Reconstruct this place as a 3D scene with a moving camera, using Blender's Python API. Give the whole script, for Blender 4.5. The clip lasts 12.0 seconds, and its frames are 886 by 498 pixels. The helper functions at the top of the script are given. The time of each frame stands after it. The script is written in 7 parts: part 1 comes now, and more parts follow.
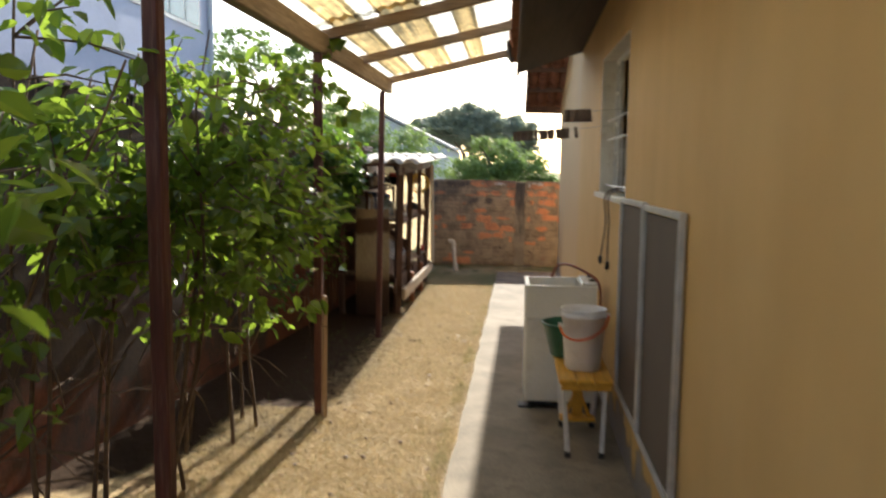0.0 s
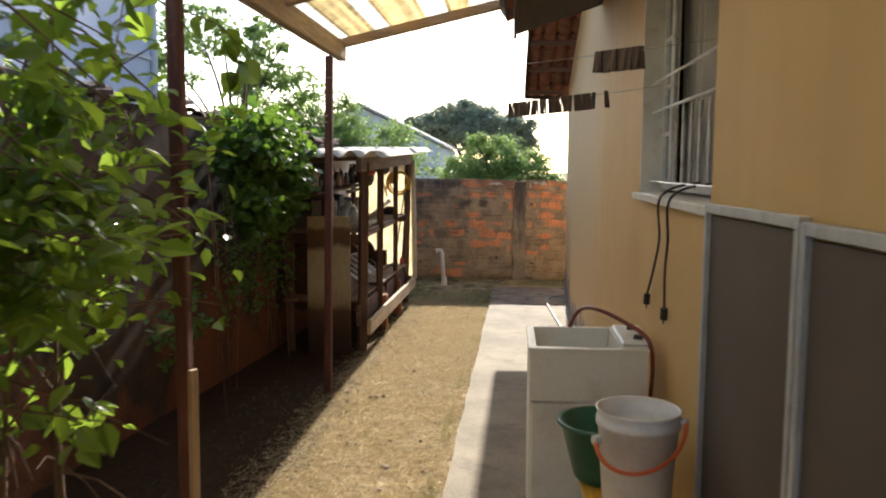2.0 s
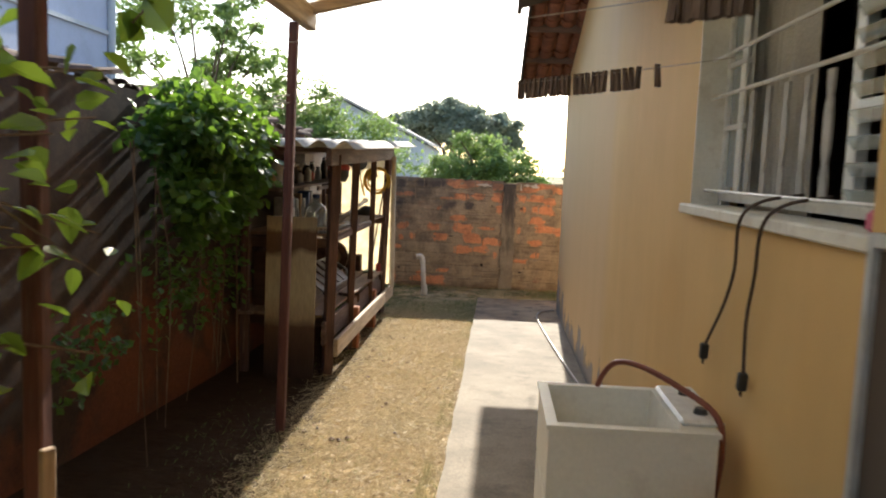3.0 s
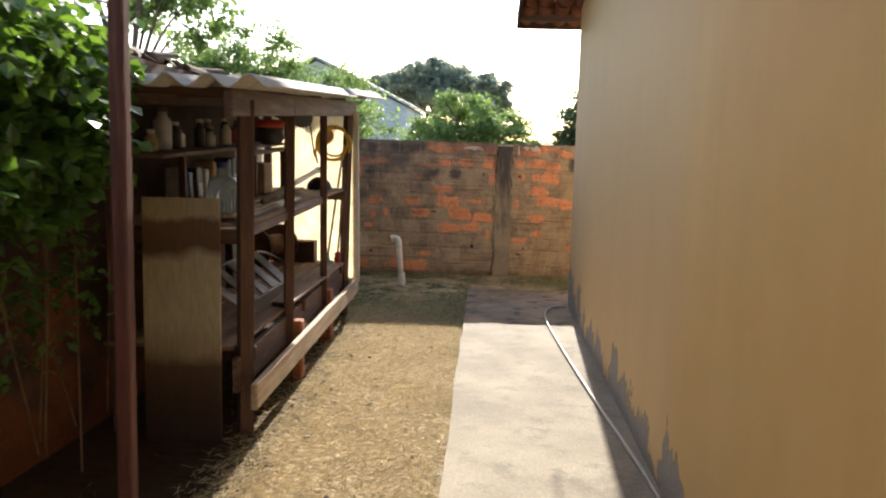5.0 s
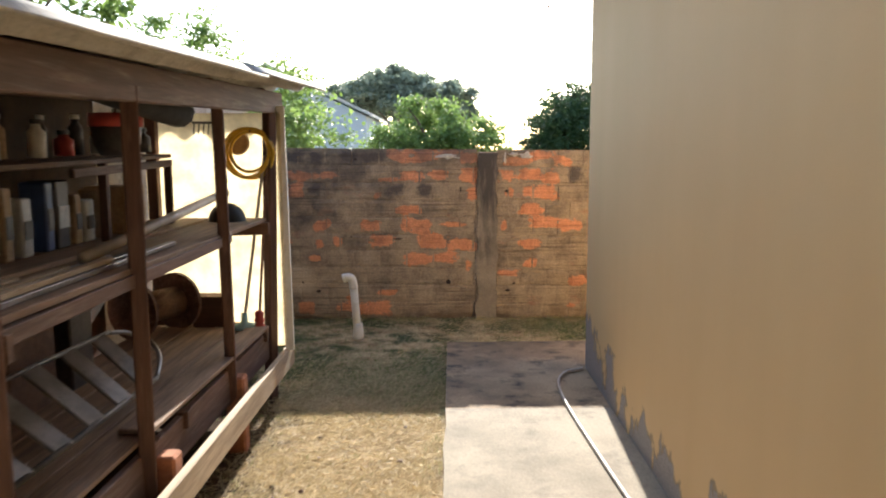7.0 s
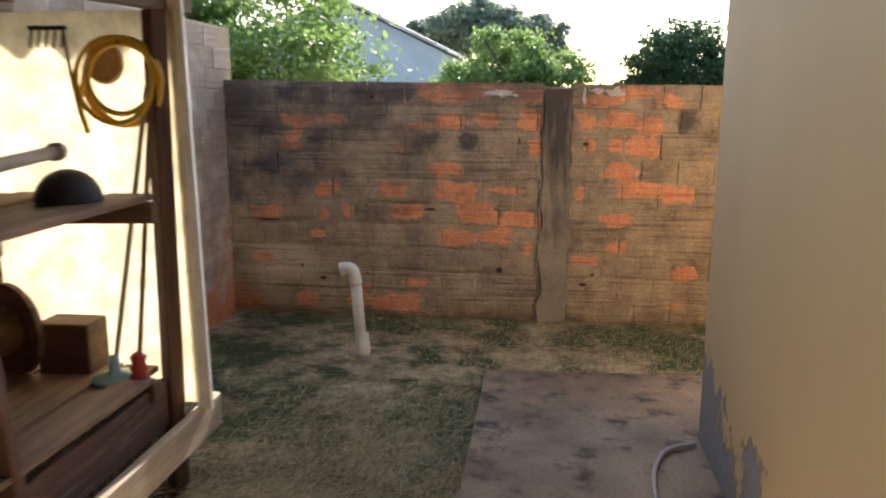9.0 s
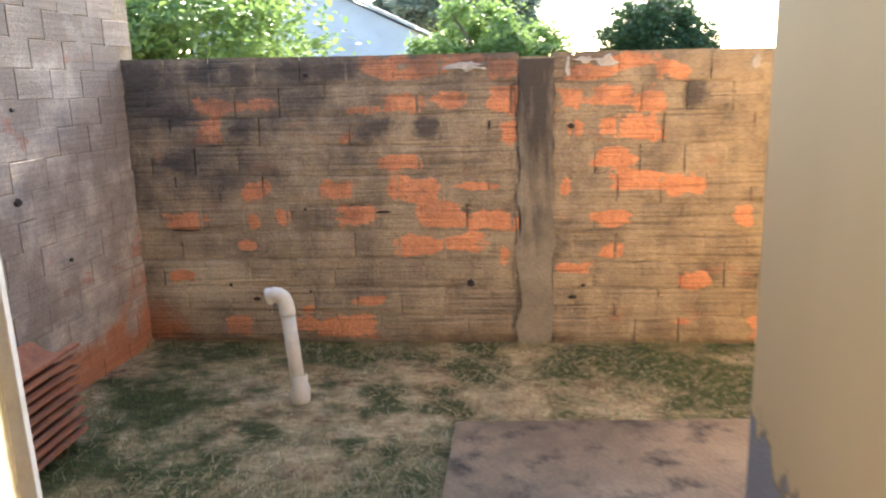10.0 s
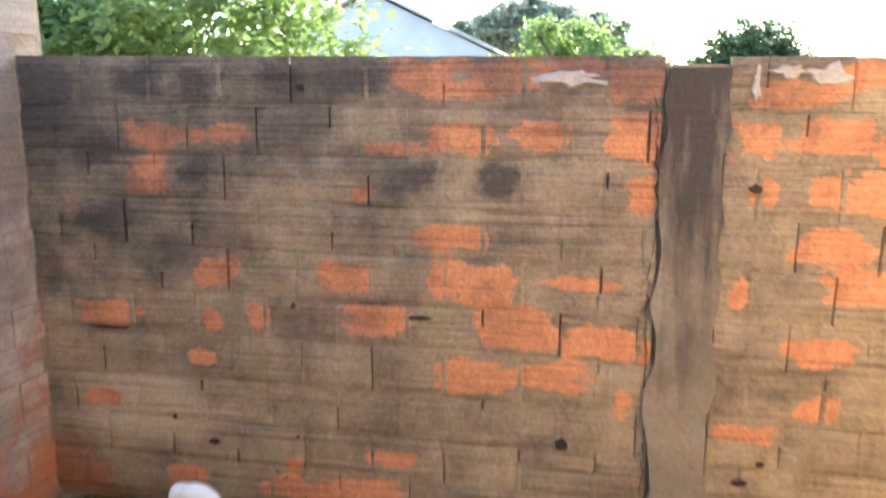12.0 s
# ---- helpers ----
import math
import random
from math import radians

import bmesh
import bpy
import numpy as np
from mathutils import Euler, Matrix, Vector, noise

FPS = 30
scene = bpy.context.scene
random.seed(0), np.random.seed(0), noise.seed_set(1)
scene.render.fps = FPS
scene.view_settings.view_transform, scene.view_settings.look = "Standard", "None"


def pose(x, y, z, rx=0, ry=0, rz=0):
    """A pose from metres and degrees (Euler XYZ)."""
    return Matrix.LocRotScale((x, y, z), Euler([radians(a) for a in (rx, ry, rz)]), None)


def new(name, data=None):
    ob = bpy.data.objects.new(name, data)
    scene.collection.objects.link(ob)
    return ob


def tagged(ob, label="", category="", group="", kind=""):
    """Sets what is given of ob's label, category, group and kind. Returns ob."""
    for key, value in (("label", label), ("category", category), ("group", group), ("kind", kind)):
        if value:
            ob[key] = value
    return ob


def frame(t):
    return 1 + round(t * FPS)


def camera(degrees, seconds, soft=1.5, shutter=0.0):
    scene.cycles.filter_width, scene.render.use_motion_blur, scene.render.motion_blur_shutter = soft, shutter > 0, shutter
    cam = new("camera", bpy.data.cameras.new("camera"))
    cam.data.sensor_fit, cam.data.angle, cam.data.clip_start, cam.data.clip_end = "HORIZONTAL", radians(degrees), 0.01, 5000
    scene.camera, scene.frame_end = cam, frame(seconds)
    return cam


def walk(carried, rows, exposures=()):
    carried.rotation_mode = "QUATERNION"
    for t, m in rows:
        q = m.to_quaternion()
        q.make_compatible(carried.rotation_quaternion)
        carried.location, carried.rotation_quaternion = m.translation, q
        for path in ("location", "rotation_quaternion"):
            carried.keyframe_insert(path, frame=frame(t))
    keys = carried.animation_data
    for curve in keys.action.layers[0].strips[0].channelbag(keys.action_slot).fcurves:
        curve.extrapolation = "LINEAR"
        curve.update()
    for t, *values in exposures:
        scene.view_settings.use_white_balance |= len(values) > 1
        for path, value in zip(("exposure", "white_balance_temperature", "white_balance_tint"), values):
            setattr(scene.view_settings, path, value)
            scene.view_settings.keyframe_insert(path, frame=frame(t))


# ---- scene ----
EXPOSURES = [(0.0, 1.27, 6500, 10), (1.5, 1.2, 6500, 10), (2.5, 1.35, 6500, 10), (5.0, 1.45, 6450, 10), (6.0, 1.75, 6300, 10), (6.5, 1.75, 6300, 10), (7.2, 1.62, 6300, 10), (9.0, 1.55, 6250, 10),
             (9.5, 1.85, 6200, 10), (10.0, 2.4, 6150, 10), (10.5, 2.7, 6150, 10), (11.0, 2.85, 6100, 10), (12.0, 2.7, 6050, 10)]
cam = camera(59.1, 12.0, soft=2.0, shutter=0.5)
PATH = [
    (0.0, 0.031, -0.004, 1.505, 4.91, -5.97, -0.59),
    (0.5, 0.022, 0.506, 1.468, 7.91, -3.47, -0.31),
    (1.0, 0.030, 0.963, 1.453, 7.28, -4.99, -0.77),
    (1.5, 0.025, 1.465, 1.456, 4.38, -5.08, -0.33),
    (2.0, 0.058, 1.980, 1.449, 4.87, -5.89, -0.20),
    (2.5, 0.025, 2.453, 1.419, 3.99, -5.11, -1.58),
    (3.0, -0.037, 2.922, 1.431, 3.62, -5.90, -2.27),
    (5.0, -0.086, 4.909, 1.356, 2.61, -8.27, -1.34),
    (5.5, -0.148, 5.400, 1.348, -5.62, -9.74, -1.03),
    (6.0, -0.202, 5.912, 1.308, -0.72, -7.29, -0.69),
    (6.5, -0.182, 6.398, 1.288, 1.45, -8.09, -0.55),
    (7.0, -0.178, 6.892, 1.300, -0.02, -7.41, 0.22),
    (9.0, 0.074, 8.897, 1.245, 6.63, -11.54, -0.02),
    (9.5, 0.137, 9.376, 1.228, -0.02, -13.02, -1.90),
    (10.0, 0.078, 9.830, 1.214, 4.65, -13.00, 1.68),
    (10.5, 0.056, 10.292, 1.201, 7.07, -12.92, 0.70),
    (11.0, 0.037, 10.738, 1.168, 4.58, -11.49, -2.09),
    (11.5, -0.059, 11.120, 1.136, 7.95, -13.48, -0.74),
    (12.0, -0.083, 11.516, 1.171, 10.37, -11.02, 0.12),
]
walk(cam, [(t, pose(x, y, z, 90 + pitch, roll, yaw)) for t, x, y, z, yaw, pitch, roll in PATH], EXPOSURES)

# ---- sun and sky ----
SUN_DIR = Vector((0.060, 1.0, 0.54)).normalized()
world = bpy.data.worlds.new("sky")
scene.world = world
world.use_nodes = True
sky = world.node_tree.nodes.new("ShaderNodeTexSky")
sky.sky_type = "NISHITA"
sky.sun_disc = False
sky.sun_elevation = math.asin(SUN_DIR.z)
sky.sun_rotation = math.atan2(SUN_DIR.x, SUN_DIR.y)
sky.dust_density = 1.0
background = world.node_tree.nodes["Background"]
background.inputs["Strength"].default_value = 0.15
world.node_tree.links.new(sky.outputs["Color"], background.inputs["Color"])
sun = new("sun", bpy.data.lights.new("sun", "SUN"))
sun.data.energy, sun.data.angle, sun.data.color = 4.6, radians(0.6), (1.0, 0.93, 0.82)
sun.rotation_euler = (-SUN_DIR).to_track_quat("-Z", "Y").to_euler()


# ---- material tools ----
def nodes_of(name):
    m = bpy.data.materials.new(name)
    m.use_nodes = True
    m.node_tree.nodes.clear()
    return m, m.node_tree.nodes, m.node_tree.links


def put(nodes, kind, **values):
    n = nodes.new("ShaderNode" + kind)
    for key, value in values.items():
        if key in n.inputs:
            n.inputs[key].default_value = value
    return n


def ramp(nodes, stops, smooth=False):
    n = nodes.new("ShaderNodeValToRGB")
    els = n.color_ramp.elements
    while len(els) < len(stops):
        els.new(0.5)
    for e, (pos, c) in zip(els, stops):
        e.position = pos
        e.color = (*c, 1) if len(c) == 3 else c
    return n


def grey(v):
    return (v, v, v)


def where(nodes, links, space, stretch=(1, 1, 1)):
    """Coordinates in metres: the world's ('world') or the object's own, shifted at random from thing to thing."""
    mp = nodes.new("ShaderNodeMapping")
    mp.inputs["Scale"].default_value = stretch
    if space == "world":
        links.new(nodes.new("ShaderNodeNewGeometry").outputs["Position"], mp.inputs["Vector"])
    else:
        links.new(nodes.new("ShaderNodeTexCoord").outputs["Object"], mp.inputs["Vector"])
        info = nodes.new("ShaderNodeObjectInfo")
        shift = put(nodes, "Math")
        shift.operation = "MULTIPLY"
        shift.inputs[1].default_value = 37.0
        links.new(info.outputs["Random"], shift.inputs[0])
        links.new(shift.outputs[0], mp.inputs["Location"])
    return mp.outputs["Vector"]


def texture(nodes, links, vec, scale, detail=4, rough=0.55, kind="noise"):
    if kind == "noise":
        n = put(nodes, "TexNoise", Scale=scale, Detail=detail, Roughness=rough)
        links.new(vec, n.inputs["Vector"])
        return n.outputs["Fac"]
    n = put(nodes, "TexVoronoi", Scale=scale)
    links.new(vec, n.inputs["Vector"])
    return n.outputs["Distance"]


def mixed(nodes, links, fac, a, b, mode="MIX"):
    m = nodes.new("ShaderNodeMix")
    m.data_type, m.blend_type = "RGBA", mode
    for sock, v in ((m.inputs["Factor"], fac), (m.inputs["A"], a), (m.inputs["B"], b)):
        if isinstance(v, (int, float)):
            sock.default_value = v
        elif isinstance(v, tuple):
            sock.default_value = (*v, 1)
        else:
            links.new(v, sock)
    return m.outputs["Result"]


def sums(nodes, links, op, a, b):
    m = nodes.new("ShaderNodeMath")
    m.operation = op
    for sock, v in ((m.inputs[0], a), (m.inputs[1], b)):
        if isinstance(v, (int, float)):
            sock.default_value = v
        else:
            links.new(v, sock)
    return m.outputs[0]


def finish(m, nodes, links, color, rough=0.8, height=None, bump=0.3, depth=0.01, metal=0.0, **more):
    b = put(nodes, "BsdfPrincipled", Metallic=metal, **more)
    if isinstance(color, tuple):
        b.inputs["Base Color"].default_value = (*color, 1)
    else:
        links.new(color, b.inputs["Base Color"])
    if isinstance(rough, (int, float)):
        b.inputs["Roughness"].default_value = rough
    else:
        links.new(rough, b.inputs["Roughness"])
    if height is not None:
        bp = put(nodes, "Bump", Strength=bump, Distance=depth)
        links.new(height, bp.inputs["Height"])
        links.new(bp.outputs["Normal"], b.inputs["Normal"])
    out = nodes.new("ShaderNodeOutputMaterial")
    links.new(b.outputs["BSDF"], out.inputs["Surface"])
    return b, out


def surface(name, a, b, c=None, scale=4.0, grain=60.0, stretch=(1, 1, 1), rough=0.8, bump=0.3, depth=0.004, metal=0.0,
            space="own", stain=0.5, speck=0.17, **more):
    """A worn surface: colour a to b in large patches, c in stains, fine grain in relief and colour."""
    m, nodes, links = nodes_of(name)
    vec = where(nodes, links, space, stretch)
    big = texture(nodes, links, vec, scale)
    fine = texture(nodes, links, vec, grain, 3)
    r = ramp(nodes, [(0.35, a), (0.65, b)])
    links.new(big, r.inputs["Fac"])
    col = r.outputs["Color"]
    if c is not None:
        spots = texture(nodes, links, vec, scale * 2.3, 6, 0.65)
        k = ramp(nodes, [(0.52, grey(0.0)), (0.68, grey(stain))])
        links.new(spots, k.inputs["Fac"])
        col = mixed(nodes, links, k.outputs["Color"], col, c)
    g = ramp(nodes, [(0.3, grey(1 - speck * 1.2)), (0.7, grey(1 + speck * 0.7))])
    links.new(fine, g.inputs["Fac"])
    col = mixed(nodes, links, 1.0, col, g.outputs["Color"], "MULTIPLY")
    finish(m, nodes, links, col, rough, fine, bump, depth, metal, **more)
    return m


def wood(name, a, b, axis=1, c=None, rough=0.75):
    st = [14, 14, 14]
    st[axis] = 1.0
    return surface(name, a, b, c, scale=1.6, grain=7, stretch=tuple(st), rough=rough, bump=0.5, depth=0.003)


def leafy(name, a, b, through_col, gloss=0.45, glow=0.55):
    m, nodes, links = nodes_of(name)
    geo = nodes.new("ShaderNodeNewGeometry")
    r = ramp(nodes, [(0.0, a), (1.0, b)])
    links.new(geo.outputs["Random Per Island"], r.inputs["Fac"])
    p = put(nodes, "BsdfPrincipled", Roughness=gloss)
    links.new(r.outputs["Color"], p.inputs["Base Color"])
    t = nodes.new("ShaderNodeBsdfTranslucent")
    links.new(mixed(nodes, links, 0.55, r.outputs["Color"], through_col), t.inputs["Color"])
    mix = nodes.new("ShaderNodeMixShader")
    mix.inputs["Fac"].default_value = glow
    links.new(p.outputs["BSDF"], mix.inputs[1])
    links.new(t.outputs["BSDF"], mix.inputs[2])
    out = nodes.new("ShaderNodeOutputMaterial")
    links.new(mix.outputs["Shader"], out.inputs["Surface"])
    return m


def sheer(name, color, clear=0.2, glow=0.6, spots=None):
    """A thin sheet that lets light through: part clear, part milky."""
    m, nodes, links = nodes_of(name)
    vec = where(nodes, links, "world")
    n = texture(nodes, links, vec, 9.0, 6, 0.65)
    r = ramp(nodes, [(0.35, tuple(v * 0.72 for v in color)), (0.6, color)])
    links.new(n, r.inputs["Fac"])
    col = r.outputs["Color"]
    d = put(nodes, "BsdfDiffuse")
    t = nodes.new("ShaderNodeBsdfTranslucent")
    tr = nodes.new("ShaderNodeBsdfTransparent")
    links.new(col, d.inputs["Color"])
    links.new(col, t.inputs["Color"])
    links.new(col, tr.inputs["Color"])
    m1 = nodes.new("ShaderNodeMixShader")
    m1.inputs["Fac"].default_value = glow
    links.new(d.outputs[0], m1.inputs[1])
    links.new(t.outputs[0], m1.inputs[2])
    m2 = nodes.new("ShaderNodeMixShader")
    m2.inputs["Fac"].default_value = clear
    links.new(m1.outputs[0], m2.inputs[1])
    links.new(tr.outputs[0], m2.inputs[2])
    out = nodes.new("ShaderNodeOutputMaterial")
    links.new(m2.outputs[0], out.inputs["Surface"])
    return m


# ---- materials ----
def house_paint():
    """Ochre wall paint, chalky, with flaking patches that bare grey render low on the wall."""
    m, nodes, links = nodes_of("ochre_paint")
    vec = where(nodes, links, "world")
    tall = where(nodes, links, "world", (5, 5, 0.5))
    big = texture(nodes, links, vec, 1.1, 4)
    streak = texture(nodes, links, tall, 1.0, 5)
    fine = texture(nodes, links, vec, 90, 4, 0.7)
    r = ramp(nodes, [(0.3, (0.60, 0.37, 0.125)), (0.7, (0.69, 0.45, 0.175))])
    links.new(big, r.inputs["Fac"])
    s = ramp(nodes, [(0.35, grey(0.955)), (0.7, grey(1.02))])
    links.new(streak, s.inputs["Fac"])
    col = mixed(nodes, links, 1.0, r.outputs["Color"], s.outputs["Color"], "MULTIPLY")
    # the far part, past the near eave, is painted paler and pinker for skylight
    sep = nodes.new("ShaderNodeSeparateXYZ")
    links.new(vec, sep.inputs[0])
    skylit = ramp(nodes, [(0.0, grey(0.0)), (1.0, grey(0.6))])
    edge = sums(nodes, links, "ADD", sep.outputs["Y"], sums(nodes, links, "MULTIPLY", sums(nodes, links, "SUBTRACT", streak, 0.5), 0.5))
    links.new(sums(nodes, links, "MULTIPLY", sums(nodes, links, "SUBTRACT", edge, 7.8), 3.2), skylit.inputs["Fac"])
    band = ramp(nodes, [(0.25, (0.62, 0.425, 0.215)), (0.75, (0.68, 0.475, 0.25))])
    links.new(texture(nodes, links, where(nodes, links, "world", (2.2, 2.2, 0.25)), 1.0, 3), band.inputs["Fac"])
    col = mixed(nodes, links, skylit.outputs["Color"], col, band.outputs["Color"])
    # flaking: likelier near the foot of the wall, which falls with the ground, and near the rear corner
    patch = sums(nodes, links, "ADD", sums(nodes, links, "MULTIPLY", texture(nodes, links, where(nodes, links, "world", (3.4, 3.4, 2.0)), 1.0, 4, 0.6), 0.85), sums(nodes, links, "MULTIPLY", texture(nodes, links, vec, 19, 3, 0.6), 0.15))
    height = sums(nodes, links, "ADD", sep.outputs["Z"], sums(nodes, links, "MULTIPLY", sep.outputs["Y"], 0.0172))
    corner = sums(nodes, links, "MULTIPLY", sums(nodes, links, "MAXIMUM", sums(nodes, links, "SUBTRACT", sep.outputs["Y"], 11.1), 0.0), 0.16)
    level = sums(nodes, links, "ADD", sums(nodes, links, "SUBTRACT", patch, sums(nodes, links, "MULTIPLY", height, 0.85)), corner)
    f = ramp(nodes, [(0.358, grey(0.0)), (0.366, grey(1.0))])
    links.new(level, f.inputs["Fac"])
    rim = ramp(nodes, [(0.331, grey(0.0)), (0.348, grey(0.5)), (0.360, grey(0.8)), (0.370, grey(0.0))])
    links.new(level, rim.inputs["Fac"])
    bare = ramp(nodes, [(0.3, (0.20, 0.175, 0.155)), (0.7, (0.36, 0.32, 0.29))])
    links.new(fine, bare.inputs["Fac"])
    col = mixed(nodes, links, f.outputs["Color"], col, bare.outputs["Color"])
    col = mixed(nodes, links, rim.outputs["Color"], col, (0.14, 0.105, 0.075))
    h = sums(nodes, links, "SUBTRACT", fine, sums(nodes, links, "MULTIPLY", f.outputs["Color"], 1.5))
    finish(m, nodes, links, col, 0.72, h, 0.25, 0.004)
    return m


def washed_brick(name, clay, wash, dark, show=0.5, mould_at=0.50):
    """Hollow brick smeared with mortar: raw clay shows in patches, mould darkens others."""
    m, nodes, links = nodes_of(name)
    vec = where(nodes, links, "world")
    wide = where(nodes, links, "world", (1.0, 1.0, 1.9))
    info = nodes.new("ShaderNodeObjectInfo")
    rnd = sums(nodes, links, "MULTIPLY", info.outputs["Random"], 0.22)
    patch = sums(nodes, links, "ADD", texture(nodes, links, wide, 4.6, 5, 0.6), rnd)
    fine = texture(nodes, links, vec, 70, 4, 0.7)
    grooves = texture(nodes, links, where(nodes, links, "world", (2, 2, 60)), 1.0, 2)
    w = ramp(nodes, [(0.34, (wash[0] * 0.55, wash[1] * 0.57, wash[2] * 0.64)), (0.5, tuple(v * 0.84 for v in wash)), (0.66, tuple(v * 1.06 for v in wash))])
    links.new(texture(nodes, links, vec, 6.0, 6, 0.7), w.inputs["Fac"])
    c = ramp(nodes, [(0.3, tuple(v * 0.8 for v in clay)), (0.7, clay)])
    links.new(texture(nodes, links, vec, 14.0, 3), c.inputs["Fac"])
    k = ramp(nodes, [(show + 0.15, grey(0.0)), (show + 0.21, grey(0.88))])
    links.new(patch, k.inputs["Fac"])
    col = mixed(nodes, links, k.outputs["Color"], w.outputs["Color"], c.outputs["Color"])
    mould = ramp(nodes, [(mould_at, grey(0.0)), (mould_at + 0.15, grey(0.85))])
    sep = nodes.new("ShaderNodeSeparateXYZ")
    links.new(vec, sep.inputs[0])
    up = sums(nodes, links, "MULTIPLY", sums(nodes, links, "SUBTRACT", sep.outputs["Z"], 0.8), 0.15)
    side = sums(nodes, links, "MULTIPLY", sep.outputs["X"], -0.045)
    links.new(sums(nodes, links, "ADD", sums(nodes, links, "ADD", texture(nodes, links, vec, 2.6, 5, 0.6), up), side), mould.inputs["Fac"])
    col = mixed(nodes, links, mould.outputs["Color"], col, dark)
    low = sums(nodes, links, "MULTIPLY", sums(nodes, links, "ADD", sep.outputs["Z"], -0.02), 0.9)
    far = sums(nodes, links, "MULTIPLY", sums(nodes, links, "MAXIMUM", sums(nodes, links, "ADD", sep.outputs["X"], 1.75), 0.0), 1.3)
    red = ramp(nodes, [(0.40, grey(0.0)), (0.50, grey(0.85))])
    links.new(sums(nodes, links, "SUBTRACT", sums(nodes, links, "SUBTRACT", texture(nodes, links, vec, 1.8, 4, 0.55), low), far), red.inputs["Fac"])
    col = mixed(nodes, links, red.outputs["Color"], col, (0.50, 0.16, 0.05))
    lines = ramp(nodes, [(0.36, grey(0.84)), (0.52, grey(1.02))])
    links.new(grooves, lines.inputs["Fac"])
    col = mixed(nodes, links, 0.8, col, lines.outputs["Color"], "MULTIPLY")
    g = ramp(nodes, [(0.3, grey(0.8)), (0.7, grey(1.12))])
    links.new(fine, g.inputs["Fac"])
    col = mixed(nodes, links, 1.0, col, g.outputs["Color"], "MULTIPLY")
    h = sums(nodes, links, "ADD", fine, sums(nodes, links, "MULTIPLY", grooves, 0.8))
    finish(m, nodes, links, col, 0.92, h, 0.6, 0.006)
    return m


def marks(x, z, spots):
    """Least distance, in sizes of the spot, from points of the rear wall to its rounded patches (x, z, half width, half height)."""
    out = np.full(len(x), 9.0)
    for cx, cz, w, h in spots:
        out = np.minimum(out, (((x - cx) / (w + 0.012)) ** 4 + ((z - cz) / (h + 0.010)) ** 4) ** 0.25)
    return out


def stain(me, at):
    """Stores on a piece of the rear wall how near each corner lies to bare clay, mould and a painted sun glint."""
    co = np.empty(len(me.vertices) * 3)
    me.vertices.foreach_get("co", co)
    x, z = co[0::3] + at[0], co[2::3] + at[2]
    for name, spots in (("bare", BARE_LEFT_HIGH + BARE_LEFT_LOW + BARE_RIGHT), ("mould", MOULD_SPOTS), ("pale", ((-1.58, 0.13, 0.28, 0.15),))):
        me.attributes.new(name, "FLOAT", "POINT").data.foreach_set("value", marks(x, z, spots).astype(np.float32))


# patches of bare clay and of black mould on the rear wall: x, z, half width, half height
BARE_LEFT_HIGH = ((-1.49, 0.93, 0.065, 0.06), (-1.26, 0.62, 0.055, 0.04), (-0.83, 0.61, 0.083, 0.039), (-0.73, 0.47, 0.094, 0.052), (-0.39, 0.61, 0.10, 0.05), (-0.48, 0.63, 0.06, 0.06), (-0.49, 0.75, 0.096, 0.034),
                  (-0.12, 0.62, 0.11, 0.012), (-0.64, 1.02, 0.091, 0.014), (-0.46, 1.05, 0.092, 0.041), (-0.22, 1.06, 0.078, 0.038), (0.07, 1.06, 0.085, 0.057), (0.1, 0.9, 0.046, 0.055), (-0.35, 1.23, 0.116, 0.05),
                  (-0.56, 1.23, 0.093, 0.05), (0.05, 1.2, 0.071, 0.035), (-0.11, 1.26, 0.093, 0.016), (-0.76, 0.88, 0.021, 0.02), (-1.2, 1.06, 0.096, 0.02), (-1.44, 1.06, 0.09, 0.034))
BARE_LEFT_LOW = ((-1.66, 0.45, 0.105, 0.034), (-1.12, 0.46, 0.028, 0.036), (-0.27, 0.46, 0.116, 0.058), (-0.02, 0.44, 0.117, 0.043), (-0.4, 0.31, 0.118, 0.051), (-0.17, 0.32, 0.112, 0.045), (-0.81, -0.14, 0.152, 0.055),
                 (-1.41, -0.13, 0.064, 0.046), (-1.06, -0.13, 0.062, 0.029), (-0.68, 0.0, 0.06, 0.015), (-1.71, 0.15, 0.06, 0.020), (-1.32, 0.32, 0.04, 0.018), (-1.02, -0.04, 0.03, 0.015), (-1.28, 0.45, 0.02, 0.03), (0.05, 0.25, 0.02, 0.04))
BARE_RIGHT = ((0.38, 1.06, 0.067, 0.053), (0.59, 1.07, 0.102, 0.040), (0.77, 1.03, 0.073, 0.043), (0.72, 0.9, 0.112, 0.051), (0.57, 0.91, 0.03, 0.036), (0.41, 0.9, 0.03, 0.026), (0.62, 0.73, 0.109, 0.022), (0.60, 0.78, 0.06, 0.012),
              (0.72, 0.63, 0.12, 0.036), (0.95, 0.61, 0.103, 0.048), (0.6, 0.44, 0.084, 0.036), (0.60, 0.27, 0.045, 0.03), (0.41, 0.18, 0.099, 0.018), (1.03, 0.11, 0.058, 0.040), (1.25, 0.45, 0.043, 0.05), (0.69, 1.23, 0.108, 0.025),
              (0.47, 1.17, 0.099, 0.03), (0.89, 1.18, 0.074, 0.037), (1.37, -0.15, 0.043, 0.045), (0.98, -0.12, 0.034, 0.012), (0.36, 0.60, 0.020, 0.04), (1.9, 0.75, 0.1, 0.05), (2.2, 0.3, 0.1, 0.05))
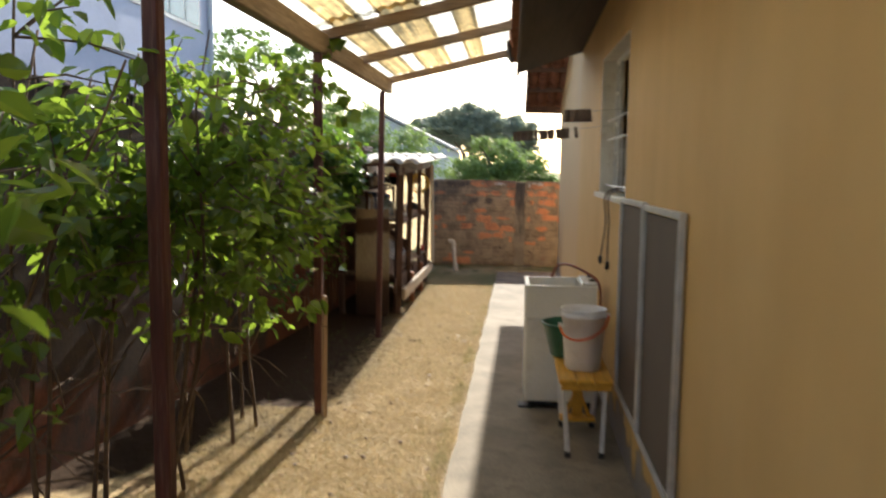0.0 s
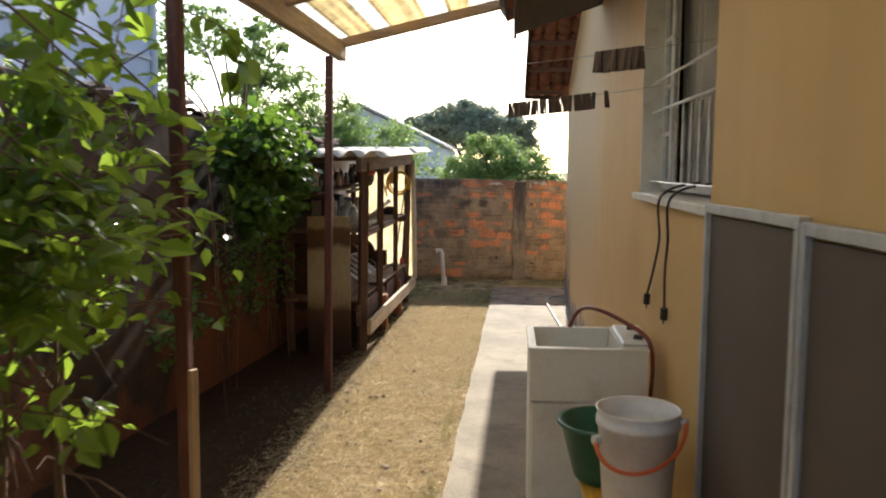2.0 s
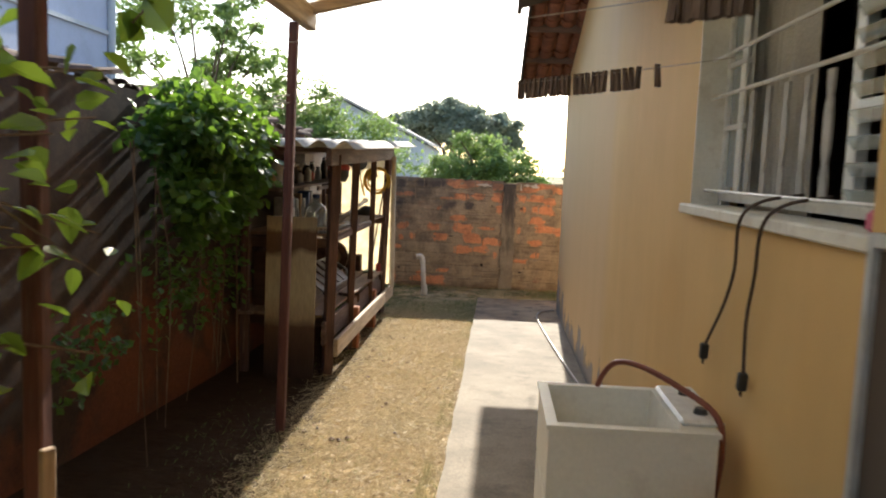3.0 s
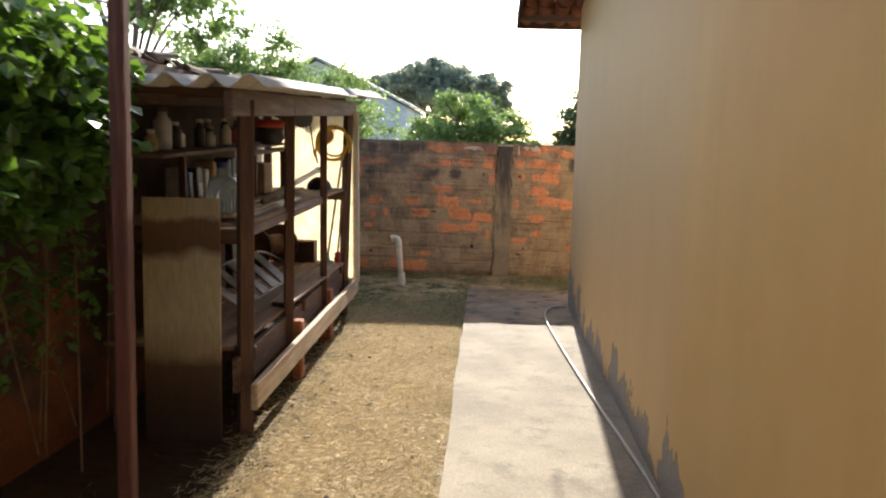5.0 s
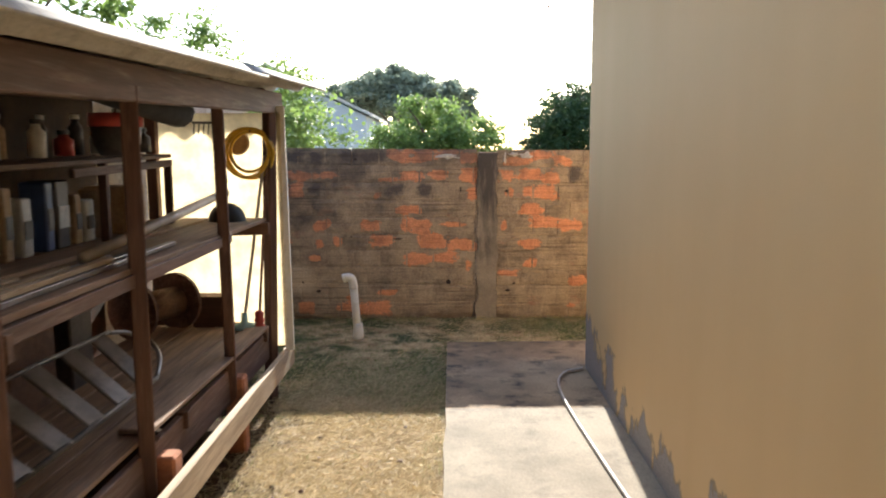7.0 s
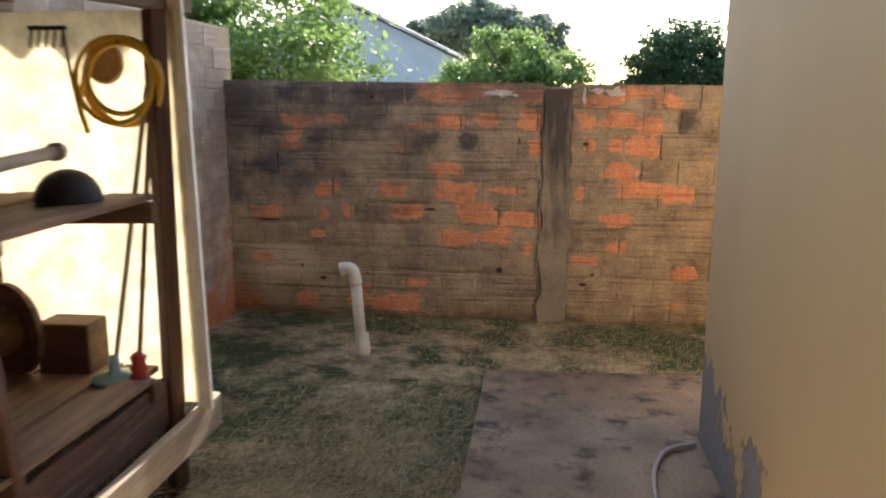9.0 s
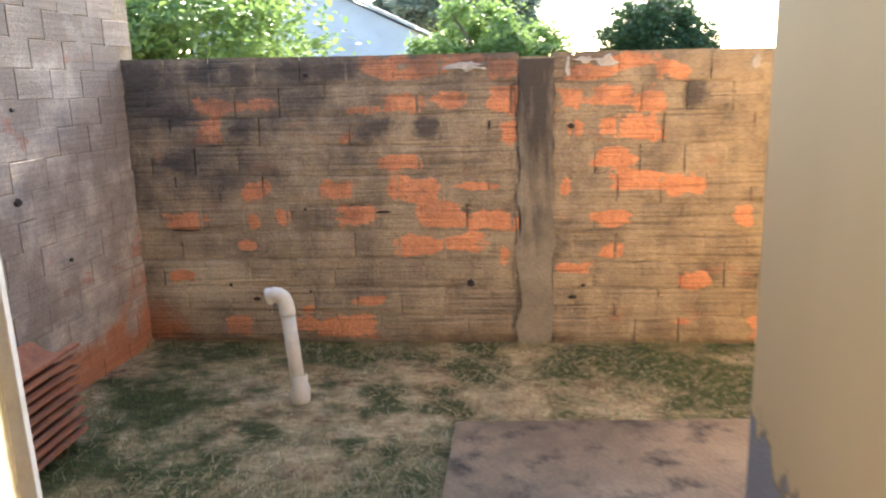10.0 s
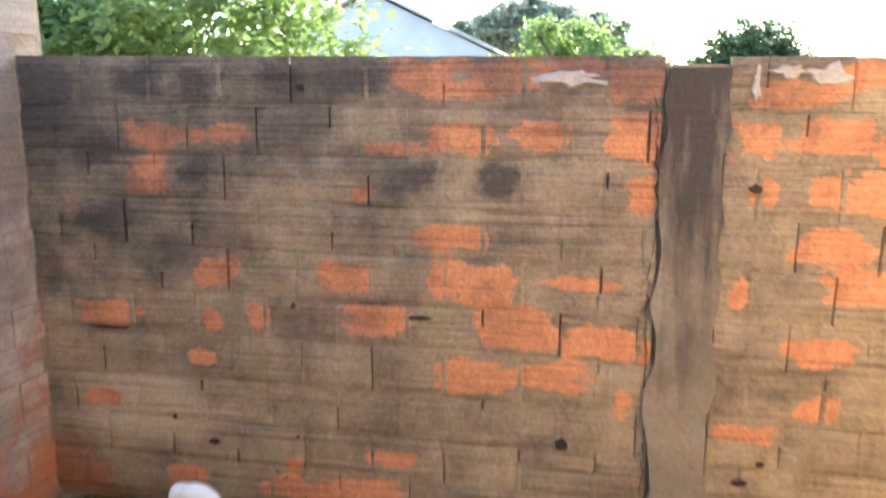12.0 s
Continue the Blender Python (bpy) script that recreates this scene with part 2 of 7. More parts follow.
MOULD_SPOTS = ((-1.65, 1.01, 0.09, 0.063), (-1.31, 0.94, 0.1, 0.068), (-1.64, 0.78, 0.109, 0.052), (-0.61, 0.93, 0.109, 0.065), (-1.28, 1.21, 0.092, 0.055), (-1.5, 1.22, 0.082, 0.049), (-0.78, 1.21, 0.113, 0.054),
               (-1.01, 1.22, 0.068, 0.055), (1.0, 1.06, 0.068, 0.065), (1.14, 0.99, 0.017, 0.023), (-0.33, 0.92, 0.07, 0.05), (-1.85, 1.15, 0.12, 0.14))


def rear_brick():
    """Hollow brick of the rear wall: grooved faces smeared with mortar, clay bared in patches, mould, red earth in the corner."""
    m, nodes, links = nodes_of("rear_wall_brick")
    vec = where(nodes, links, "world")
    fine = texture(nodes, links, vec, 75, 4, 0.7)
    mid = texture(nodes, links, vec, 9.0, 6, 0.7)
    grooves = texture(nodes, links, where(nodes, links, "world", (1.6, 1.6, 52)), 1.0, 2)
    info = nodes.new("ShaderNodeObjectInfo")
    w = ramp(nodes, [(0.30, (0.175, 0.135, 0.098)), (0.44, (0.31, 0.24, 0.165)), (0.56, (0.40, 0.31, 0.205)), (0.72, (0.49, 0.38, 0.26))])
    links.new(sums(nodes, links, "ADD", texture(nodes, links, vec, 5.0, 7, 0.72), sums(nodes, links, "MULTIPLY", sums(nodes, links, "SUBTRACT", info.outputs["Random"], 0.5), 0.10)), w.inputs["Fac"])
    sep = nodes.new("ShaderNodeSeparateXYZ")
    links.new(vec, sep.inputs[0])
    # a sun glint painted into the mortar low down near the corner
    light = ramp(nodes, [(0.5, grey(0.85)), (1.3, grey(0.0))])
    pale = nodes.new("ShaderNodeAttribute")
    pale.attribute_name = "pale"
    links.new(pale.outputs["Fac"], light.inputs["Fac"])
    wash = mixed(nodes, links, light.outputs["Color"], w.outputs["Color"], (0.62, 0.50, 0.34))
    # warmer, yellower mortar to the right and low down
    warm = ramp(nodes, [(0.0, grey(0.0)), (1.0, grey(0.75))])
    links.new(sums(nodes, links, "ADD", sums(nodes, links, "MULTIPLY", sep.outputs["X"], 0.45), sums(nodes, links, "MULTIPLY", sep.outputs["Z"], -0.35)), warm.inputs["Fac"])
    col = mixed(nodes, links, warm.outputs["Color"], wash, mixed(nodes, links, 1.0, wash, (1.16, 1.0, 0.76), "MULTIPLY"))
    thin = ramp(nodes, [(0.60, grey(0.0)), (0.68, grey(0.4))])
    links.new(texture(nodes, links, where(nodes, links, "world", (3.5, 3.5, 8)), 1.0, 6, 0.7), thin.inputs["Fac"])
    col = mixed(nodes, links, thin.outputs["Color"], col, (0.46, 0.19, 0.12))
    clay = ramp(nodes, [(0.3, (0.60, 0.235, 0.115)), (0.7, (0.80, 0.35, 0.175))])
    links.new(mid, clay.inputs["Fac"])
    rough_edge = sums(nodes, links, "MULTIPLY", sums(nodes, links, "SUBTRACT", texture(nodes, links, where(nodes, links, "world", (10, 10, 14)), 1.0, 5, 0.65), 0.5), 2.2)
    near = {}
    for name in ("bare", "mould"):
        near[name] = nodes.new("ShaderNodeAttribute")
        near[name].attribute_name = name
    k = ramp(nodes, [(0.94, grey(0.95)), (1.04, grey(0.0))])
    links.new(sums(nodes, links, "ADD", near["bare"].outputs["Fac"], rough_edge), k.inputs["Fac"])
    col = mixed(nodes, links, k.outputs["Color"], col, clay.outputs["Color"])
    dark = ramp(nodes, [(0.45, grey(0.86)), (1.0, grey(0.0))])
    links.new(sums(nodes, links, "ADD", near["mould"].outputs["Fac"], rough_edge), dark.inputs["Fac"])
    col = mixed(nodes, links, dark.outputs["Color"], col, (0.075, 0.066, 0.062))
    veil = ramp(nodes, [(0.50, grey(0.0)), (0.72, grey(0.72))])
    up = sums(nodes, links, "MULTIPLY", sums(nodes, links, "SUBTRACT", sep.outputs["Z"], 0.8), 0.26)
    side = sums(nodes, links, "MULTIPLY", sep.outputs["X"], -0.06)
    links.new(sums(nodes, links, "ADD", sums(nodes, links, "ADD", texture(nodes, links, vec, 3.6, 6, 0.65), up), side), veil.inputs["Fac"])
    col = mixed(nodes, links, veil.outputs["Color"], col, (0.10, 0.083, 0.072))
    # red earth splashed up in the corner and along the foot
    low = sums(nodes, links, "MULTIPLY", sums(nodes, links, "ADD", sep.outputs["Z"], 0.12), 1.0)
    far = sums(nodes, links, "MULTIPLY", sums(nodes, links, "MAXIMUM", sums(nodes, links, "ADD", sep.outputs["X"], 1.80), 0.0), 1.3)
    red = ramp(nodes, [(0.30, grey(0.0)), (0.48, grey(0.8))])
    links.new(sums(nodes, links, "SUBTRACT", sums(nodes, links, "SUBTRACT", texture(nodes, links, vec, 2.4, 4, 0.55), low), far), red.inputs["Fac"])
    col = mixed(nodes, links, red.outputs["Color"], col, (0.42, 0.14, 0.05))
    foot = ramp(nodes, [(0.42, grey(0.0)), (0.62, grey(0.7))])
    links.new(sums(nodes, links, "SUBTRACT", texture(nodes, links, where(nodes, links, "world", (3, 3, 6)), 1.0, 5, 0.6), sums(nodes, links, "MULTIPLY", sums(nodes, links, "ADD", sep.outputs["Z"], 0.17), 1.6)), foot.inputs["Fac"])
    col = mixed(nodes, links, foot.outputs["Color"], col, (0.15, 0.095, 0.055))
    lines = ramp(nodes, [(0.34, grey(0.56)), (0.46, grey(1.0))])
    links.new(grooves, lines.inputs["Fac"])
    worn = ramp(nodes, [(0.40, grey(0.15)), (0.60, grey(0.95))])
    links.new(texture(nodes, links, vec, 2.7, 4, 0.6), worn.inputs["Fac"])
    col = mixed(nodes, links, worn.outputs["Color"], col, mixed(nodes, links, 1.0, col, lines.outputs["Color"], "MULTIPLY"))
    g = ramp(nodes, [(0.3, grey(0.74)), (0.7, grey(1.16))])
    links.new(fine, g.inputs["Fac"])
    col = mixed(nodes, links, 1.0, col, g.outputs["Color"], "MULTIPLY")
    h = sums(nodes, links, "ADD", fine, sums(nodes, links, "ADD", sums(nodes, links, "MULTIPLY", grooves, 1.6), sums(nodes, links, "MULTIPLY", mid, 1.2)))
    finish(m, nodes, links, col, 0.94, h, 0.8, 0.008)
    return m


def earth():
    """Dry lawn: matted straw over red-brown soil, with some green, in patches; bare soil on the left with painted
    shade.
    """
    m, nodes, links = nodes_of("dry_lawn")
    vec = where(nodes, links, "world")
    big = texture(nodes, links, vec, 0.9, 5, 0.6)
    mid = texture(nodes, links, vec, 7.5, 9, 0.76)
    mat = texture(nodes, links, where(nodes, links, "world", (12, 45, 12)), 1.0, 6, 0.7)
    fine = texture(nodes, links, vec, 120, 4, 0.75)
    r = ramp(nodes, [(0.36, (0.21, 0.125, 0.07)), (0.46, (0.44, 0.315, 0.17)), (0.60, (0.64, 0.495, 0.285))])
    links.new(mid, r.inputs["Fac"])
    g = ramp(nodes, [(0.55, grey(0.0)), (0.70, grey(0.6))])
    links.new(big, g.inputs["Fac"])
    col = mixed(nodes, links, g.outputs["Color"], r.outputs["Color"], (0.20, 0.19, 0.07))
    sep = nodes.new("ShaderNodeSeparateXYZ")
    links.new(vec, sep.inputs[0])
    near = ramp(nodes, [(0.0, grey(0.0)), (1.0, grey(1.0))])
    links.new(sums(nodes, links, "MULTIPLY", sums(nodes, links, "SUBTRACT", sep.outputs["Y"], 10.8), 1.2), near.inputs["Fac"])
    turf = ramp(nodes, [(0.42, grey(0.05)), (0.54, grey(0.92))])
    links.new(texture(nodes, links, vec, 2.4, 6, 0.62), turf.inputs["Fac"])
    both = sums(nodes, links, "MULTIPLY", near.outputs["Color"], turf.outputs["Color"])
    col = mixed(nodes, links, both, col, (0.065, 0.085, 0.032))
    # bare soil along the left, its colour taken near-black to deepen the shade there
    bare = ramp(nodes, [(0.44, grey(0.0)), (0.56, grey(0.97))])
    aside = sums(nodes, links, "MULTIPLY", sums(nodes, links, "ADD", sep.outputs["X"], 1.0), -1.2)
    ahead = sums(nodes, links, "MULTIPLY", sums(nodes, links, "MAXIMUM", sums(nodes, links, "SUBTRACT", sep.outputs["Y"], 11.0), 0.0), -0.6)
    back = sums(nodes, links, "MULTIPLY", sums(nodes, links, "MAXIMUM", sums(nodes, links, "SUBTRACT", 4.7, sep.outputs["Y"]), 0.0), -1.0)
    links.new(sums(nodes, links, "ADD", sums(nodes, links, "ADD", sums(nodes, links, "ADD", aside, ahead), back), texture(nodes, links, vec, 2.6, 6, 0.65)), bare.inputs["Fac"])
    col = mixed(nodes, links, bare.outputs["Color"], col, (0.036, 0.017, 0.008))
    f = ramp(nodes, [(0.3, grey(0.62)), (0.7, grey(1.25))])
    links.new(mat, f.inputs["Fac"])
    col = mixed(nodes, links, 1.0, col, f.outputs["Color"], "MULTIPLY")
    b, out = finish(m, nodes, links, col, 0.95, sums(nodes, links, "ADD", sums(nodes, links, "ADD", mat, sums(nodes, links, "MULTIPLY", texture(nodes, links, vec, 22, 4, 0.6), 1.6)), sums(nodes, links, "MULTIPLY", fine, 0.4)), 0.8, 0.02)
    b.inputs["Specular IOR Level"].default_value = 0.12
    return m


def mud_wall():
    """Old rendered wall stained by red earth low down; its base colour is darkened to stand for shade."""
    m, nodes, links = nodes_of("stained_render")
    vec = where(nodes, links, "world")
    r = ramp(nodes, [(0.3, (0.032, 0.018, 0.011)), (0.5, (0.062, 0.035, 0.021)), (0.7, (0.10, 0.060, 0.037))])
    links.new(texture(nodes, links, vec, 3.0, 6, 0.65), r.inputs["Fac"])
    sep = nodes.new("ShaderNodeSeparateXYZ")
    links.new(vec, sep.inputs[0])
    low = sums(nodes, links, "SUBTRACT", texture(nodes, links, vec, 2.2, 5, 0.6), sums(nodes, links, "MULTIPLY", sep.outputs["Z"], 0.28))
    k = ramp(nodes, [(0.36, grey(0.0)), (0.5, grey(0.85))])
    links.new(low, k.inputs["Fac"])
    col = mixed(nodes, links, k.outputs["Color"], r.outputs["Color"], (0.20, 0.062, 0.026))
    fine = texture(nodes, links, vec, 45, 5, 0.7)
    g = ramp(nodes, [(0.3, grey(0.7)), (0.7, grey(1.2))])
    links.new(fine, g.inputs["Fac"])
    col = mixed(nodes, links, 1.0, col, g.outputs["Color"], "MULTIPLY")
    finish(m, nodes, links, col, 0.95, fine, 0.4, 0.008)
    return m


def pillar_concrete():
    """Rough concrete with black mould running down from its top."""
    m, nodes, links = nodes_of("pillar_concrete")
    vec = where(nodes, links, "world")
    fine = texture(nodes, links, vec, 60, 5, 0.7)
    r = ramp(nodes, [(0.35, (0.21, 0.175, 0.13)), (0.65, (0.35, 0.29, 0.215))])
    links.new(texture(nodes, links, vec, 4.0, 6, 0.65), r.inputs["Fac"])
    sep = nodes.new("ShaderNodeSeparateXYZ")
    links.new(vec, sep.inputs[0])
    run = texture(nodes, links, where(nodes, links, "world", (9, 9, 1.4)), 1.0, 5, 0.6)
    k = ramp(nodes, [(0.46, grey(0.0)), (0.66, grey(0.94))])
    links.new(sums(nodes, links, "ADD", run, sums(nodes, links, "MULTIPLY", sums(nodes, links, "SUBTRACT", sep.outputs["Z"], 0.55), 0.42)), k.inputs["Fac"])
    col = mixed(nodes, links, k.outputs["Color"], r.outputs["Color"], (0.06, 0.052, 0.048))
    g = ramp(nodes, [(0.3, grey(0.8)), (0.7, grey(1.12))])
    links.new(fine, g.inputs["Fac"])
    col = mixed(nodes, links, 1.0, col, g.outputs["Color"], "MULTIPLY")
    finish(m, nodes, links, col, 0.95, fine, 0.7, 0.008)
    return m


def tide_board():
    """Cream board with brown tide marks where water stood."""
    m, nodes, links = nodes_of("stained_board")
    vec = where(nodes, links, "world")
    sep = nodes.new("ShaderNodeSeparateXYZ")
    links.new(vec, sep.inputs[0])
    wave = sums(nodes, links, "ADD", sums(nodes, links, "MULTIPLY", sums(nodes, links, "SUBTRACT", texture(nodes, links, vec, 3.5, 4, 0.55), 0.5), 0.2), 0.03)
    r = ramp(nodes, [(0.0, (0.045, 0.022, 0.012)), (0.27, (0.09, 0.045, 0.022)), (0.36, (0.30, 0.22, 0.12)), (0.48, (0.40, 0.33, 0.20)), (0.78, (0.38, 0.31, 0.19)), (0.83, (0.10, 0.05, 0.028)), (0.97, (0.13, 0.068, 0.038)), (1.0, (0.33, 0.26, 0.16))])
    links.new(sums(nodes, links, "ADD", sep.outputs["Z"], wave), r.inputs["Fac"])
    fine = texture(nodes, links, where(nodes, links, "world", (70, 70, 12)), 1.0, 4, 0.7)
    g = ramp(nodes, [(0.3, grey(0.78)), (0.7, grey(1.12))])
    links.new(fine, g.inputs["Fac"])
    col = mixed(nodes, links, 1.0, r.outputs["Color"], g.outputs["Color"], "MULTIPLY")
    finish(m, nodes, links, col, 0.8, fine, 0.2, 0.003)
    return m


OCHRE = house_paint()
REAR_BRICK = rear_brick()
BRICK_SIDE = washed_brick("washed_brick_side", (0.52, 0.26, 0.18), (0.56, 0.45, 0.35), (0.28, 0.21, 0.16), 0.62)
MORTAR = surface("mortar", (0.27, 0.205, 0.135), (0.38, 0.29, 0.19), (0.09, 0.07, 0.055), scale=3, grain=50, rough=0.95, bump=0.7, depth=0.01, space="world")
PILLAR = pillar_concrete()
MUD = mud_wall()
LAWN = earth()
CONCRETE = surface("path_concrete", (0.20, 0.165, 0.118), (0.30, 0.253, 0.185), (0.15, 0.12, 0.088), scale=2.6, grain=80, rough=0.9, bump=0.35, depth=0.005, space="world", stain=0.7)
SLAB = surface("rear_slab_concrete", (0.17, 0.115, 0.068), (0.35, 0.245, 0.145), (0.024, 0.019, 0.015), scale=2.4, grain=70, rough=0.9, bump=0.4, depth=0.005, space="world", stain=0.9)
RED_POST = wood("red_painted_wood", (0.075, 0.023, 0.016), (0.125, 0.038, 0.026), 2, (0.22, 0.13, 0.09))
PALE_WOOD = wood("pale_weathered_wood", (0.34, 0.25, 0.16), (0.47, 0.36, 0.24), 1, (0.20, 0.14, 0.09))
PALE_CROSS = wood("pale_weathered_cross_wood", (0.26, 0.18, 0.12), (0.38, 0.27, 0.18), 0, (0.15, 0.10, 0.07))
PALE_POST = wood("pale_upright_wood", (0.36, 0.24, 0.15), (0.50, 0.36, 0.24), 2)
DARK_WOOD = wood("dark_shed_wood", (0.07, 0.032, 0.022), (0.125, 0.058, 0.038), 2, (0.19, 0.11, 0.08))
DARK_LONG = wood("dark_long_wood", (0.085, 0.045, 0.032), (0.155, 0.085, 0.06), 1, (0.28, 0.20, 0.15))
DARK_CROSS = wood("dark_cross_wood", (0.085, 0.045, 0.03), (0.15, 0.08, 0.05), 0)
PLANK = wood("brown_plank", (0.15, 0.085, 0.052), (0.27, 0.165, 0.10), 1, (0.30, 0.21, 0.145))
# dark eave wood; also the painted shade of holes and crack in the bricks
SOFFIT_HOLE = wood("dark_soffit_and_hole_shade", (0.028, 0.017, 0.012), (0.05, 0.03, 0.02), 1)
TILE = surface("clay_tile", (0.30, 0.115, 0.06), (0.42, 0.17, 0.085), (0.12, 0.07, 0.05), scale=7, grain=60, rough=0.9, bump=0.4)
FIBRE = surface("fibre_cement", (0.42, 0.39, 0.35), (0.56, 0.53, 0.48), (0.24, 0.21, 0.18), scale=3, grain=70, rough=0.9, bump=0.4)
CLEAR_SHEET = sheer("milky_sheet", (0.96, 0.95, 0.90), 0.5, 0.85)
YELLOW_SHEET = sheer("yellowed_sheet", (0.88, 0.76, 0.52), 0.14, 0.85)
CREAM_SHEET = sheer("cream_sheet", (0.86, 0.78, 0.61), 0.0, 0.85)
WHITE_PAINT = surface("white_paint", (0.70, 0.67, 0.60), (0.80, 0.77, 0.70), (0.5, 0.43, 0.34), scale=6, grain=80, rough=0.55, bump=0.15, speck=0.04)
WHITE_METAL = surface("white_metal", (0.66, 0.65, 0.63), (0.78, 0.77, 0.74), (0.4, 0.36, 0.31), scale=9, grain=90, rough=0.4, bump=0.1, speck=0.04)
# pale grille paint darkened for the shade inside the window reveal
SHADED_PAINT = surface("shaded_grille_paint", (0.34, 0.31, 0.27), (0.44, 0.40, 0.35), (0.22, 0.19, 0.16), scale=9, grain=90, rough=0.6, bump=0.1, speck=0.06)
ALU = surface("aluminium", (0.55, 0.55, 0.55), (0.68, 0.68, 0.68), (0.4, 0.39, 0.37), scale=8, grain=90, rough=0.45, bump=0.1, metal=0.6, speck=0.04)
SCREEN = surface("brown_screen", (0.085, 0.06, 0.043), (0.105, 0.077, 0.056), scale=2, grain=260, rough=0.75, bump=0.3, depth=0.001, speck=0.04)
ENAMEL = surface("white_plastic_shell", (0.74, 0.72, 0.64), (0.80, 0.78, 0.70), (0.48, 0.43, 0.36), scale=3, grain=70, rough=0.38, bump=0.06, stain=0.35, speck=0.04)
BUCKET = surface("white_bucket_plastic", (0.78, 0.75, 0.71), (0.84, 0.81, 0.77), (0.5, 0.46, 0.42), scale=5, grain=60, rough=0.4, bump=0.05, stain=0.3, speck=0.04)
ORANGE = surface("orange_plastic", (0.70, 0.13, 0.04), (0.80, 0.18, 0.06), scale=9, grain=60, rough=0.4, bump=0.05, speck=0.04)
GREEN = surface("green_plastic", (0.02, 0.10, 0.065), (0.035, 0.15, 0.09), scale=6, grain=60, rough=0.35, bump=0.05, speck=0.04)
YELLOW_WOOD = wood("yellow_painted_wood", (0.68, 0.34, 0.03), (0.80, 0.43, 0.05), 1, (0.5, 0.25, 0.04), rough=0.5)
# the clay tile again, darkened for the shade under the eave
SHADED_TILE = surface("shaded_underside_tile", (0.15, 0.055, 0.032), (0.24, 0.09, 0.05), (0.07, 0.04, 0.03), scale=9, grain=50, rough=0.9, bump=0.4)
OLD_TILE = surface("old_grey_tile", (0.10, 0.065, 0.05), (0.17, 0.115, 0.085), (0.06, 0.05, 0.042), scale=12, grain=50, rough=0.95, bump=0.5, stain=0.9)
WHITE_LUMP = surface("pale_mortar_lump", (0.42, 0.39, 0.34), (0.56, 0.52, 0.46), scale=12, grain=60, rough=0.95, bump=0.5)
CLOTH = surface("black_tarp", (0.012, 0.011, 0.011), (0.025, 0.022, 0.021), scale=9, grain=40, rough=0.95, bump=0.3)
BLACK = surface("black_rubber", (0.015, 0.014, 0.013), (0.03, 0.028, 0.026), scale=9, grain=70, rough=0.6, bump=0.2, speck=0.04)
RUBBER_HOSE = surface("brown_hose", (0.20, 0.055, 0.035), (0.27, 0.085, 0.055), scale=9, grain=60, rough=0.4, bump=0.1, speck=0.04)
GREY_HOSE = surface("grey_hose", (0.30, 0.25, 0.20), (0.40, 0.34, 0.28), scale=9, grain=60, rough=0.5, bump=0.1, speck=0.04)
CORD = surface("brown_cord", (0.05, 0.028, 0.02), (0.08, 0.045, 0.03), scale=9, grain=60, rough=0.5, bump=0.1)
PEG = wood("grey_wooden_peg", (0.10, 0.065, 0.05), (0.19, 0.13, 0.10), 2)
PVC = surface("white_pvc", (0.62, 0.58, 0.50), (0.74, 0.70, 0.62), (0.45, 0.38, 0.28), scale=6, grain=60, rough=0.45, bump=0.08, stain=0.5, speck=0.04)
YELLOW_HOSE = surface("yellow_hose", (0.62, 0.38, 0.03), (0.74, 0.47, 0.06), scale=9, grain=60, rough=0.4, bump=0.08, speck=0.04)
RUST = surface("rusty_metal", (0.13, 0.06, 0.035), (0.22, 0.11, 0.065), (0.06, 0.035, 0.028), scale=7, grain=70, rough=0.85, bump=0.4)
DARK_METAL = surface("dark_metal", (0.05, 0.045, 0.04), (0.09, 0.08, 0.075), scale=7, grain=70, rough=0.45, bump=0.2, metal=0.5)
TREAD = surface("dusty_steel_tread", (0.16, 0.14, 0.125), (0.27, 0.24, 0.21), (0.10, 0.085, 0.075), scale=9, grain=80, rough=0.55, bump=0.1, metal=0.3, speck=0.06)
STEEL = surface("worn_steel", (0.20, 0.18, 0.17), (0.30, 0.28, 0.26), (0.16, 0.13, 0.11), scale=8, grain=80, rough=0.4, bump=0.1, metal=0.8, speck=0.04)
RED_PLASTIC = surface("red_plastic", (0.45, 0.05, 0.04), (0.55, 0.08, 0.06), scale=8, grain=60, rough=0.4, bump=0.05, speck=0.04)
PINK = surface("pink_plastic", (0.50, 0.06, 0.14), (0.58, 0.09, 0.18), scale=8, grain=60, rough=0.4, bump=0.05, speck=0.04)
MINT = surface("mint_plastic", (0.35, 0.55, 0.47), (0.45, 0.65, 0.57), scale=8, grain=60, rough=0.5, bump=0.05, speck=0.04)
BLUE = surface("blue_plastic", (0.03, 0.055, 0.14), (0.05, 0.085, 0.20), scale=8, grain=60, rough=0.45, bump=0.05, speck=0.04)
CARTON = surface("printed_pale_packet", (0.45, 0.46, 0.47), (0.58, 0.58, 0.57), (0.25, 0.27, 0.32), scale=14, grain=60, rough=0.6, bump=0.1, speck=0.04)
TAN = surface("tan_carton", (0.36, 0.24, 0.13), (0.46, 0.32, 0.19), (0.26, 0.17, 0.10), scale=9, grain=60, rough=0.8, bump=0.2)
BOARD = tide_board()
BLUE_HOUSE = surface("lavender_house_paint", (0.40, 0.44, 0.56), (0.47, 0.51, 0.62), (0.34, 0.37, 0.46), scale=0.8, grain=30, rough=0.85, bump=0.2, space="world", speck=0.04)
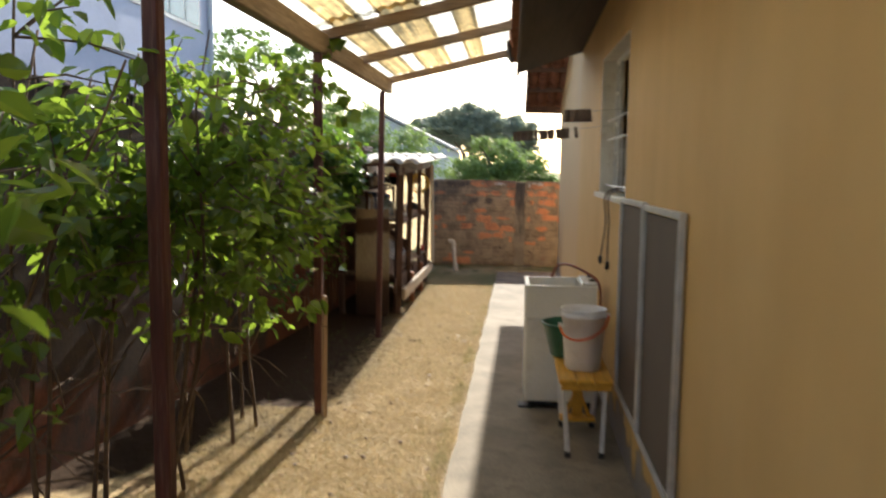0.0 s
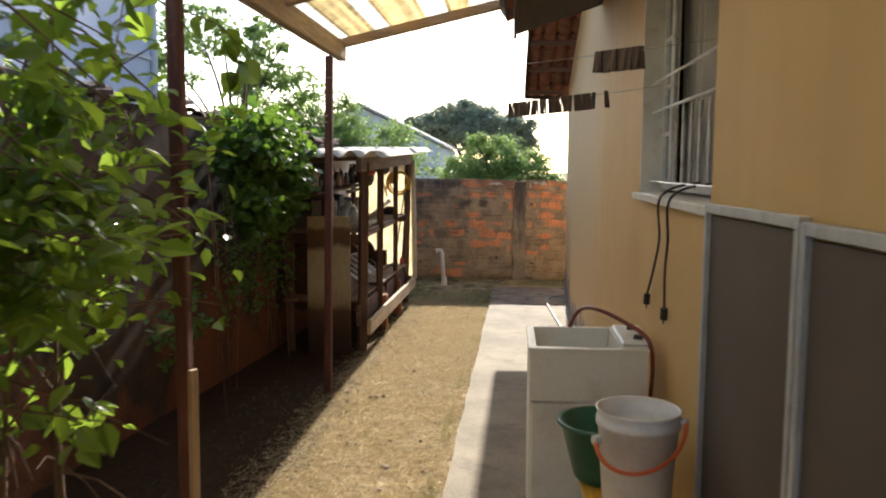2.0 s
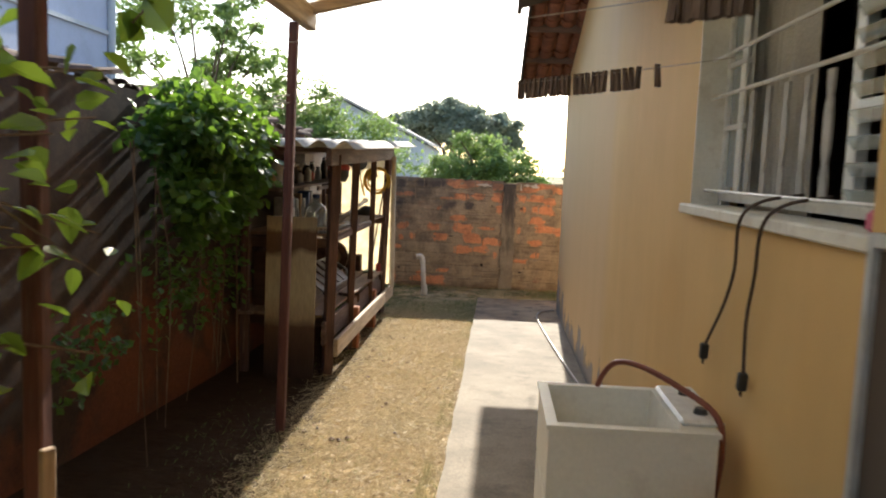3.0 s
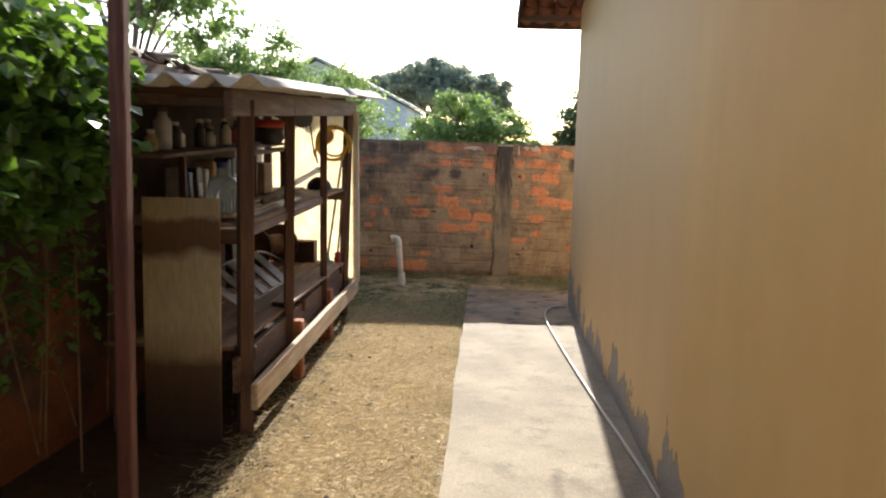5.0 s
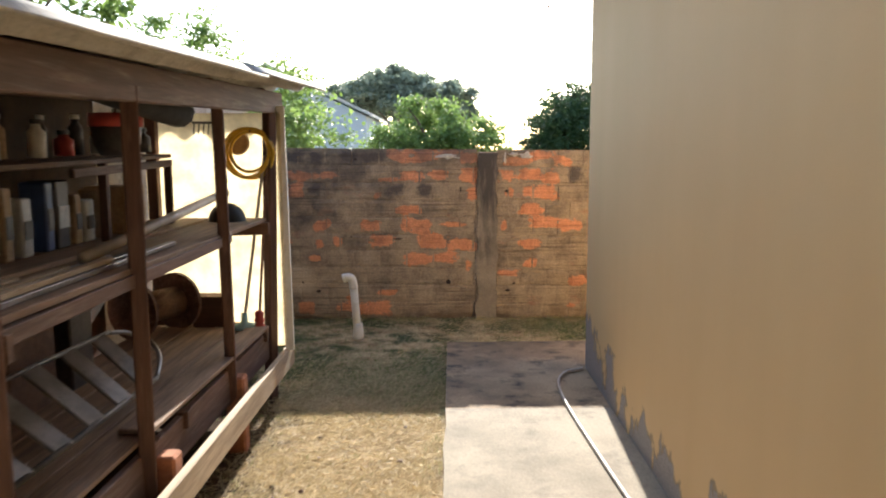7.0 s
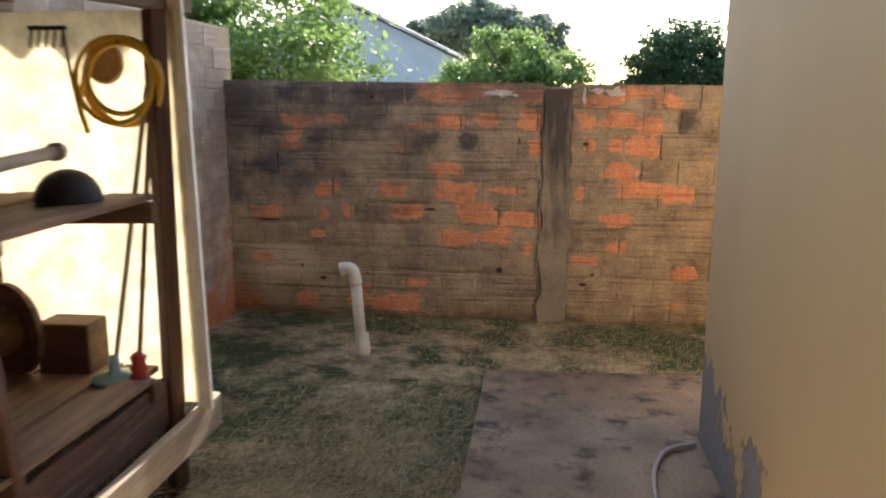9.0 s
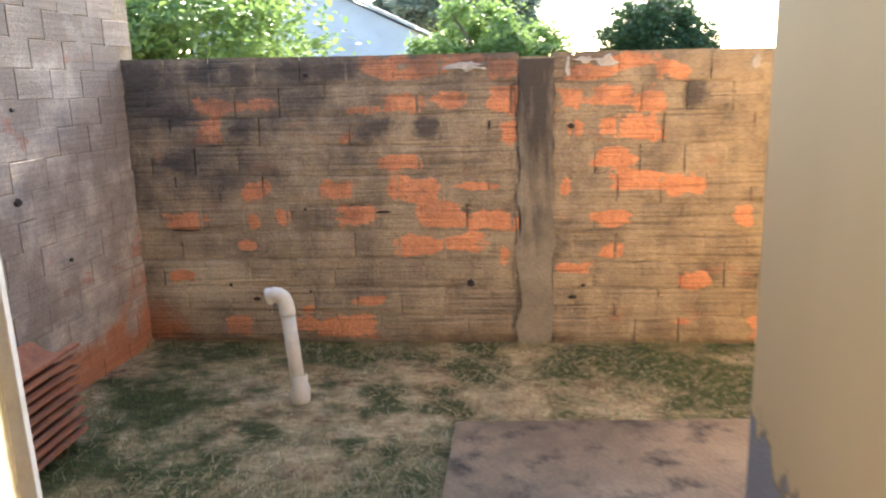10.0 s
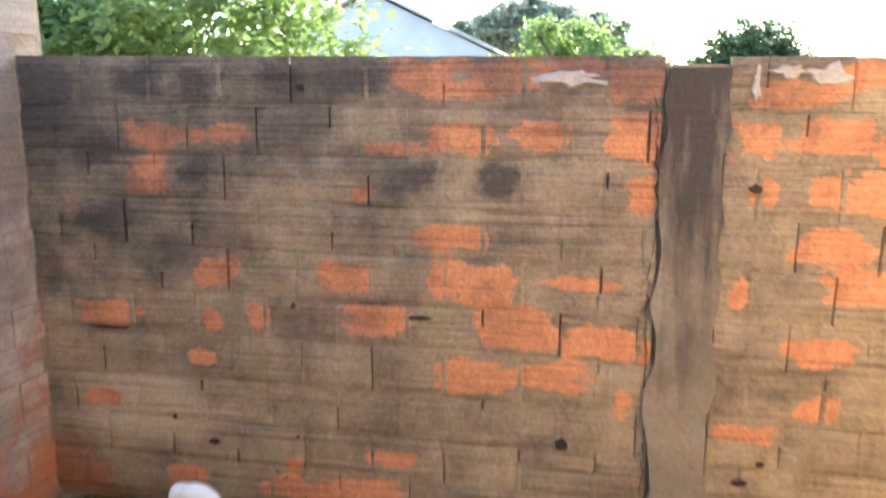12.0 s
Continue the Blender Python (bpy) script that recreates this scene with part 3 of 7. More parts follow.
PALE_HOUSE = surface("pale_grey_house_paint", (0.44, 0.47, 0.50), (0.52, 0.55, 0.57), (0.36, 0.38, 0.40), scale=0.8, grain=30, rough=0.85, bump=0.2, space="world", speck=0.04)
CURTAIN = surface("off_white_curtain", (0.50, 0.46, 0.40), (0.60, 0.56, 0.50), scale=6, grain=200, rough=0.95, bump=0.3, depth=0.001)
# the unlit room's dimness is put into this dark colour
ROOM = surface("dark_room_shade", (0.07, 0.055, 0.045), (0.10, 0.08, 0.06), scale=2, grain=50, rough=0.9, bump=0.1)
BARK = surface("bark", (0.11, 0.075, 0.05), (0.20, 0.15, 0.105), (0.06, 0.045, 0.035), scale=6, grain=40, rough=0.95, bump=0.6, depth=0.006)
TWIG = surface("shrub_stem", (0.10, 0.06, 0.035), (0.20, 0.13, 0.08), scale=8, grain=50, rough=0.9, bump=0.4)
SHRUB_LEAF = leafy("shrub_leaf", (0.016, 0.045, 0.013), (0.065, 0.14, 0.027), (0.58, 0.82, 0.08), 0.27, 0.42)
VINE_LEAF = leafy("vine_leaf", (0.015, 0.05, 0.012), (0.055, 0.14, 0.028), (0.36, 0.62, 0.05), 0.42, 0.32)
BRIGHT_LEAF = leafy("bright_far_leaf", (0.08, 0.14, 0.04), (0.18, 0.26, 0.08), (0.40, 0.58, 0.14), 0.5, 0.38)
# distance haze is painted into these leaves as a paler, greyer green
HAZED_LEAF = leafy("hazed_far_leaf", (0.21, 0.25, 0.20), (0.33, 0.37, 0.29), (0.36, 0.43, 0.27), 0.55, 0.4)
DENSE_LEAF = leafy("dense_dark_leaf", (0.03, 0.065, 0.025), (0.06, 0.11, 0.045), (0.10, 0.17, 0.05), 0.5, 0.3)
STRAW = leafy("straw_blade", (0.28, 0.20, 0.10), (0.76, 0.63, 0.37), (0.60, 0.48, 0.26), 0.6, 0.3)
TUFT = leafy("tuft_blade", (0.16, 0.17, 0.06), (0.42, 0.34, 0.18), (0.40, 0.42, 0.16), 0.6, 0.3)
GREEN_BLADE = leafy("green_blade", (0.07, 0.11, 0.03), (0.17, 0.21, 0.07), (0.30, 0.42, 0.10), 0.6, 0.35)


def glass(name, tint=(0.75, 0.85, 0.88)):
    m, nodes, links = nodes_of(name)
    b, out = finish(m, nodes, links, tint, 0.05)
    b.inputs["Transmission Weight"].default_value = 0.75
    b.inputs["IOR"].default_value = 1.45
    return m


GLASS = glass("window_glass")
TEAL_GLASS = surface("teal_far_glass", (0.05, 0.16, 0.18), (0.08, 0.22, 0.24), scale=2, grain=20, rough=0.1, bump=0.02)


# ---- shape tools ----
ORIGIN = {}


def fall(y):
    """Height of the ground, which falls gently ahead."""
    return -0.0172 * y


def thing(name, x, y, z, label, category, group=""):
    e = tagged(new(name), label, category, group)
    e.location = (x, y, z)
    ORIGIN[e] = Vector((x, y, z))
    return e


def part(name, bm, material, parent=None, label="", smooth=False, at=None, kind=""):
    """Links a bmesh drawn in world coordinates as one mesh, under a thing or a part."""
    root = parent
    o = Vector(at) if at is not None else (ORIGIN[root] if root is not None else Vector((0, 0, 0)))
    me = bpy.data.meshes.new(name)
    bmesh.ops.translate(bm, verts=bm.verts, vec=-o)
    bm.to_mesh(me)
    bm.free()
    me.materials.append(material)
    if smooth:
        me.polygons.foreach_set("use_smooth", [True] * len(me.polygons))
    ob = tagged(new(name, me), label, kind=kind)
    if parent is not None:
        ob.parent = parent
        if root in ORIGIN:
            ORIGIN[ob] = o
    else:
        ob.location = o
        ORIGIN[ob] = o
    return ob


def solo(name, bm, material, label, category, at, group="", smooth=False):
    return tagged(part(name, bm, material, None, label, smooth, at), category=category, group=group)


def box(bm, x0, x1, y0, y1, z0, z1, bevel=0.0, turn=None):
    """A block; z0 and z1 may each be a pair for the ends at y0 and y1. turn: (degrees about z, rise degrees about x)."""
    za, zb = z0 if isinstance(z0, tuple) else (z0, z0)
    zc, zd = z1 if isinstance(z1, tuple) else (z1, z1)
    v = [bm.verts.new(p) for p in ((x0, y0, za), (x1, y0, za), (x1, y1, zb), (x0, y1, zb), (x0, y0, zc), (x1, y0, zc), (x1, y1, zd), (x0, y1, zd))]
    faces = [bm.faces.new([v[i] for i in f]) for f in ((3, 2, 1, 0), (4, 5, 6, 7), (0, 1, 5, 4), (1, 2, 6, 5), (2, 3, 7, 6), (3, 0, 4, 7))]
    if bevel:
        edges = list({e for f in faces for e in f.edges})
        bmesh.ops.bevel(bm, geom=edges, offset=bevel, segments=1, affect="EDGES")
    return v


def bar(bm, a, b, w, h, bevel=0.0, up=(0, 0, 1)):
    """A straight timber from a to b, w wide and h high."""
    a, b = Vector(a), Vector(b)
    d = (b - a).normalized()
    side = d.cross(Vector(up))
    if side.length < 1e-4:
        side = Vector((1, 0, 0))
    side.normalize()
    top = side.cross(d).normalized()
    v = []
    for p in (a, b):
        for s, t in ((-1, -1), (1, -1), (1, 1), (-1, 1)):
            v.append(bm.verts.new(p + side * s * w / 2 + top * t * h / 2))
    faces = [bm.faces.new([v[i] for i in f]) for f in ((0, 1, 2, 3), (7, 6, 5, 4), (0, 4, 5, 1), (1, 5, 6, 2), (2, 6, 7, 3), (3, 7, 4, 0))]
    if bevel:
        bmesh.ops.bevel(bm, geom=list({e for f in faces for e in f.edges}), offset=bevel, segments=1, affect="EDGES")


def tube(bm, pts, radii, n=8, closed=True):
    pts = [Vector(p) for p in pts]
    if isinstance(radii, (int, float)):
        radii = [radii] * len(pts)
    rings, last = [], None
    for i, p in enumerate(pts):
        d = (pts[min(i + 1, len(pts) - 1)] - pts[max(i - 1, 0)]).normalized()
        if last is None:
            s = d.cross(Vector((0, 0, 1)))
            s = s.normalized() if s.length > 1e-3 else Vector((1, 0, 0))
        else:
            s = (last - d * last.dot(d)).normalized()
        last = s
        t = d.cross(s)
        rings.append([bm.verts.new(p + (s * math.cos(math.tau * k / n) + t * math.sin(math.tau * k / n)) * radii[i]) for k in range(n)])
    for a, b in zip(rings, rings[1:]):
        for k in range(n):
            bm.faces.new((a[k], a[(k + 1) % n], b[(k + 1) % n], b[k]))
    if closed:
        bm.faces.new(rings[0][::-1])
        bm.faces.new(rings[-1])


def spin(bm, profile, cx, cy, n=32):
    """A turned shape: profile of (radius, z) pairs round an upright axis."""
    rings = [[bm.verts.new((cx + r * math.cos(math.tau * k / n), cy + r * math.sin(math.tau * k / n), z)) for k in range(n)] if r > 1e-6 else [bm.verts.new((cx, cy, z))] for r, z in profile]
    for a, b in zip(rings, rings[1:]):
        for k in range(n):
            q = [a[k % len(a)], a[(k + 1) % len(a)], b[(k + 1) % len(b)], b[k % len(b)]]
            q = list(dict.fromkeys(q))
            if len(q) > 2:
                bm.faces.new(q)


def curve_points(pts, steps=8):
    """A smooth line through pts (Catmull-Rom)."""
    p = [Vector(q) for q in pts]
    p = [2 * p[0] - p[1]] + p + [2 * p[-1] - p[-2]]
    out = []
    for i in range(1, len(p) - 2):
        for k in range(steps):
            t = k / steps
            out.append(0.5 * (2 * p[i] + (p[i + 1] - p[i - 1]) * t + (2 * p[i - 1] - 5 * p[i] + 4 * p[i + 1] - p[i + 2]) * t * t + (3 * p[i] - p[i - 1] - 3 * p[i + 1] + p[i + 2]) * t ** 3))
    out.append(p[-2])
    return out


def slab(bm, corners, thick):
    """A flat plate of any outline: corners in order, thickened downwards."""
    top = [bm.verts.new(c) for c in corners]
    low = [bm.verts.new((c[0], c[1], c[2] - thick)) for c in corners]
    bm.faces.new(top)
    bm.faces.new(low[::-1])
    n = len(top)
    for i in range(n):
        bm.faces.new((top[i], low[i], low[(i + 1) % n], top[(i + 1) % n]))
    bmesh.ops.recalc_face_normals(bm, faces=bm.faces)


def waves(bm, x0, x1, y0, y1, height, pitch=0.177, amp=0.025, thick=0.006, steps=8, rows=1, ragged=0.0, rng=None):
    """A corrugated sheet with its waves along y; height(x, y) gives the middle."""
    nx = max(2, int((x1 - x0) / pitch * steps))
    grids = []
    for off in (0, -thick):
        grid = []
        for j in range(rows + 1):
            y = y0 + (y1 - y0) * j / rows
            row = []
            for i in range(nx + 1):
                x = x0 + (x1 - x0) * i / nx
                yy = y + (rng.uniform(-ragged, ragged) if ragged and j in (0, rows) else 0)
                row.append(bm.verts.new((x, yy, height(x, y) + amp * math.cos(math.tau * x / pitch) + off)))
            grid.append(row)
        grids.append(grid)
    a, b = grids
    for j in range(rows):
        for i in range(nx):
            bm.faces.new((a[j][i], a[j][i + 1], a[j + 1][i + 1], a[j + 1][i]))
            bm.faces.new((b[j][i + 1], b[j][i], b[j + 1][i], b[j + 1][i + 1]))
    for i in range(nx):
        bm.faces.new((a[0][i + 1], a[0][i], b[0][i], b[0][i + 1]))
        bm.faces.new((a[rows][i], a[rows][i + 1], b[rows][i + 1], b[rows][i]))
    for j in range(rows):
        bm.faces.new((a[j][0], a[j + 1][0], b[j + 1][0], b[j][0]))
        bm.faces.new((a[j + 1][nx], a[j][nx], b[j][nx], b[j + 1][nx]))


def mesh_from(name, verts, faces, material, parent=None, at=(0, 0, 0), kind="", label=""):
    me = bpy.data.meshes.new(name)
    me.from_pydata((np.asarray(verts) - np.asarray(at)).tolist(), [], faces)
    me.materials.append(material)
    ob = tagged(new(name, me), label, kind=kind)
    if parent is None:
        ob.location = at
    else:
        ob.parent = parent
    return ob


def leaves(name, centres, size, material, parent, at, rng, droop=0.35, wide=0.6, near=False, kind=""):
    """Many small leaves, each a folded blade with its own tilt."""
    c = np.asarray(centres)
    n = len(c)
    s = size * rng.uniform(0.6, 1.25, n)[:, None]
    d = rng.normal(size=(n, 3))
    d[:, 2] = d[:, 2] * 0.5 - droop
    d /= np.linalg.norm(d, axis=1)[:, None]
    up = rng.normal(size=(n, 3)) * 0.55 + [0, 0, 1]
    side = np.cross(d, up)
    side /= np.linalg.norm(side, axis=1)[:, None]
    nrm = np.cross(side, d)
    if near:
        rows = [c, c + d * s * 0.12 + side * s * wide * 0.33 + nrm * s * 0.06, c + d * s * 0.42 + side * s * wide * 0.5 + nrm * s * 0.1, c + d * s * 0.78 + side * s * wide * 0.25 + nrm * s * 0.03,
                c + d * s - nrm * s * 0.08, c + d * s * 0.78 - side * s * wide * 0.25 + nrm * s * 0.03, c + d * s * 0.42 - side * s * wide * 0.5 + nrm * s * 0.1, c + d * s * 0.12 - side * s * wide * 0.33 + nrm * s * 0.06,
                c + d * s * 0.5 - nrm * s * 0.03]
        k = 9
        tris = [(0, 1, 2, 8), (8, 2, 3, 4), (0, 8, 6, 7), (8, 4, 5, 6)]
    else:
        rows = [c, c + d * s * 0.5 + side * s * wide * 0.5 + nrm * s * 0.08, c + d * s, c + d * s * 0.5 - side * s * wide * 0.5 + nrm * s * 0.08]
        k = 4
        tris = [(0, 1, 2), (0, 2, 3)]
    v = np.stack(rows, 1).reshape(-1, 3)
    base = np.arange(n)[:, None] * k
    faces = np.concatenate([base + np.array(t) for t in tris]) if len({len(t) for t in tris}) == 1 else None
    return mesh_from(name, v, faces.tolist(), material, parent, at, kind)


def blobs(rng, spec, n, clumps=60, spread=0.16):
    """Leaf places for a crown: clumps on and in ellipsoids (cx, cy, cz, rx, ry, rz), so the outline is uneven."""
    out = []
    spec = [np.array(s, float) for s in spec]
    w = np.array([s[3] * s[4] + s[3] * s[5] + s[4] * s[5] for s in spec])
    counts = (w / w.sum() * clumps).astype(int) + 1
    for s, m in zip(spec, counts):
        d = rng.normal(size=(m, 3))
        d /= np.linalg.norm(d, axis=1)[:, None]
        r = rng.uniform(0.45, 1.05, m)[:, None]
        cc = s[:3] + d * r * s[3:]
        per = int(n / clumps) + 1
        sz = rng.uniform(0.5, 1.3, m)
        for c, q in zip(cc, sz):
            out.append(c + rng.normal(size=(per, 3)) * s[3:] * spread * q * [1, 1, 0.75])
    return np.concatenate(out)


def tree(name, x, y, foot, trunk, spec, n, leaf, material, label, seed, clumps=60, spread=0.16, wide=0.6, limbs=6):
    rng = np.random.default_rng(seed)
    t = thing(name, x, y, foot, label, "tree")
    bm = bmesh.new()
    mid = np.mean([s[:3] for s in spec], 0)
    fork = Vector((x * 0.7 + mid[0] * 0.3, y * 0.7 + mid[1] * 0.3, foot + (mid[2] - foot) * 0.55))
    tube(bm, curve_points([(x, y, foot), ((x * 2 + fork.x) / 3 + 0.04, (y * 2 + fork.y) / 3, foot + (fork.z - foot) * 0.4), fork], 5), [trunk * (1 - 0.05 * k) for k in range(11)], 8)
    part("trunk", bm, BARK, t, smooth=True)
    for k in range(limbs):
        s = spec[k % len(spec)]
        d = rng.normal(size=3)
        d /= np.linalg.norm(d)
        end = Vector([s[i] + d[i] * s[3 + i] * 0.75 for i in range(3)])
        half = fork.lerp(end, 0.5) + Vector((0, 0, abs(end.z - fork.z) * 0.12))
        bm = bmesh.new()
        tube(bm, curve_points([fork - Vector((0, 0, trunk)), half, end], 4), [trunk * 0.5 * (1 - 0.1 * j) for j in range(9)], 6)
        part("limb", bm, BARK, t, smooth=True)
    leaves("crown", blobs(rng, spec, n, clumps, spread), leaf, material, t, tuple(ORIGIN[t]), rng, wide=wide)
    return t


# ---- ground ----
def ground_sheet():
    bm = bmesh.new()
    xs = [-400, -60, -12, -4, -1.9, -1.2, -0.6, -0.2, 0.8, 4, 12, 60, 400]
    ys = [-400, -60, -8] + [k * 0.5 for k in range(-8, 30)] + [20, 60, 400]
    grid = [[bm.verts.new((x, y, fall(max(-6, min(y, 30))) + 0.012 * noise.noise(Vector((x * 1.7, y * 1.7, 0))) * (abs(x) < 1.3 and -0.5 < y < 14.5))) for x in xs] for y in ys]
    for a, b in zip(grid, grid[1:]):
        for i in range(len(xs) - 1):
            bm.faces.new((a[i], a[i + 1], b[i + 1], b[i]))
    part("ground", bm, LAWN, label="dry straw-coloured lawn with green patches and bare soil darkened by painted shade", smooth=True, kind="structure")


def wall_x(y):
    """The house wall's face, which leans slowly away from the path."""
    return 0.602 + 0.0148 * y


HOUSE_END = 12.03
WIN = (4.41, 5.80, 1.335, 2.28)


def house():
    bm = bmesh.new()
    y0, y1, z0, z1 = WIN
    t = 0.16

    def piece(ya, yb, za, zb, zc=None, zd=None):
        xa, xb = wall_x(ya), wall_x(yb)
        zc = zb if zc is None else zc
        v = [bm.verts.new(p) for p in ((xa, ya, za), (xa + t, ya, za), (xb + t, yb, za), (xb, yb, za), (xa, ya, zb), (xa + t, ya, zb), (xb + t, yb, zc), (xb, yb, zc))]
        for f in ((3, 2, 1, 0), (4, 5, 6, 7), (0, 1, 5, 4), (1, 2, 6, 5), (2, 3, 7, 6), (3, 0, 4, 7)):
            bm.faces.new([v[i] for i in f])
    piece(-6, y0, -0.4, 3.2)
    piece(y0, y1, -0.4, z0)
    piece(y0, y1, z1, 3.2)
    piece(y1, 8.0, -0.4, 3.2)
    piece(8.0, HOUSE_END, -0.4, 3.55, 2.475)
    part("wall_house", bm, OCHRE, label="ochre painted house wall with paint flaking near its foot", kind="structure")
    bm = bmesh.new()
    box(bm, wall_x(HOUSE_END) + t, 8, HOUSE_END - 0.16, HOUSE_END, -0.4, 2.44)
    box(bm, 8, 8.16, -6, HOUSE_END, -0.4, 3.0)
    part("wall_house_rear", bm, OCHRE, label="ochre painted rear wall of the house", kind="structure")
    # lean-to strip of roof over the near part of the wall
    bm = bmesh.new()
    slab(bm, [(0.10, -6, 2.50), (0.72, -6, 2.80), (0.72, 7.95, 2.68), (0.10, 7.95, 2.46)], 0.02)
    part("soffit_near", bm, SOFFIT_HOLE, label="dark boarded underside of the near eave", kind="structure")
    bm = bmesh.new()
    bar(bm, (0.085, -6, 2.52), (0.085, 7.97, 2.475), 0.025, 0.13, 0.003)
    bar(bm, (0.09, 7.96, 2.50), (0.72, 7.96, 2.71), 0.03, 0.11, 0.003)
    part("fascia_near", bm, SOFFIT_HOLE, label="dark weathered fascia board", kind="structure")
    bm = bmesh.new()
    slab(bm, [(0.02, -6, 2.62), (0.9, -6, 2.95), (0.9, 7.99, 2.86), (0.02, 7.99, 2.57)], 0.03)
    part("roof_near", bm, TILE, label="clay tiles over the near eave", kind="structure")
    # main roof, which falls to the back of the house
    bm = bmesh.new()
    slab(bm, [(0.24, 5.5, 4.40), (8.5, 5.5, 4.40), (8.5, 12.45, 2.46), (0.24, 12.45, 2.46)], 0.025)
    slab(bm, [(0.24, -6.5, 1.9), (8.5, -6.5, 1.9), (8.5, 5.5, 4.40), (0.24, 5.5, 4.40)], 0.025)
    part("roof_main", bm, TILE, label="clay tile roof of the house", kind="structure")
    bm = bmesh.new()
    bar(bm, (0.245, 5.5, 4.35), (0.245, 12.44, 2.405), 0.022, 0.11, 0.003)
    bar(bm, (0.245, 12.44, 2.40), (8.4, 12.44, 2.40), 0.022, 0.09, 0.003)
    part("fascia_main", bm, SOFFIT_HOLE, label="dark weathered edge board of the roof", kind="structure")
    for k in range(4):
        y = 12.25 - 0.72 * k
        bm = bmesh.new()
        bar(bm, (0.26, y, roof_under(y) - 0.055), (0.95, y, roof_under(y) - 0.055), 0.05, 0.07, 0.003)
        part("purlin", bm, DARK_CROSS, label="dark purlin under the tiles", kind="structure")


def roof_under(y):
    return 2.43 + 0.279 * (12.45 - y)


def under_tiles():
    """Curved clay tiles seen from below at the roof's overhanging edge, the eave's shade painted into their clay."""
    root = bpy.data.objects["roof_main"]
    bm = bmesh.new()
    n = 8
    ring = []
    for end, r in ((0, 0.075), (1, 0.06)):
        for side in (1.0, 0.86):
            ring.append([bm.verts.new((math.cos(math.pi * k / n) * r * side, end * 0.4, -math.sin(math.pi * k / n) * r * side * 0.7)) for k in range(n + 1)])
    for a, b in ((ring[0], ring[2]), (ring[3], ring[1]), (ring[1], ring[0])):
        for k in range(n):
            bm.faces.new((a[k], a[k + 1], b[k + 1], b[k]))
    me = bpy.data.meshes.new("roof_tile")
    bm.to_mesh(me)
    bm.free()
    me.materials.append(SHADED_TILE)
    for i in range(4):
        for k in range(8):
            y = 12.06 - 0.345 * k
            ob = new("roof_tile", me)
            ob.parent = root
            ob.matrix_basis = Matrix.Translation((0.33 + 0.15 * i, y, roof_under(y) - 0.004)) @ Euler((radians(-15.6) + random.uniform(-0.02, 0.02), 0, random.uniform(-0.04, 0.04))).to_matrix().to_4x4()


# ---- left boundary wall and far wall ----
LEFT = -1.99
FAR = 13.83


def left_x(y):
    """Face of the left wall, which nears the path a little ahead."""
    return LEFT - 0.058 * max(0.0, 8.6 - y) + 0.055 * max(0.0, y - 12.5)


def top_left(y):
    return 1.99 - 0.026 * y


def top_far(x):
    return 1.272 - 0.012 * x


def boundary():
    bm = bmesh.new()
    ys = [-6 + k * 0.5 for k in range(34)] + [11.0]
    prev = None
    cols = []
    for y in ys:
        wob = 0.004 * noise.noise(Vector((y * 2.1, 0, 3)))
        cols.append([bm.verts.new(p) for p in ((left_x(y) + wob, y, -0.45), (left_x(y) + wob * 0.4, y, top_left(y) + 0.02 * noise.noise(Vector((y * 3, 1, 0)))), (left_x(y) - 0.14, y, top_left(y)), (left_x(y) - 0.14, y, -0.45))])
    for a, b in zip(cols, cols[1:]):
        for k in range(4):
            bm.faces.new((a[k], a[(k + 1) % 4], b[(k + 1) % 4], b[k]))
    bm.faces.new(cols[0])
    bm.faces.new(cols[-1][::-1])
    bmesh.ops.recalc_face_normals(bm, faces=bm.faces)
    part("wall_left", bm, MUD, label="boundary wall of rough render stained by red earth and darkened with painted shade", kind="structure")
    bm = bmesh.new()
    for p in box(bm, LEFT - 0.14, LEFT - 0.006, 11.0, FAR + 0.13, -0.45, (top_left(11.0), top_left(13.7))):
        p.co.x += 0.055 * (p.co.y - 12.5)
    part("wall_left_brick", bm, MORTAR, label="boundary wall of hollow bricks in grey mortar", kind="structure")
    bm = bmesh.new()
    v = box(bm, LEFT - 0.006, 6.0, FAR + 0.022, FAR + 0.13, -0.45, 1.2)
    for p in v[4:]:
        p.co.z = top_far(p.co.x) - 0.01
    part("wall_far", bm, MORTAR, label="rear boundary wall of hollow bricks smeared with mortar and mould", kind="structure")
    bm = bmesh.new()
    rng = random.Random(4)
    rows = []
    for k in range(19):
        z = -0.29 + k * (top_far(0.22) + 0.27) / 18
        w0, w1 = 0.128 + rng.uniform(-0.03, 0.018), 0.300 + rng.uniform(-0.012, 0.018)
        rows.append([bm.verts.new(p) for p in ((w0, FAR - 0.014, z), (w1, FAR - 0.012, z), (w1, FAR + 0.02, z), (w0, FAR + 0.02, z))])
    for a, b in zip(rows, rows[1:]):
        for k in range(4):
            bm.faces.new((a[k], a[(k + 1) % 4], b[(k + 1) % 4], b[k]))
    bm.faces.new(rows[0][::-1])
    bm.faces.new(rows[-1])
    part("pillar", bm, PILLAR, label="rough concrete pillar cast in the brick wall", kind="structure")
    bm = bmesh.new()
    box(bm, -3, 9, -6.2, -6, -0.5, 2.4)
    part("wall_behind", bm, MUD, label="plain rendered wall closing the yard behind", kind="structure")
    bm = bmesh.new()
    box(bm, 6.0, 6.13, HOUSE_END, FAR + 0.13, -0.45, 1.3)
    part("wall_right_rear", bm, MUD, label="plain rendered wall closing the rear yard", kind="structure")


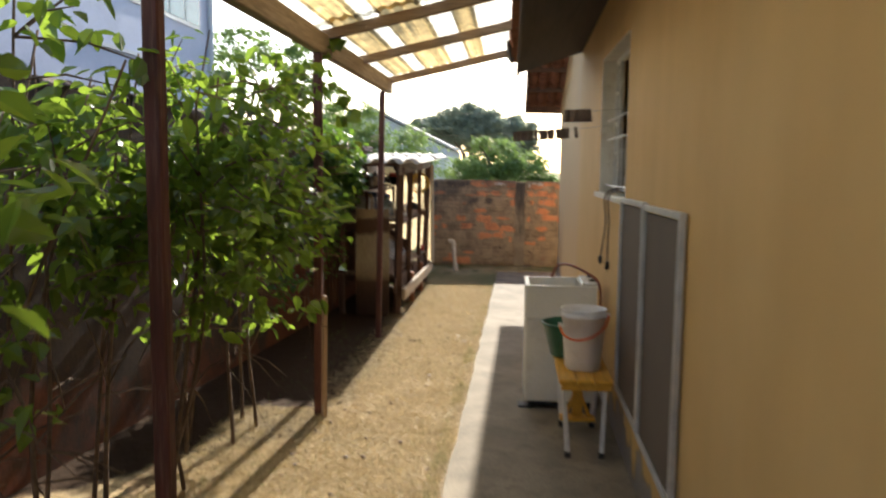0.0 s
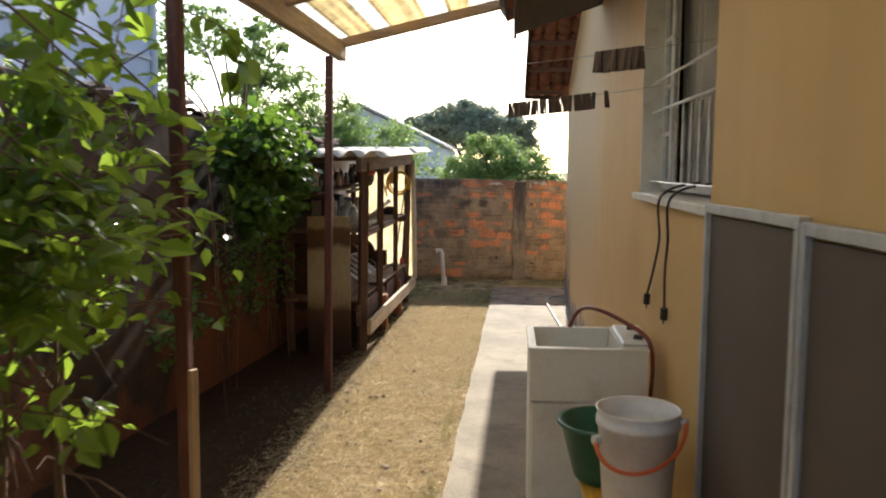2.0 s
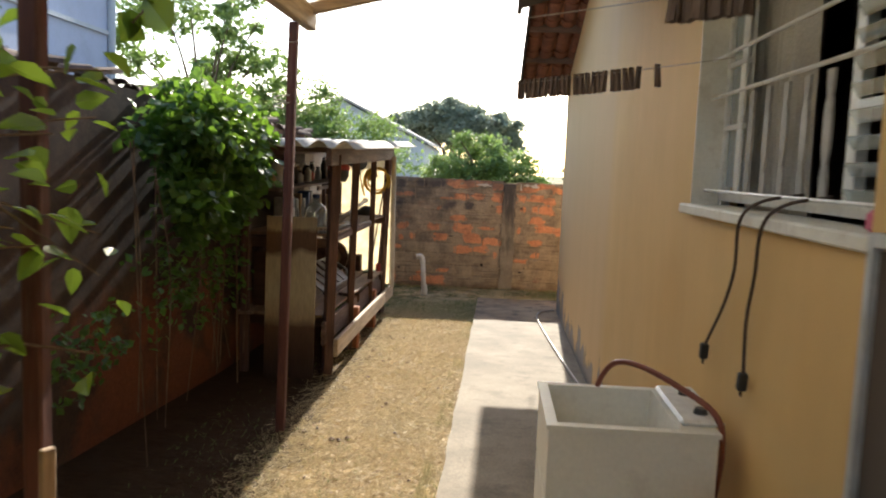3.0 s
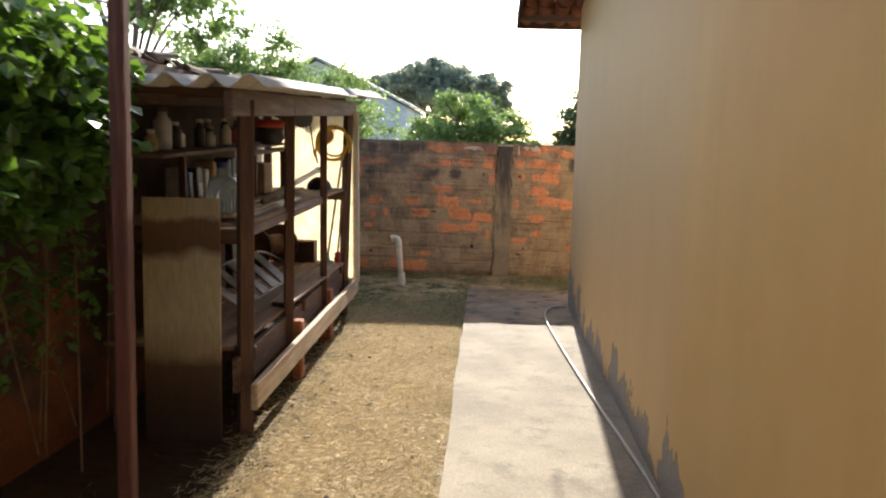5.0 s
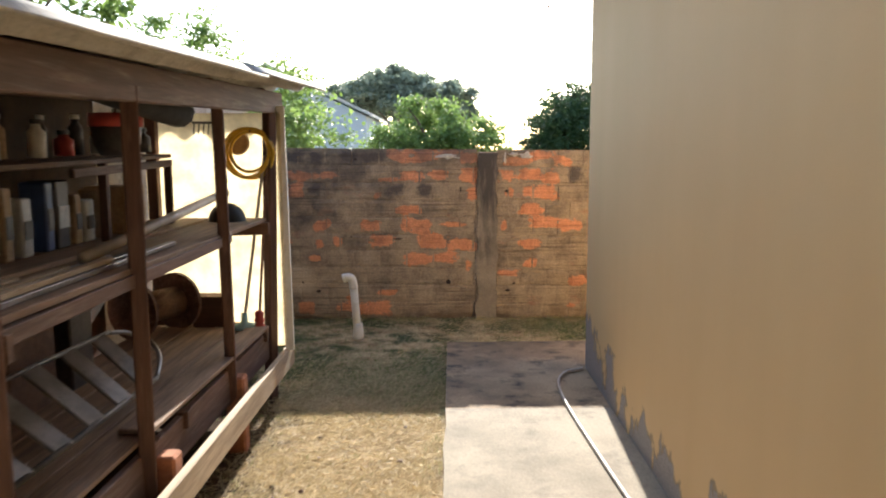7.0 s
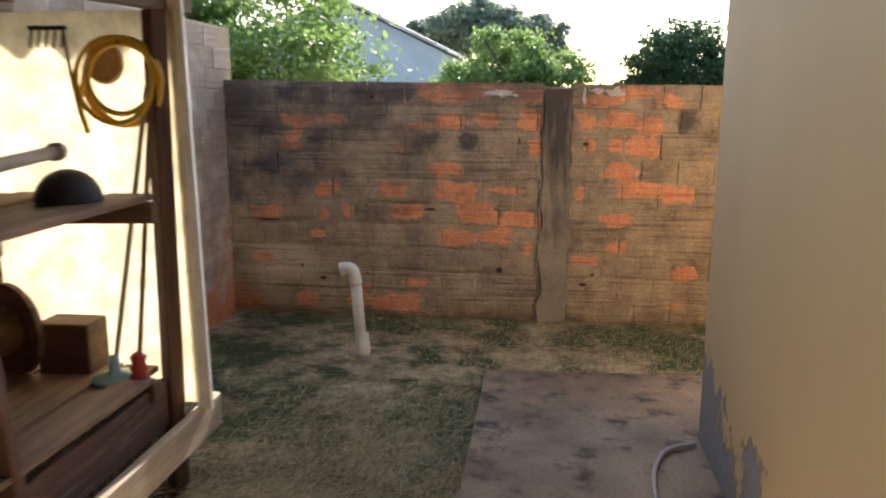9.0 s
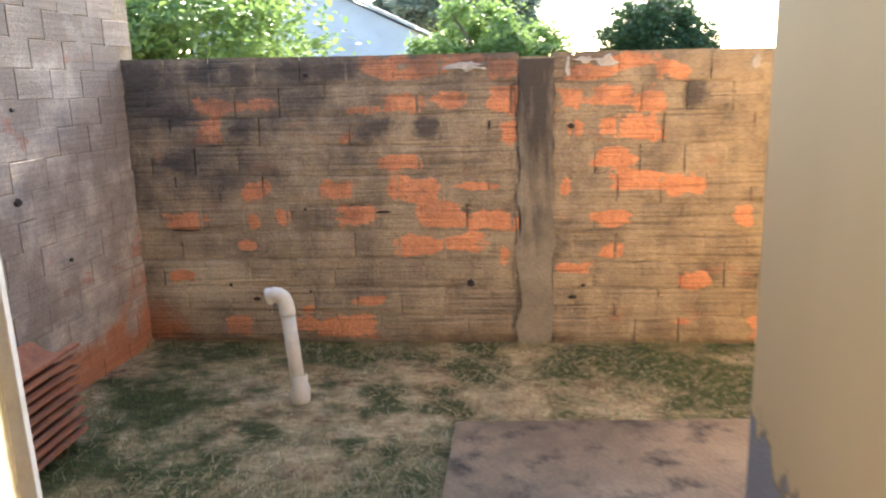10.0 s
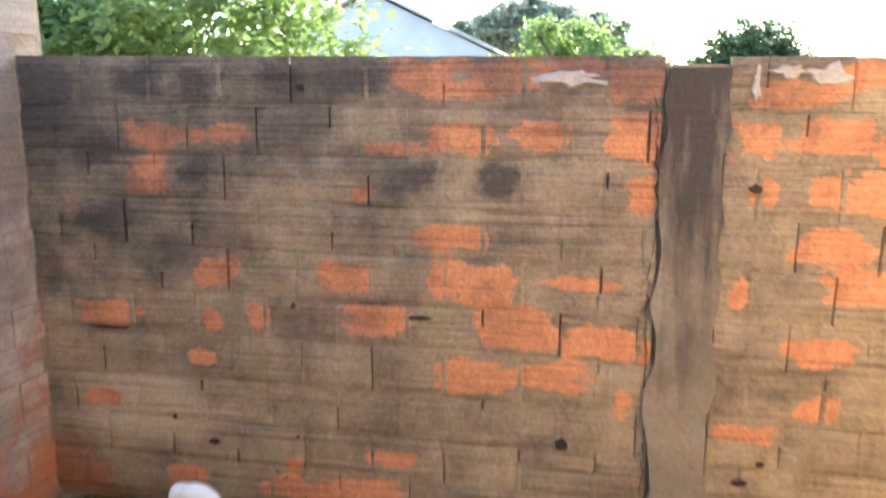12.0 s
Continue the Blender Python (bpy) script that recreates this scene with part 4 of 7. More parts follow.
# ---- concrete path and rear slab ----
def path_left(y):
    return -0.300 + 0.0118 * y


def paving():
    rng = random.Random(8)
    for k, (ya, yb) in enumerate(((-6, 11.14),)):
        bm = bmesh.new()
        n = 60
        left = [(path_left(ya + (yb - ya) * i / n) + rng.uniform(-0.008, 0.008), ya + (yb - ya) * i / n) for i in range(n + 1)]
        right = [(wall_x(y) - 0.002, y) for y in (ya, yb)]
        pts = [(x, y, fall(y) + 0.035) for x, y in [right[0], right[1]] + left[::-1]]
        slab(bm, pts, 0.12)
        part("path", bm, CONCRETE, label="sun-bleached concrete path along the house", kind="structure")
    bm = bmesh.new()
    pts = [(-0.168, 11.15), (wall_x(11.15) - 0.002, 11.15), (wall_x(HOUSE_END) - 0.002, HOUSE_END), (wall_x(HOUSE_END) - 0.002, HOUSE_END + 0.003), (3.2, HOUSE_END + 0.003), (3.2, 12.82), (1.4, 12.84), (0.6, 12.80), (-0.15, 12.77)]
    slab(bm, [(x, y, fall(y) + 0.03) for x, y in pts], 0.12)
    part("rear_slab", bm, SLAB, label="stained brown concrete slab behind the house", kind="structure")


ground_sheet()
house()
under_tiles()
boundary()
paving()


# ---- pergola ----
def pergola():
    t = thing("pergola", -1.15, 4.9, fall(4.9), "lean-to pergola of old timber roofed with corrugated fibreglass sheets", "pergola")
    bm = bmesh.new()
    bar(bm, (-1.15, -1.0, 2.22), (-1.15, 7.62, 2.275), 0.06, 0.13, 0.006)
    part("beam", bm, PALE_WOOD, t, "pale weathered timber beam")
    posts = ((-1.15, 2.54, -1.15, 0.058), (-1.16, 4.78, -1.155, 0.052), (-1.20, 7.27, -1.165, 0.05))
    for xb, y, xt, w in posts:
        bm = bmesh.new()
        bar(bm, (xb, y, fall(y) - 0.03), (xt, y, 2.2), w, w, 0.006)
        part("post", bm, RED_POST, t, "post with faded red-brown paint", at=None)
    bm = bmesh.new()
    bar(bm, (-1.115, 4.73, fall(4.8) - 0.02), (-1.11, 4.74, 0.70), 0.022, 0.036, 0.003)
    part("splice_board", bm, PALE_POST, t, "pale raw board nailed to the foot of a post")
    for k, y in enumerate((-0.9, 0.3, 1.45, 2.6, 3.75, 4.95, 6.12, 7.55)):
        bm = bmesh.new()
        bar(bm, (-1.23, y, 2.305), (0.09, y - 0.03, 2.60), 0.05, 0.065, 0.004)
        part("rafter", bm, PALE_CROSS, t, "weathered brown rafter")
    rng = random.Random(3)

    def roof(x, y):
        return 2.375 + 0.223 * (x + 1.15)
    bands = [(-1.30, -1.10, 0), (-1.10, -0.93, 1), (-0.93, -0.80, 0), (-0.80, -0.56, 1), (-0.56, -0.38, 0), (-0.38, -0.25, 1), (-0.25, 0.10, 0)]
    for i, (x0, x1, yellow) in enumerate(bands):
        for j, (y0, y1) in enumerate(((-1.0, 1.9), (1.8, 4.9), (4.8, 7.72))):
            bm = bmesh.new()
            waves(bm, x0 - 0.012, x1 + 0.012, y0, y1, lambda x, y: roof(x, y) + 0.005 * (yellow - 0.5) * 2 + 0.004 * j, pitch=0.076, amp=0.007, thick=0.002, steps=6, rows=2, ragged=0.02, rng=rng)
            part("roof_sheet", bm, YELLOW_SHEET if yellow else CLEAR_SHEET, t, "yellowed corrugated fibreglass strip" if yellow else "milky corrugated fibreglass strip", smooth=True)
    for k, (x, y, w) in enumerate(((0.045, 7.62, 0.07), (0.05, 6.6, 0.05))):
        bm = bmesh.new()
        slab(bm, [(x - w, y - 0.5, 2.63), (x + 0.02, y - 0.5, 2.66), (x + 0.03, y + 0.06, 2.62), (x - w * 0.3, y + 0.10, 2.50), (x - w, y, 2.56)], 0.006)
        part("flashing", bm, TILE if k else DARK_METAL, t, "bent dark metal flashing")
    bm = bmesh.new()
    tube(bm, [(-1.22 + 0.05 * math.cos(a * 0.6), 7.27 + 0.05 * math.sin(a * 0.6), 1.72 + 0.004 * a) for a in range(22)], 0.004, 5)
    part("wire_tie", bm, GREY_HOSE, t, "twisted wire round the post")


# ---- shed with shelves ----
SX = -1.17


def shed():
    t = thing("storage_shed", -1.5, 9.9, fall(9.9), "open storage shed of dark timber under a corrugated fibre-cement roof", "shed")
    for yb, yt, w in ((8.62, 8.54, 0.07), (9.51, 9.40, 0.055), (10.62, 10.38, 0.05), (11.45, 11.42, 0.06)):
        bm = bmesh.new()
        bar(bm, (SX - 0.045, yb, fall(yb) - 0.03), (SX, yt, 1.5), w, w, 0.005)
        part("post", bm, DARK_WOOD, t, "dark stained post")
    for y in (8.6, 11.4):
        bm = bmesh.new()
        bar(bm, (-1.84, y, fall(y) - 0.03), (-1.84, y, 1.5), 0.06, 0.06, 0.005)
        part("post", bm, DARK_WOOD, t, "dark stained post")
    bm = bmesh.new()
    bar(bm, (SX + 0.01, 8.25, 1.475), (SX + 0.01, 11.66, 1.565), 0.04, 0.12, 0.005)
    part("fascia", bm, DARK_LONG, t, "brown weathered fascia board")
    bm = bmesh.new()
    bar(bm, (-1.84, 8.2, 1.49), (-1.84, 11.66, 1.59), 0.05, 0.07, 0.004)
    part("rear_beam", bm, DARK_LONG, t, "dark rear beam")
    for y in (8.35, 9.4, 10.4, 11.4):
        bm = bmesh.new()
        bar(bm, (-1.95, y, 1.515 + 0.031 * (y - 8)), (-1.19, y, 1.515 + 0.031 * (y - 8)), 0.04, 0.035, 0.003)
        part("purlin", bm, DARK_CROSS, t, "dark purlin")
    rng = random.Random(5)
    for j, (y0, y1) in enumerate(((8.12, 10.35), (10.25, 12.05))):
        bm = bmesh.new()
        waves(bm, -1.985, -0.93, y0, y1, lambda x, y: 1.562 + 0.032 * (y - 8.1) + 0.008 * j, pitch=0.172, amp=0.026, thick=0.008, steps=10, rows=4, ragged=0.004, rng=rng)
        part("roof_sheet", bm, FIBRE, t, "grey weathered corrugated fibre-cement sheet", smooth=True)
    bm = bmesh.new()
    bar(bm, (SX + 0.05, 8.45, 0.10), (SX + 0.05, 11.62, 0.04), 0.035, 0.13, 0.006)
    part("front_rail", bm, PALE_WOOD, t, "pale sunlit front rail")
    bm = bmesh.new()
    bar(bm, (-1.225, 8.5, 0.185), (-1.225, 11.45, 0.145), 0.03, 0.17, 0.004)
    part("deck_edge", bm, DARK_LONG, t, "dark edge board of the deck")
    for k, x in enumerate((-1.83, -1.70, -1.57, -1.44, -1.31)):
        bm = bmesh.new()
        z = 0.275 + 0.004 * (k % 2)
        bar(bm, (x, 8.55, z + 0.03), (x, 11.43, z - 0.012), 0.124, 0.022, 0.003)
        part("deck_plank", bm, PLANK, t, "worn brown deck plank")
    for y in (8.75, 9.9, 11.3):
        bm = bmesh.new()
        bar(bm, (-1.88, y, 0.23), (-1.19, y, 0.23), 0.05, 0.07, 0.003)
        part("joist", bm, DARK_CROSS, t, "dark joist")
    for y, x in ((9.62, -1.19), (10.6, -1.19)):
        bm = bmesh.new()
        bar(bm, (x, y, fall(y) - 0.02), (x, y, 0.2), 0.09, 0.09, 0.01)
        part("block", bm, TILE, t, "brick block under the deck")
    # middle shelf
    for y in (8.64, 11.33):
        bm = bmesh.new()
        bar(bm, (-1.88, y, 0.83), (SX, y, 0.845), 0.035, 0.07, 0.003)
        part("cross_bar", bm, DARK_CROSS, t, "dark cross bar")
    for k, x in enumerate((-1.78, -1.60, -1.42, -1.27)):
        bm = bmesh.new()
        bar(bm, (x, 8.6, 0.90 + 0.006 * (k % 2)), (x, 11.38, 0.885 + 0.006 * (k % 2)), 0.15, 0.022, 0.003)
        part("shelf_plank", bm, PLANK, t, "worn brown shelf plank")
    bm = bmesh.new()
    bar(bm, (SX - 0.03, 8.55, 0.865), (SX - 0.03, 10.6, 0.875), 0.03, 0.045, 0.003)
    part("shelf_edge", bm, DARK_LONG, t, "dark shelf edge")
    # upper shelf unit
    for x in (-1.80, -1.66):
        bm = bmesh.new()
        bar(bm, (x, 8.62, 1.225), (x, 11.0, 1.262), 0.13, 0.02, 0.003)
        part("upper_shelf_plank", bm, DARK_LONG, t, "dark upper shelf plank")
    for y in (8.9, 10.2, 10.98):
        bm = bmesh.new()
        bar(bm, (-1.61, y, 0.91), (-1.61, y, 1.24), 0.035, 0.035, 0.003)
        part("shelf_leg", bm, DARK_WOOD, t, "dark shelf leg")
    bm = bmesh.new()
    bar(bm, (-1.60, 9.9, 1.205), (-1.60, 11.0, 1.225), 0.02, 0.035, 0.003)
    part("shelf_lip", bm, DARK_LONG, t, "dark shelf lip")
    bm = bmesh.new()
    for ya, yb, x0, x1 in ((11.45, 11.456, -1.9, -1.115),):
        box(bm, x0, x1, ya, yb, (0.13, 0.13), (1.50, 1.50))
    part("end_sheet", bm, CREAM_SHEET, t, "sunlit cream plastic sheet closing the shed's end")
    bm = bmesh.new()
    bar(bm, (-1.098, 11.47, 0.10), (-1.118, 11.47, 1.54), 0.05, 0.022, 0.002, up=(0, 1, 0))
    part("edge_strip", bm, WHITE_PAINT, t, "white painted edge strip")


def shed_contents():
    # leaning cream board at the near end
    bm = bmesh.new()
    bar(bm, (-1.47, 8.47, fall(8.5)), (-1.47, 8.50, 1.04), 0.37, 0.02, 0.003, up=(0, 1, 0))
    solo("leaning_board", bm, BOARD, "stained cream board with a brown tide mark leaning on the shed", "board", (-1.47, 8.47, fall(8.5)))
    # yellow hose coil on the end sheet
    c = thing("hose_coil", -1.27, 11.38, 1.27, "coiled yellow garden hose hung inside the shed", "hose")
    pts = []
    for k in range(4 * 28):
        a = math.tau * k / 28
        r = 0.125 + 0.018 * math.sin(a * 0.37 + 1)
        pts.append((-1.285 + r * math.cos(a) + 0.015 * math.sin(a * 0.25), 11.39 + 0.028 * math.sin(k * 0.11), 1.27 + r * 1.05 * math.sin(a) - 0.01 * math.cos(a * 0.25)))
    bm = bmesh.new()
    tube(bm, pts, 0.0095, 6)
    part("coil", bm, YELLOW_HOSE, c, smooth=True)
    bm = bmesh.new()
    tube(bm, curve_points([(-1.40, 11.4, 1.33), (-1.44, 11.4, 1.2), (-1.42, 11.4, 1.1)], 5), 0.0095, 6)
    part("loose_end", bm, YELLOW_HOSE, c, smooth=True)
    bm = bmesh.new()
    tube(bm, [(-1.27, 11.44, 1.395), (-1.27, 11.36, 1.395)], 0.006, 6)
    part("nail", bm, RUST, c)
    # straw hat like disc behind the coil
    bm = bmesh.new()
    tube(bm, [(-1.36, 11.432, 1.33), (-1.36, 11.42, 1.33)], [0.07, 0.062], 20)
    solo("round_lid", bm, TAN, "round tan lid hung behind the hose coil", "lid", (-1.36, 11.43, 1.33))
    # brooms leaning
    for name, x, xt, mat, lab in (("mop", -1.31, -1.20, MINT, "mint-green squeegee mop leaning in the shed"), ("broom", -1.225, -1.185, RED_PLASTIC, "red broom with a thin handle leaning in the shed")):
        m = thing(name, x, 11.28, 0.27, lab, name)
        bm = bmesh.new()
        tube(bm, [(x, 11.25, 0.33), (xt, 11.4, 1.26)], 0.009, 6)
        part("handle", bm, GREY_HOSE if name == "mop" else RUST, m, "thin grey handle" if name == "mop" else "thin brown handle")
        bm = bmesh.new()
        if name == "mop":
            spin(bm, [(0, 0.285), (0.075, 0.285), (0.075, 0.30), (0.02, 0.315), (0.016, 0.37), (0, 0.37)], x, 11.25, 20)
        else:
            spin(bm, [(0, 0.27), (0.03, 0.27), (0.034, 0.30), (0.022, 0.31), (0.03, 0.33), (0.022, 0.345), (0.027, 0.37), (0.012, 0.385), (0, 0.385)], x, 11.25, 16)
        part("head", bm, mat, m, smooth=True)
    # wooden cable drum
    d = thing("cable_drum", -1.74, 11.2, 0.27, "old wooden cable drum lying on its rims on the deck", "cable drum")
    for y, xo in ((11.0, -0.11), (11.28, 0.03)):
        bm = bmesh.new()
        tube(bm, [(-1.74 + xo, y, 0.435), (-1.74 + xo + 0.008, y + 0.022, 0.435)], 0.163, 28)
        part("flange", bm, DARK_LONG, d)
    bm = bmesh.new()
    tube(bm, [(-1.83, 11.03, 0.435), (-1.70, 11.30, 0.435)], 0.085, 18)
    part("core", bm, PLANK, d, smooth=True)
    bm = bmesh.new()
    box(bm, -1.62, -1.43, 11.30, 11.43, 0.27, 0.455, 0.004)
    solo("crate", bm, DARK_CROSS, "low dark wooden crate on the deck", "crate", (-1.52, 11.36, 0.27))
    # folded ladder on the deck
    l = thing("step_ladder", -1.45, 9.5, 0.29, "folded steel step ladder with flat treads lying against the shelf", "ladder")
    lo0, lo1 = Vector((-1.27, 8.72, 0.45)), Vector((-1.30, 9.86, 0.41))
    hi0, hi1 = Vector((-1.54, 8.76, 0.61)), Vector((-1.52, 9.95, 0.57))
    for a, b in ((lo0, lo1), (hi0, hi1)):
        bm = bmesh.new()
        tube(bm, [a, b], 0.010, 8)
        part("rail", bm, DARK_METAL, l, "dark steel rail", smooth=True)
    bm = bmesh.new()
    tube(bm, curve_points([lo1, lo1 + Vector((-0.03, 0.12, 0.05)), lo1.lerp(hi1, 0.5) + Vector((0, 0.2, 0)), hi1 + Vector((0.03, 0.12, -0.03)), hi1], 6), 0.010, 8)
    part("hoop", bm, STEEL, l, smooth=True)
    for k in range(5):
        f = 0.10 + k * 0.205
        bm = bmesh.new()
        bar(bm, lo0.lerp(lo1, f), hi0.lerp(hi1, f), 0.085, 0.012, 0.003)
        part("tread", bm, TREAD, l)
    # dark boards and boxes at the back of the deck
    for k, (y, w, h) in enumerate(((8.85, 0.3, 0.45), (9.2, 0.28, 0.5), (9.62, 0.34, 0.42), (10.05, 0.2, 0.36))):
        bm = bmesh.new()
        box(bm, -1.86, -1.74 + 0.02 * (k % 2), y, y + w, 0.285, 0.285 + h, 0.006)
        solo("dark_box", bm, DARK_METAL if k % 2 else DARK_CROSS, "dark dusty storage box at the back of the deck", "box", (-1.8, y + w / 2, 0.285), "boxes on the deck")
    # planks and rods lying on the middle shelf
    for k in range(6):
        bm = bmesh.new()
        z = 0.925 + 0.02 * (k // 3)
        bar(bm, (-1.25 - 0.035 * (k % 3), 8.62, z), (-1.26 - 0.045 * (k % 3), 10.0 - 0.2 * k, z), 0.028, 0.016, 0.002)
        solo("batten", bm, STEEL if k < 3 else PALE_WOOD, "thin grey batten lying on the middle shelf", "batten", (-1.3, 9.3, z - 0.008), "battens on the shelf")
    bm = bmesh.new()
    tube(bm, [(-1.30, 9.3, 0.96), (-1.36, 11.1, 1.06)], 0.02, 10)
    tube(bm, [(-1.36, 11.1, 1.06), (-1.365, 11.14, 1.06)], 0.028, 10)
    solo("pipe_clamp", bm, GREY_HOSE, "long grey pipe resting slantwise on the shelf", "pipe", (-1.33, 10.2, 0.93), smooth=True)
    bm = bmesh.new()
    prof = [(0.10 * math.cos(a), 0.905 + 0.10 * math.sin(a)) for a in [k * math.pi / 16 for k in range(9)]]
    spin(bm, prof, -1.36, 11.16, 24)
    solo("bowl", bm, BLACK, "black bowl turned over on the middle shelf", "bowl", (-1.36, 11.16, 0.905), smooth=True)
    # packets and bottles on the middle shelf, against the wall
    rng = random.Random(12)
    y = 9.02
    for k in range(11):
        w = rng.uniform(0.055, 0.10)
        h = rng.uniform(0.17, 0.27)
        bm = bmesh.new()
        box(bm, -1.76 + rng.uniform(-0.02, 0.02), -1.66, y, y + w, 0.915, 0.915 + h, 0.006)
        m, lab = ((CARTON, "pale printed packet standing on the middle shelf"), (BLUE, "blue packet standing on the middle shelf"), (TAN, "tan carton standing on the middle shelf"), (DARK_METAL, "dark tin standing on the middle shelf"))[(0, 1, 3, 0, 2, 0, 1, 3, 2, 0, 2)[k]]
        ob = thing("packet", -1.71, y + w / 2, 0.915, lab, "packet", "packets on the shelf")
        part("body", bm, m, ob)
        bm = bmesh.new()
        box(bm, -1.658, -1.655, y + 0.008, y + w - 0.008, 0.915 + h * 0.3, 0.915 + h * 0.62)
        part("print_bar", bm, DARK_METAL if m is not DARK_METAL else CARTON, ob, "plain printed band")
        y += w + rng.uniform(0.02, 0.075)
        if k == 5:
            y += 0.08
    bm = bmesh.new()
    box(bm, -1.80, -1.60, 10.42, 10.62, 0.915, 1.13, 0.005)
    solo("carton", bm, TAN, "tan carton on the middle shelf", "carton", (-1.7, 10.52, 0.915))
    # demijohn at the near end
    g = thing("demijohn", -1.36, 8.78, 0.915, "clear plastic demijohn on the middle shelf", "bottle")
    bm = bmesh.new()
    spin(bm, [(0, 0.915), (0.075, 0.92), (0.085, 0.95), (0.085, 1.06), (0.07, 1.11), (0.025, 1.14), (0.022, 1.17), (0, 1.17)], -1.36, 8.78, 24)
    part("body", bm, GLASS, g, smooth=True)
    bm = bmesh.new()
    spin(bm, [(0, 1.17), (0.027, 1.17), (0.027, 1.195), (0, 1.195)], -1.36, 8.78, 16)
    part("cap", bm, BLUE, g)
    # upper shelf: jars, bottles, clutter
    y = 8.66
    for k in range(14):
        r = rng.uniform(0.022, 0.045)
        h = rng.uniform(0.08, 0.19)
        x = -1.69 + rng.uniform(-0.06, 0.05)
        z = 1.25 + 0.0155 * (y - 8.62)
        m, lab = ((TAN, "tan jar on the upper shelf"), (CARTON, "pale bottle on the upper shelf"), (DARK_METAL, "dark tin on the upper shelf"), (WHITE_PAINT, "white bottle on the upper shelf"), (RED_PLASTIC, "red plastic bottle on the upper shelf"))[(0, 1, 2, 3, 2, 1, 0, 3, 2, 4, 2, 1, 2, 2)[k]]
        j = thing("jar", x, y, z - 0.002, lab, "jar", "jars on the upper shelf")
        bm = bmesh.new()
        spin(bm, [(0, z - 0.002), (r, z), (r, z + h * 0.75), (r * 0.55, z + h * 0.88), (r * 0.5, z + h), (0, z + h)], x, y, 14)
        part("body", bm, m, j, smooth=True)
        bm = bmesh.new()
        spin(bm, [(0, z + h), (r * 0.6, z + h), (r * 0.6, z + h + 0.018), (0, z + h + 0.018)], x, y, 12)
        part("cap", bm, DARK_METAL if k % 2 else WHITE_PAINT, j)
        y += 0.16
    # dark helmet shaped pot with red inside near the post
    p = thing("pot", -1.40, 9.85, 1.30, "black metal pot with a red rim hanging under the roof", "pot")
    bm = bmesh.new()
    spin(bm, [(0, 1.27), (0.06, 1.275), (0.085, 1.32), (0.09, 1.38), (0.085, 1.385), (0.08, 1.33), (0, 1.29)], -1.40, 9.85, 22)
    part("body", bm, DARK_METAL, p, smooth=True)
    bm = bmesh.new()
    spin(bm, [(0.09, 1.38), (0.097, 1.385), (0.095, 1.43), (0.085, 1.43), (0.083, 1.385)], -1.40, 9.85, 22)
    part("rim", bm, RED_PLASTIC, p, "red rim", smooth=True)
    bm = bmesh.new()
    tube(bm, [(-1.40, 9.85, 1.43), (-1.40, 9.85, 1.56)], 0.004, 6)
    part("hook", bm, RUST, p)
    # rolled dark tarpaulin under the roof edge
    bm = bmesh.new()
    tube(bm, curve_points([(-1.22, 8.70, 1.50), (-1.24, 9.15, 1.52), (-1.25, 9.7, 1.48), (-1.26, 10.25, 1.44)], 5), [0.02] + [0.065] * 14 + [0.02], 10)
    solo("rolled_tarp", bm, CLOTH, "rolled black tarpaulin tucked under the shed's roof edge", "tarpaulin", (-1.24, 9.4, 1.43), smooth=True)
    # rake head hanging on the end sheet
    r = thing("rake", -1.50, 11.38, 1.30, "small rusty rake hung on the cream sheet", "rake")
    bm = bmesh.new()
    for k in range(5):
        bar(bm, (-1.60 + 0.028 * k, 11.42, 1.44), (-1.60 + 0.028 * k, 11.40, 1.38), 0.006, 0.006)
    part("tines", bm, DARK_METAL, r)
    bm = bmesh.new()
    bar(bm, (-1.61, 11.42, 1.445), (-1.48, 11.42, 1.445), 0.014, 0.014)
    part("head_bar", bm, DARK_METAL, r)
    bm = bmesh.new()
    tube(bm, curve_points([(-1.49, 11.42, 1.44), (-1.47, 11.41, 1.30), (-1.45, 11.41, 1.16)], 4), 0.006, 6)
    part("handle", bm, RUST, r)


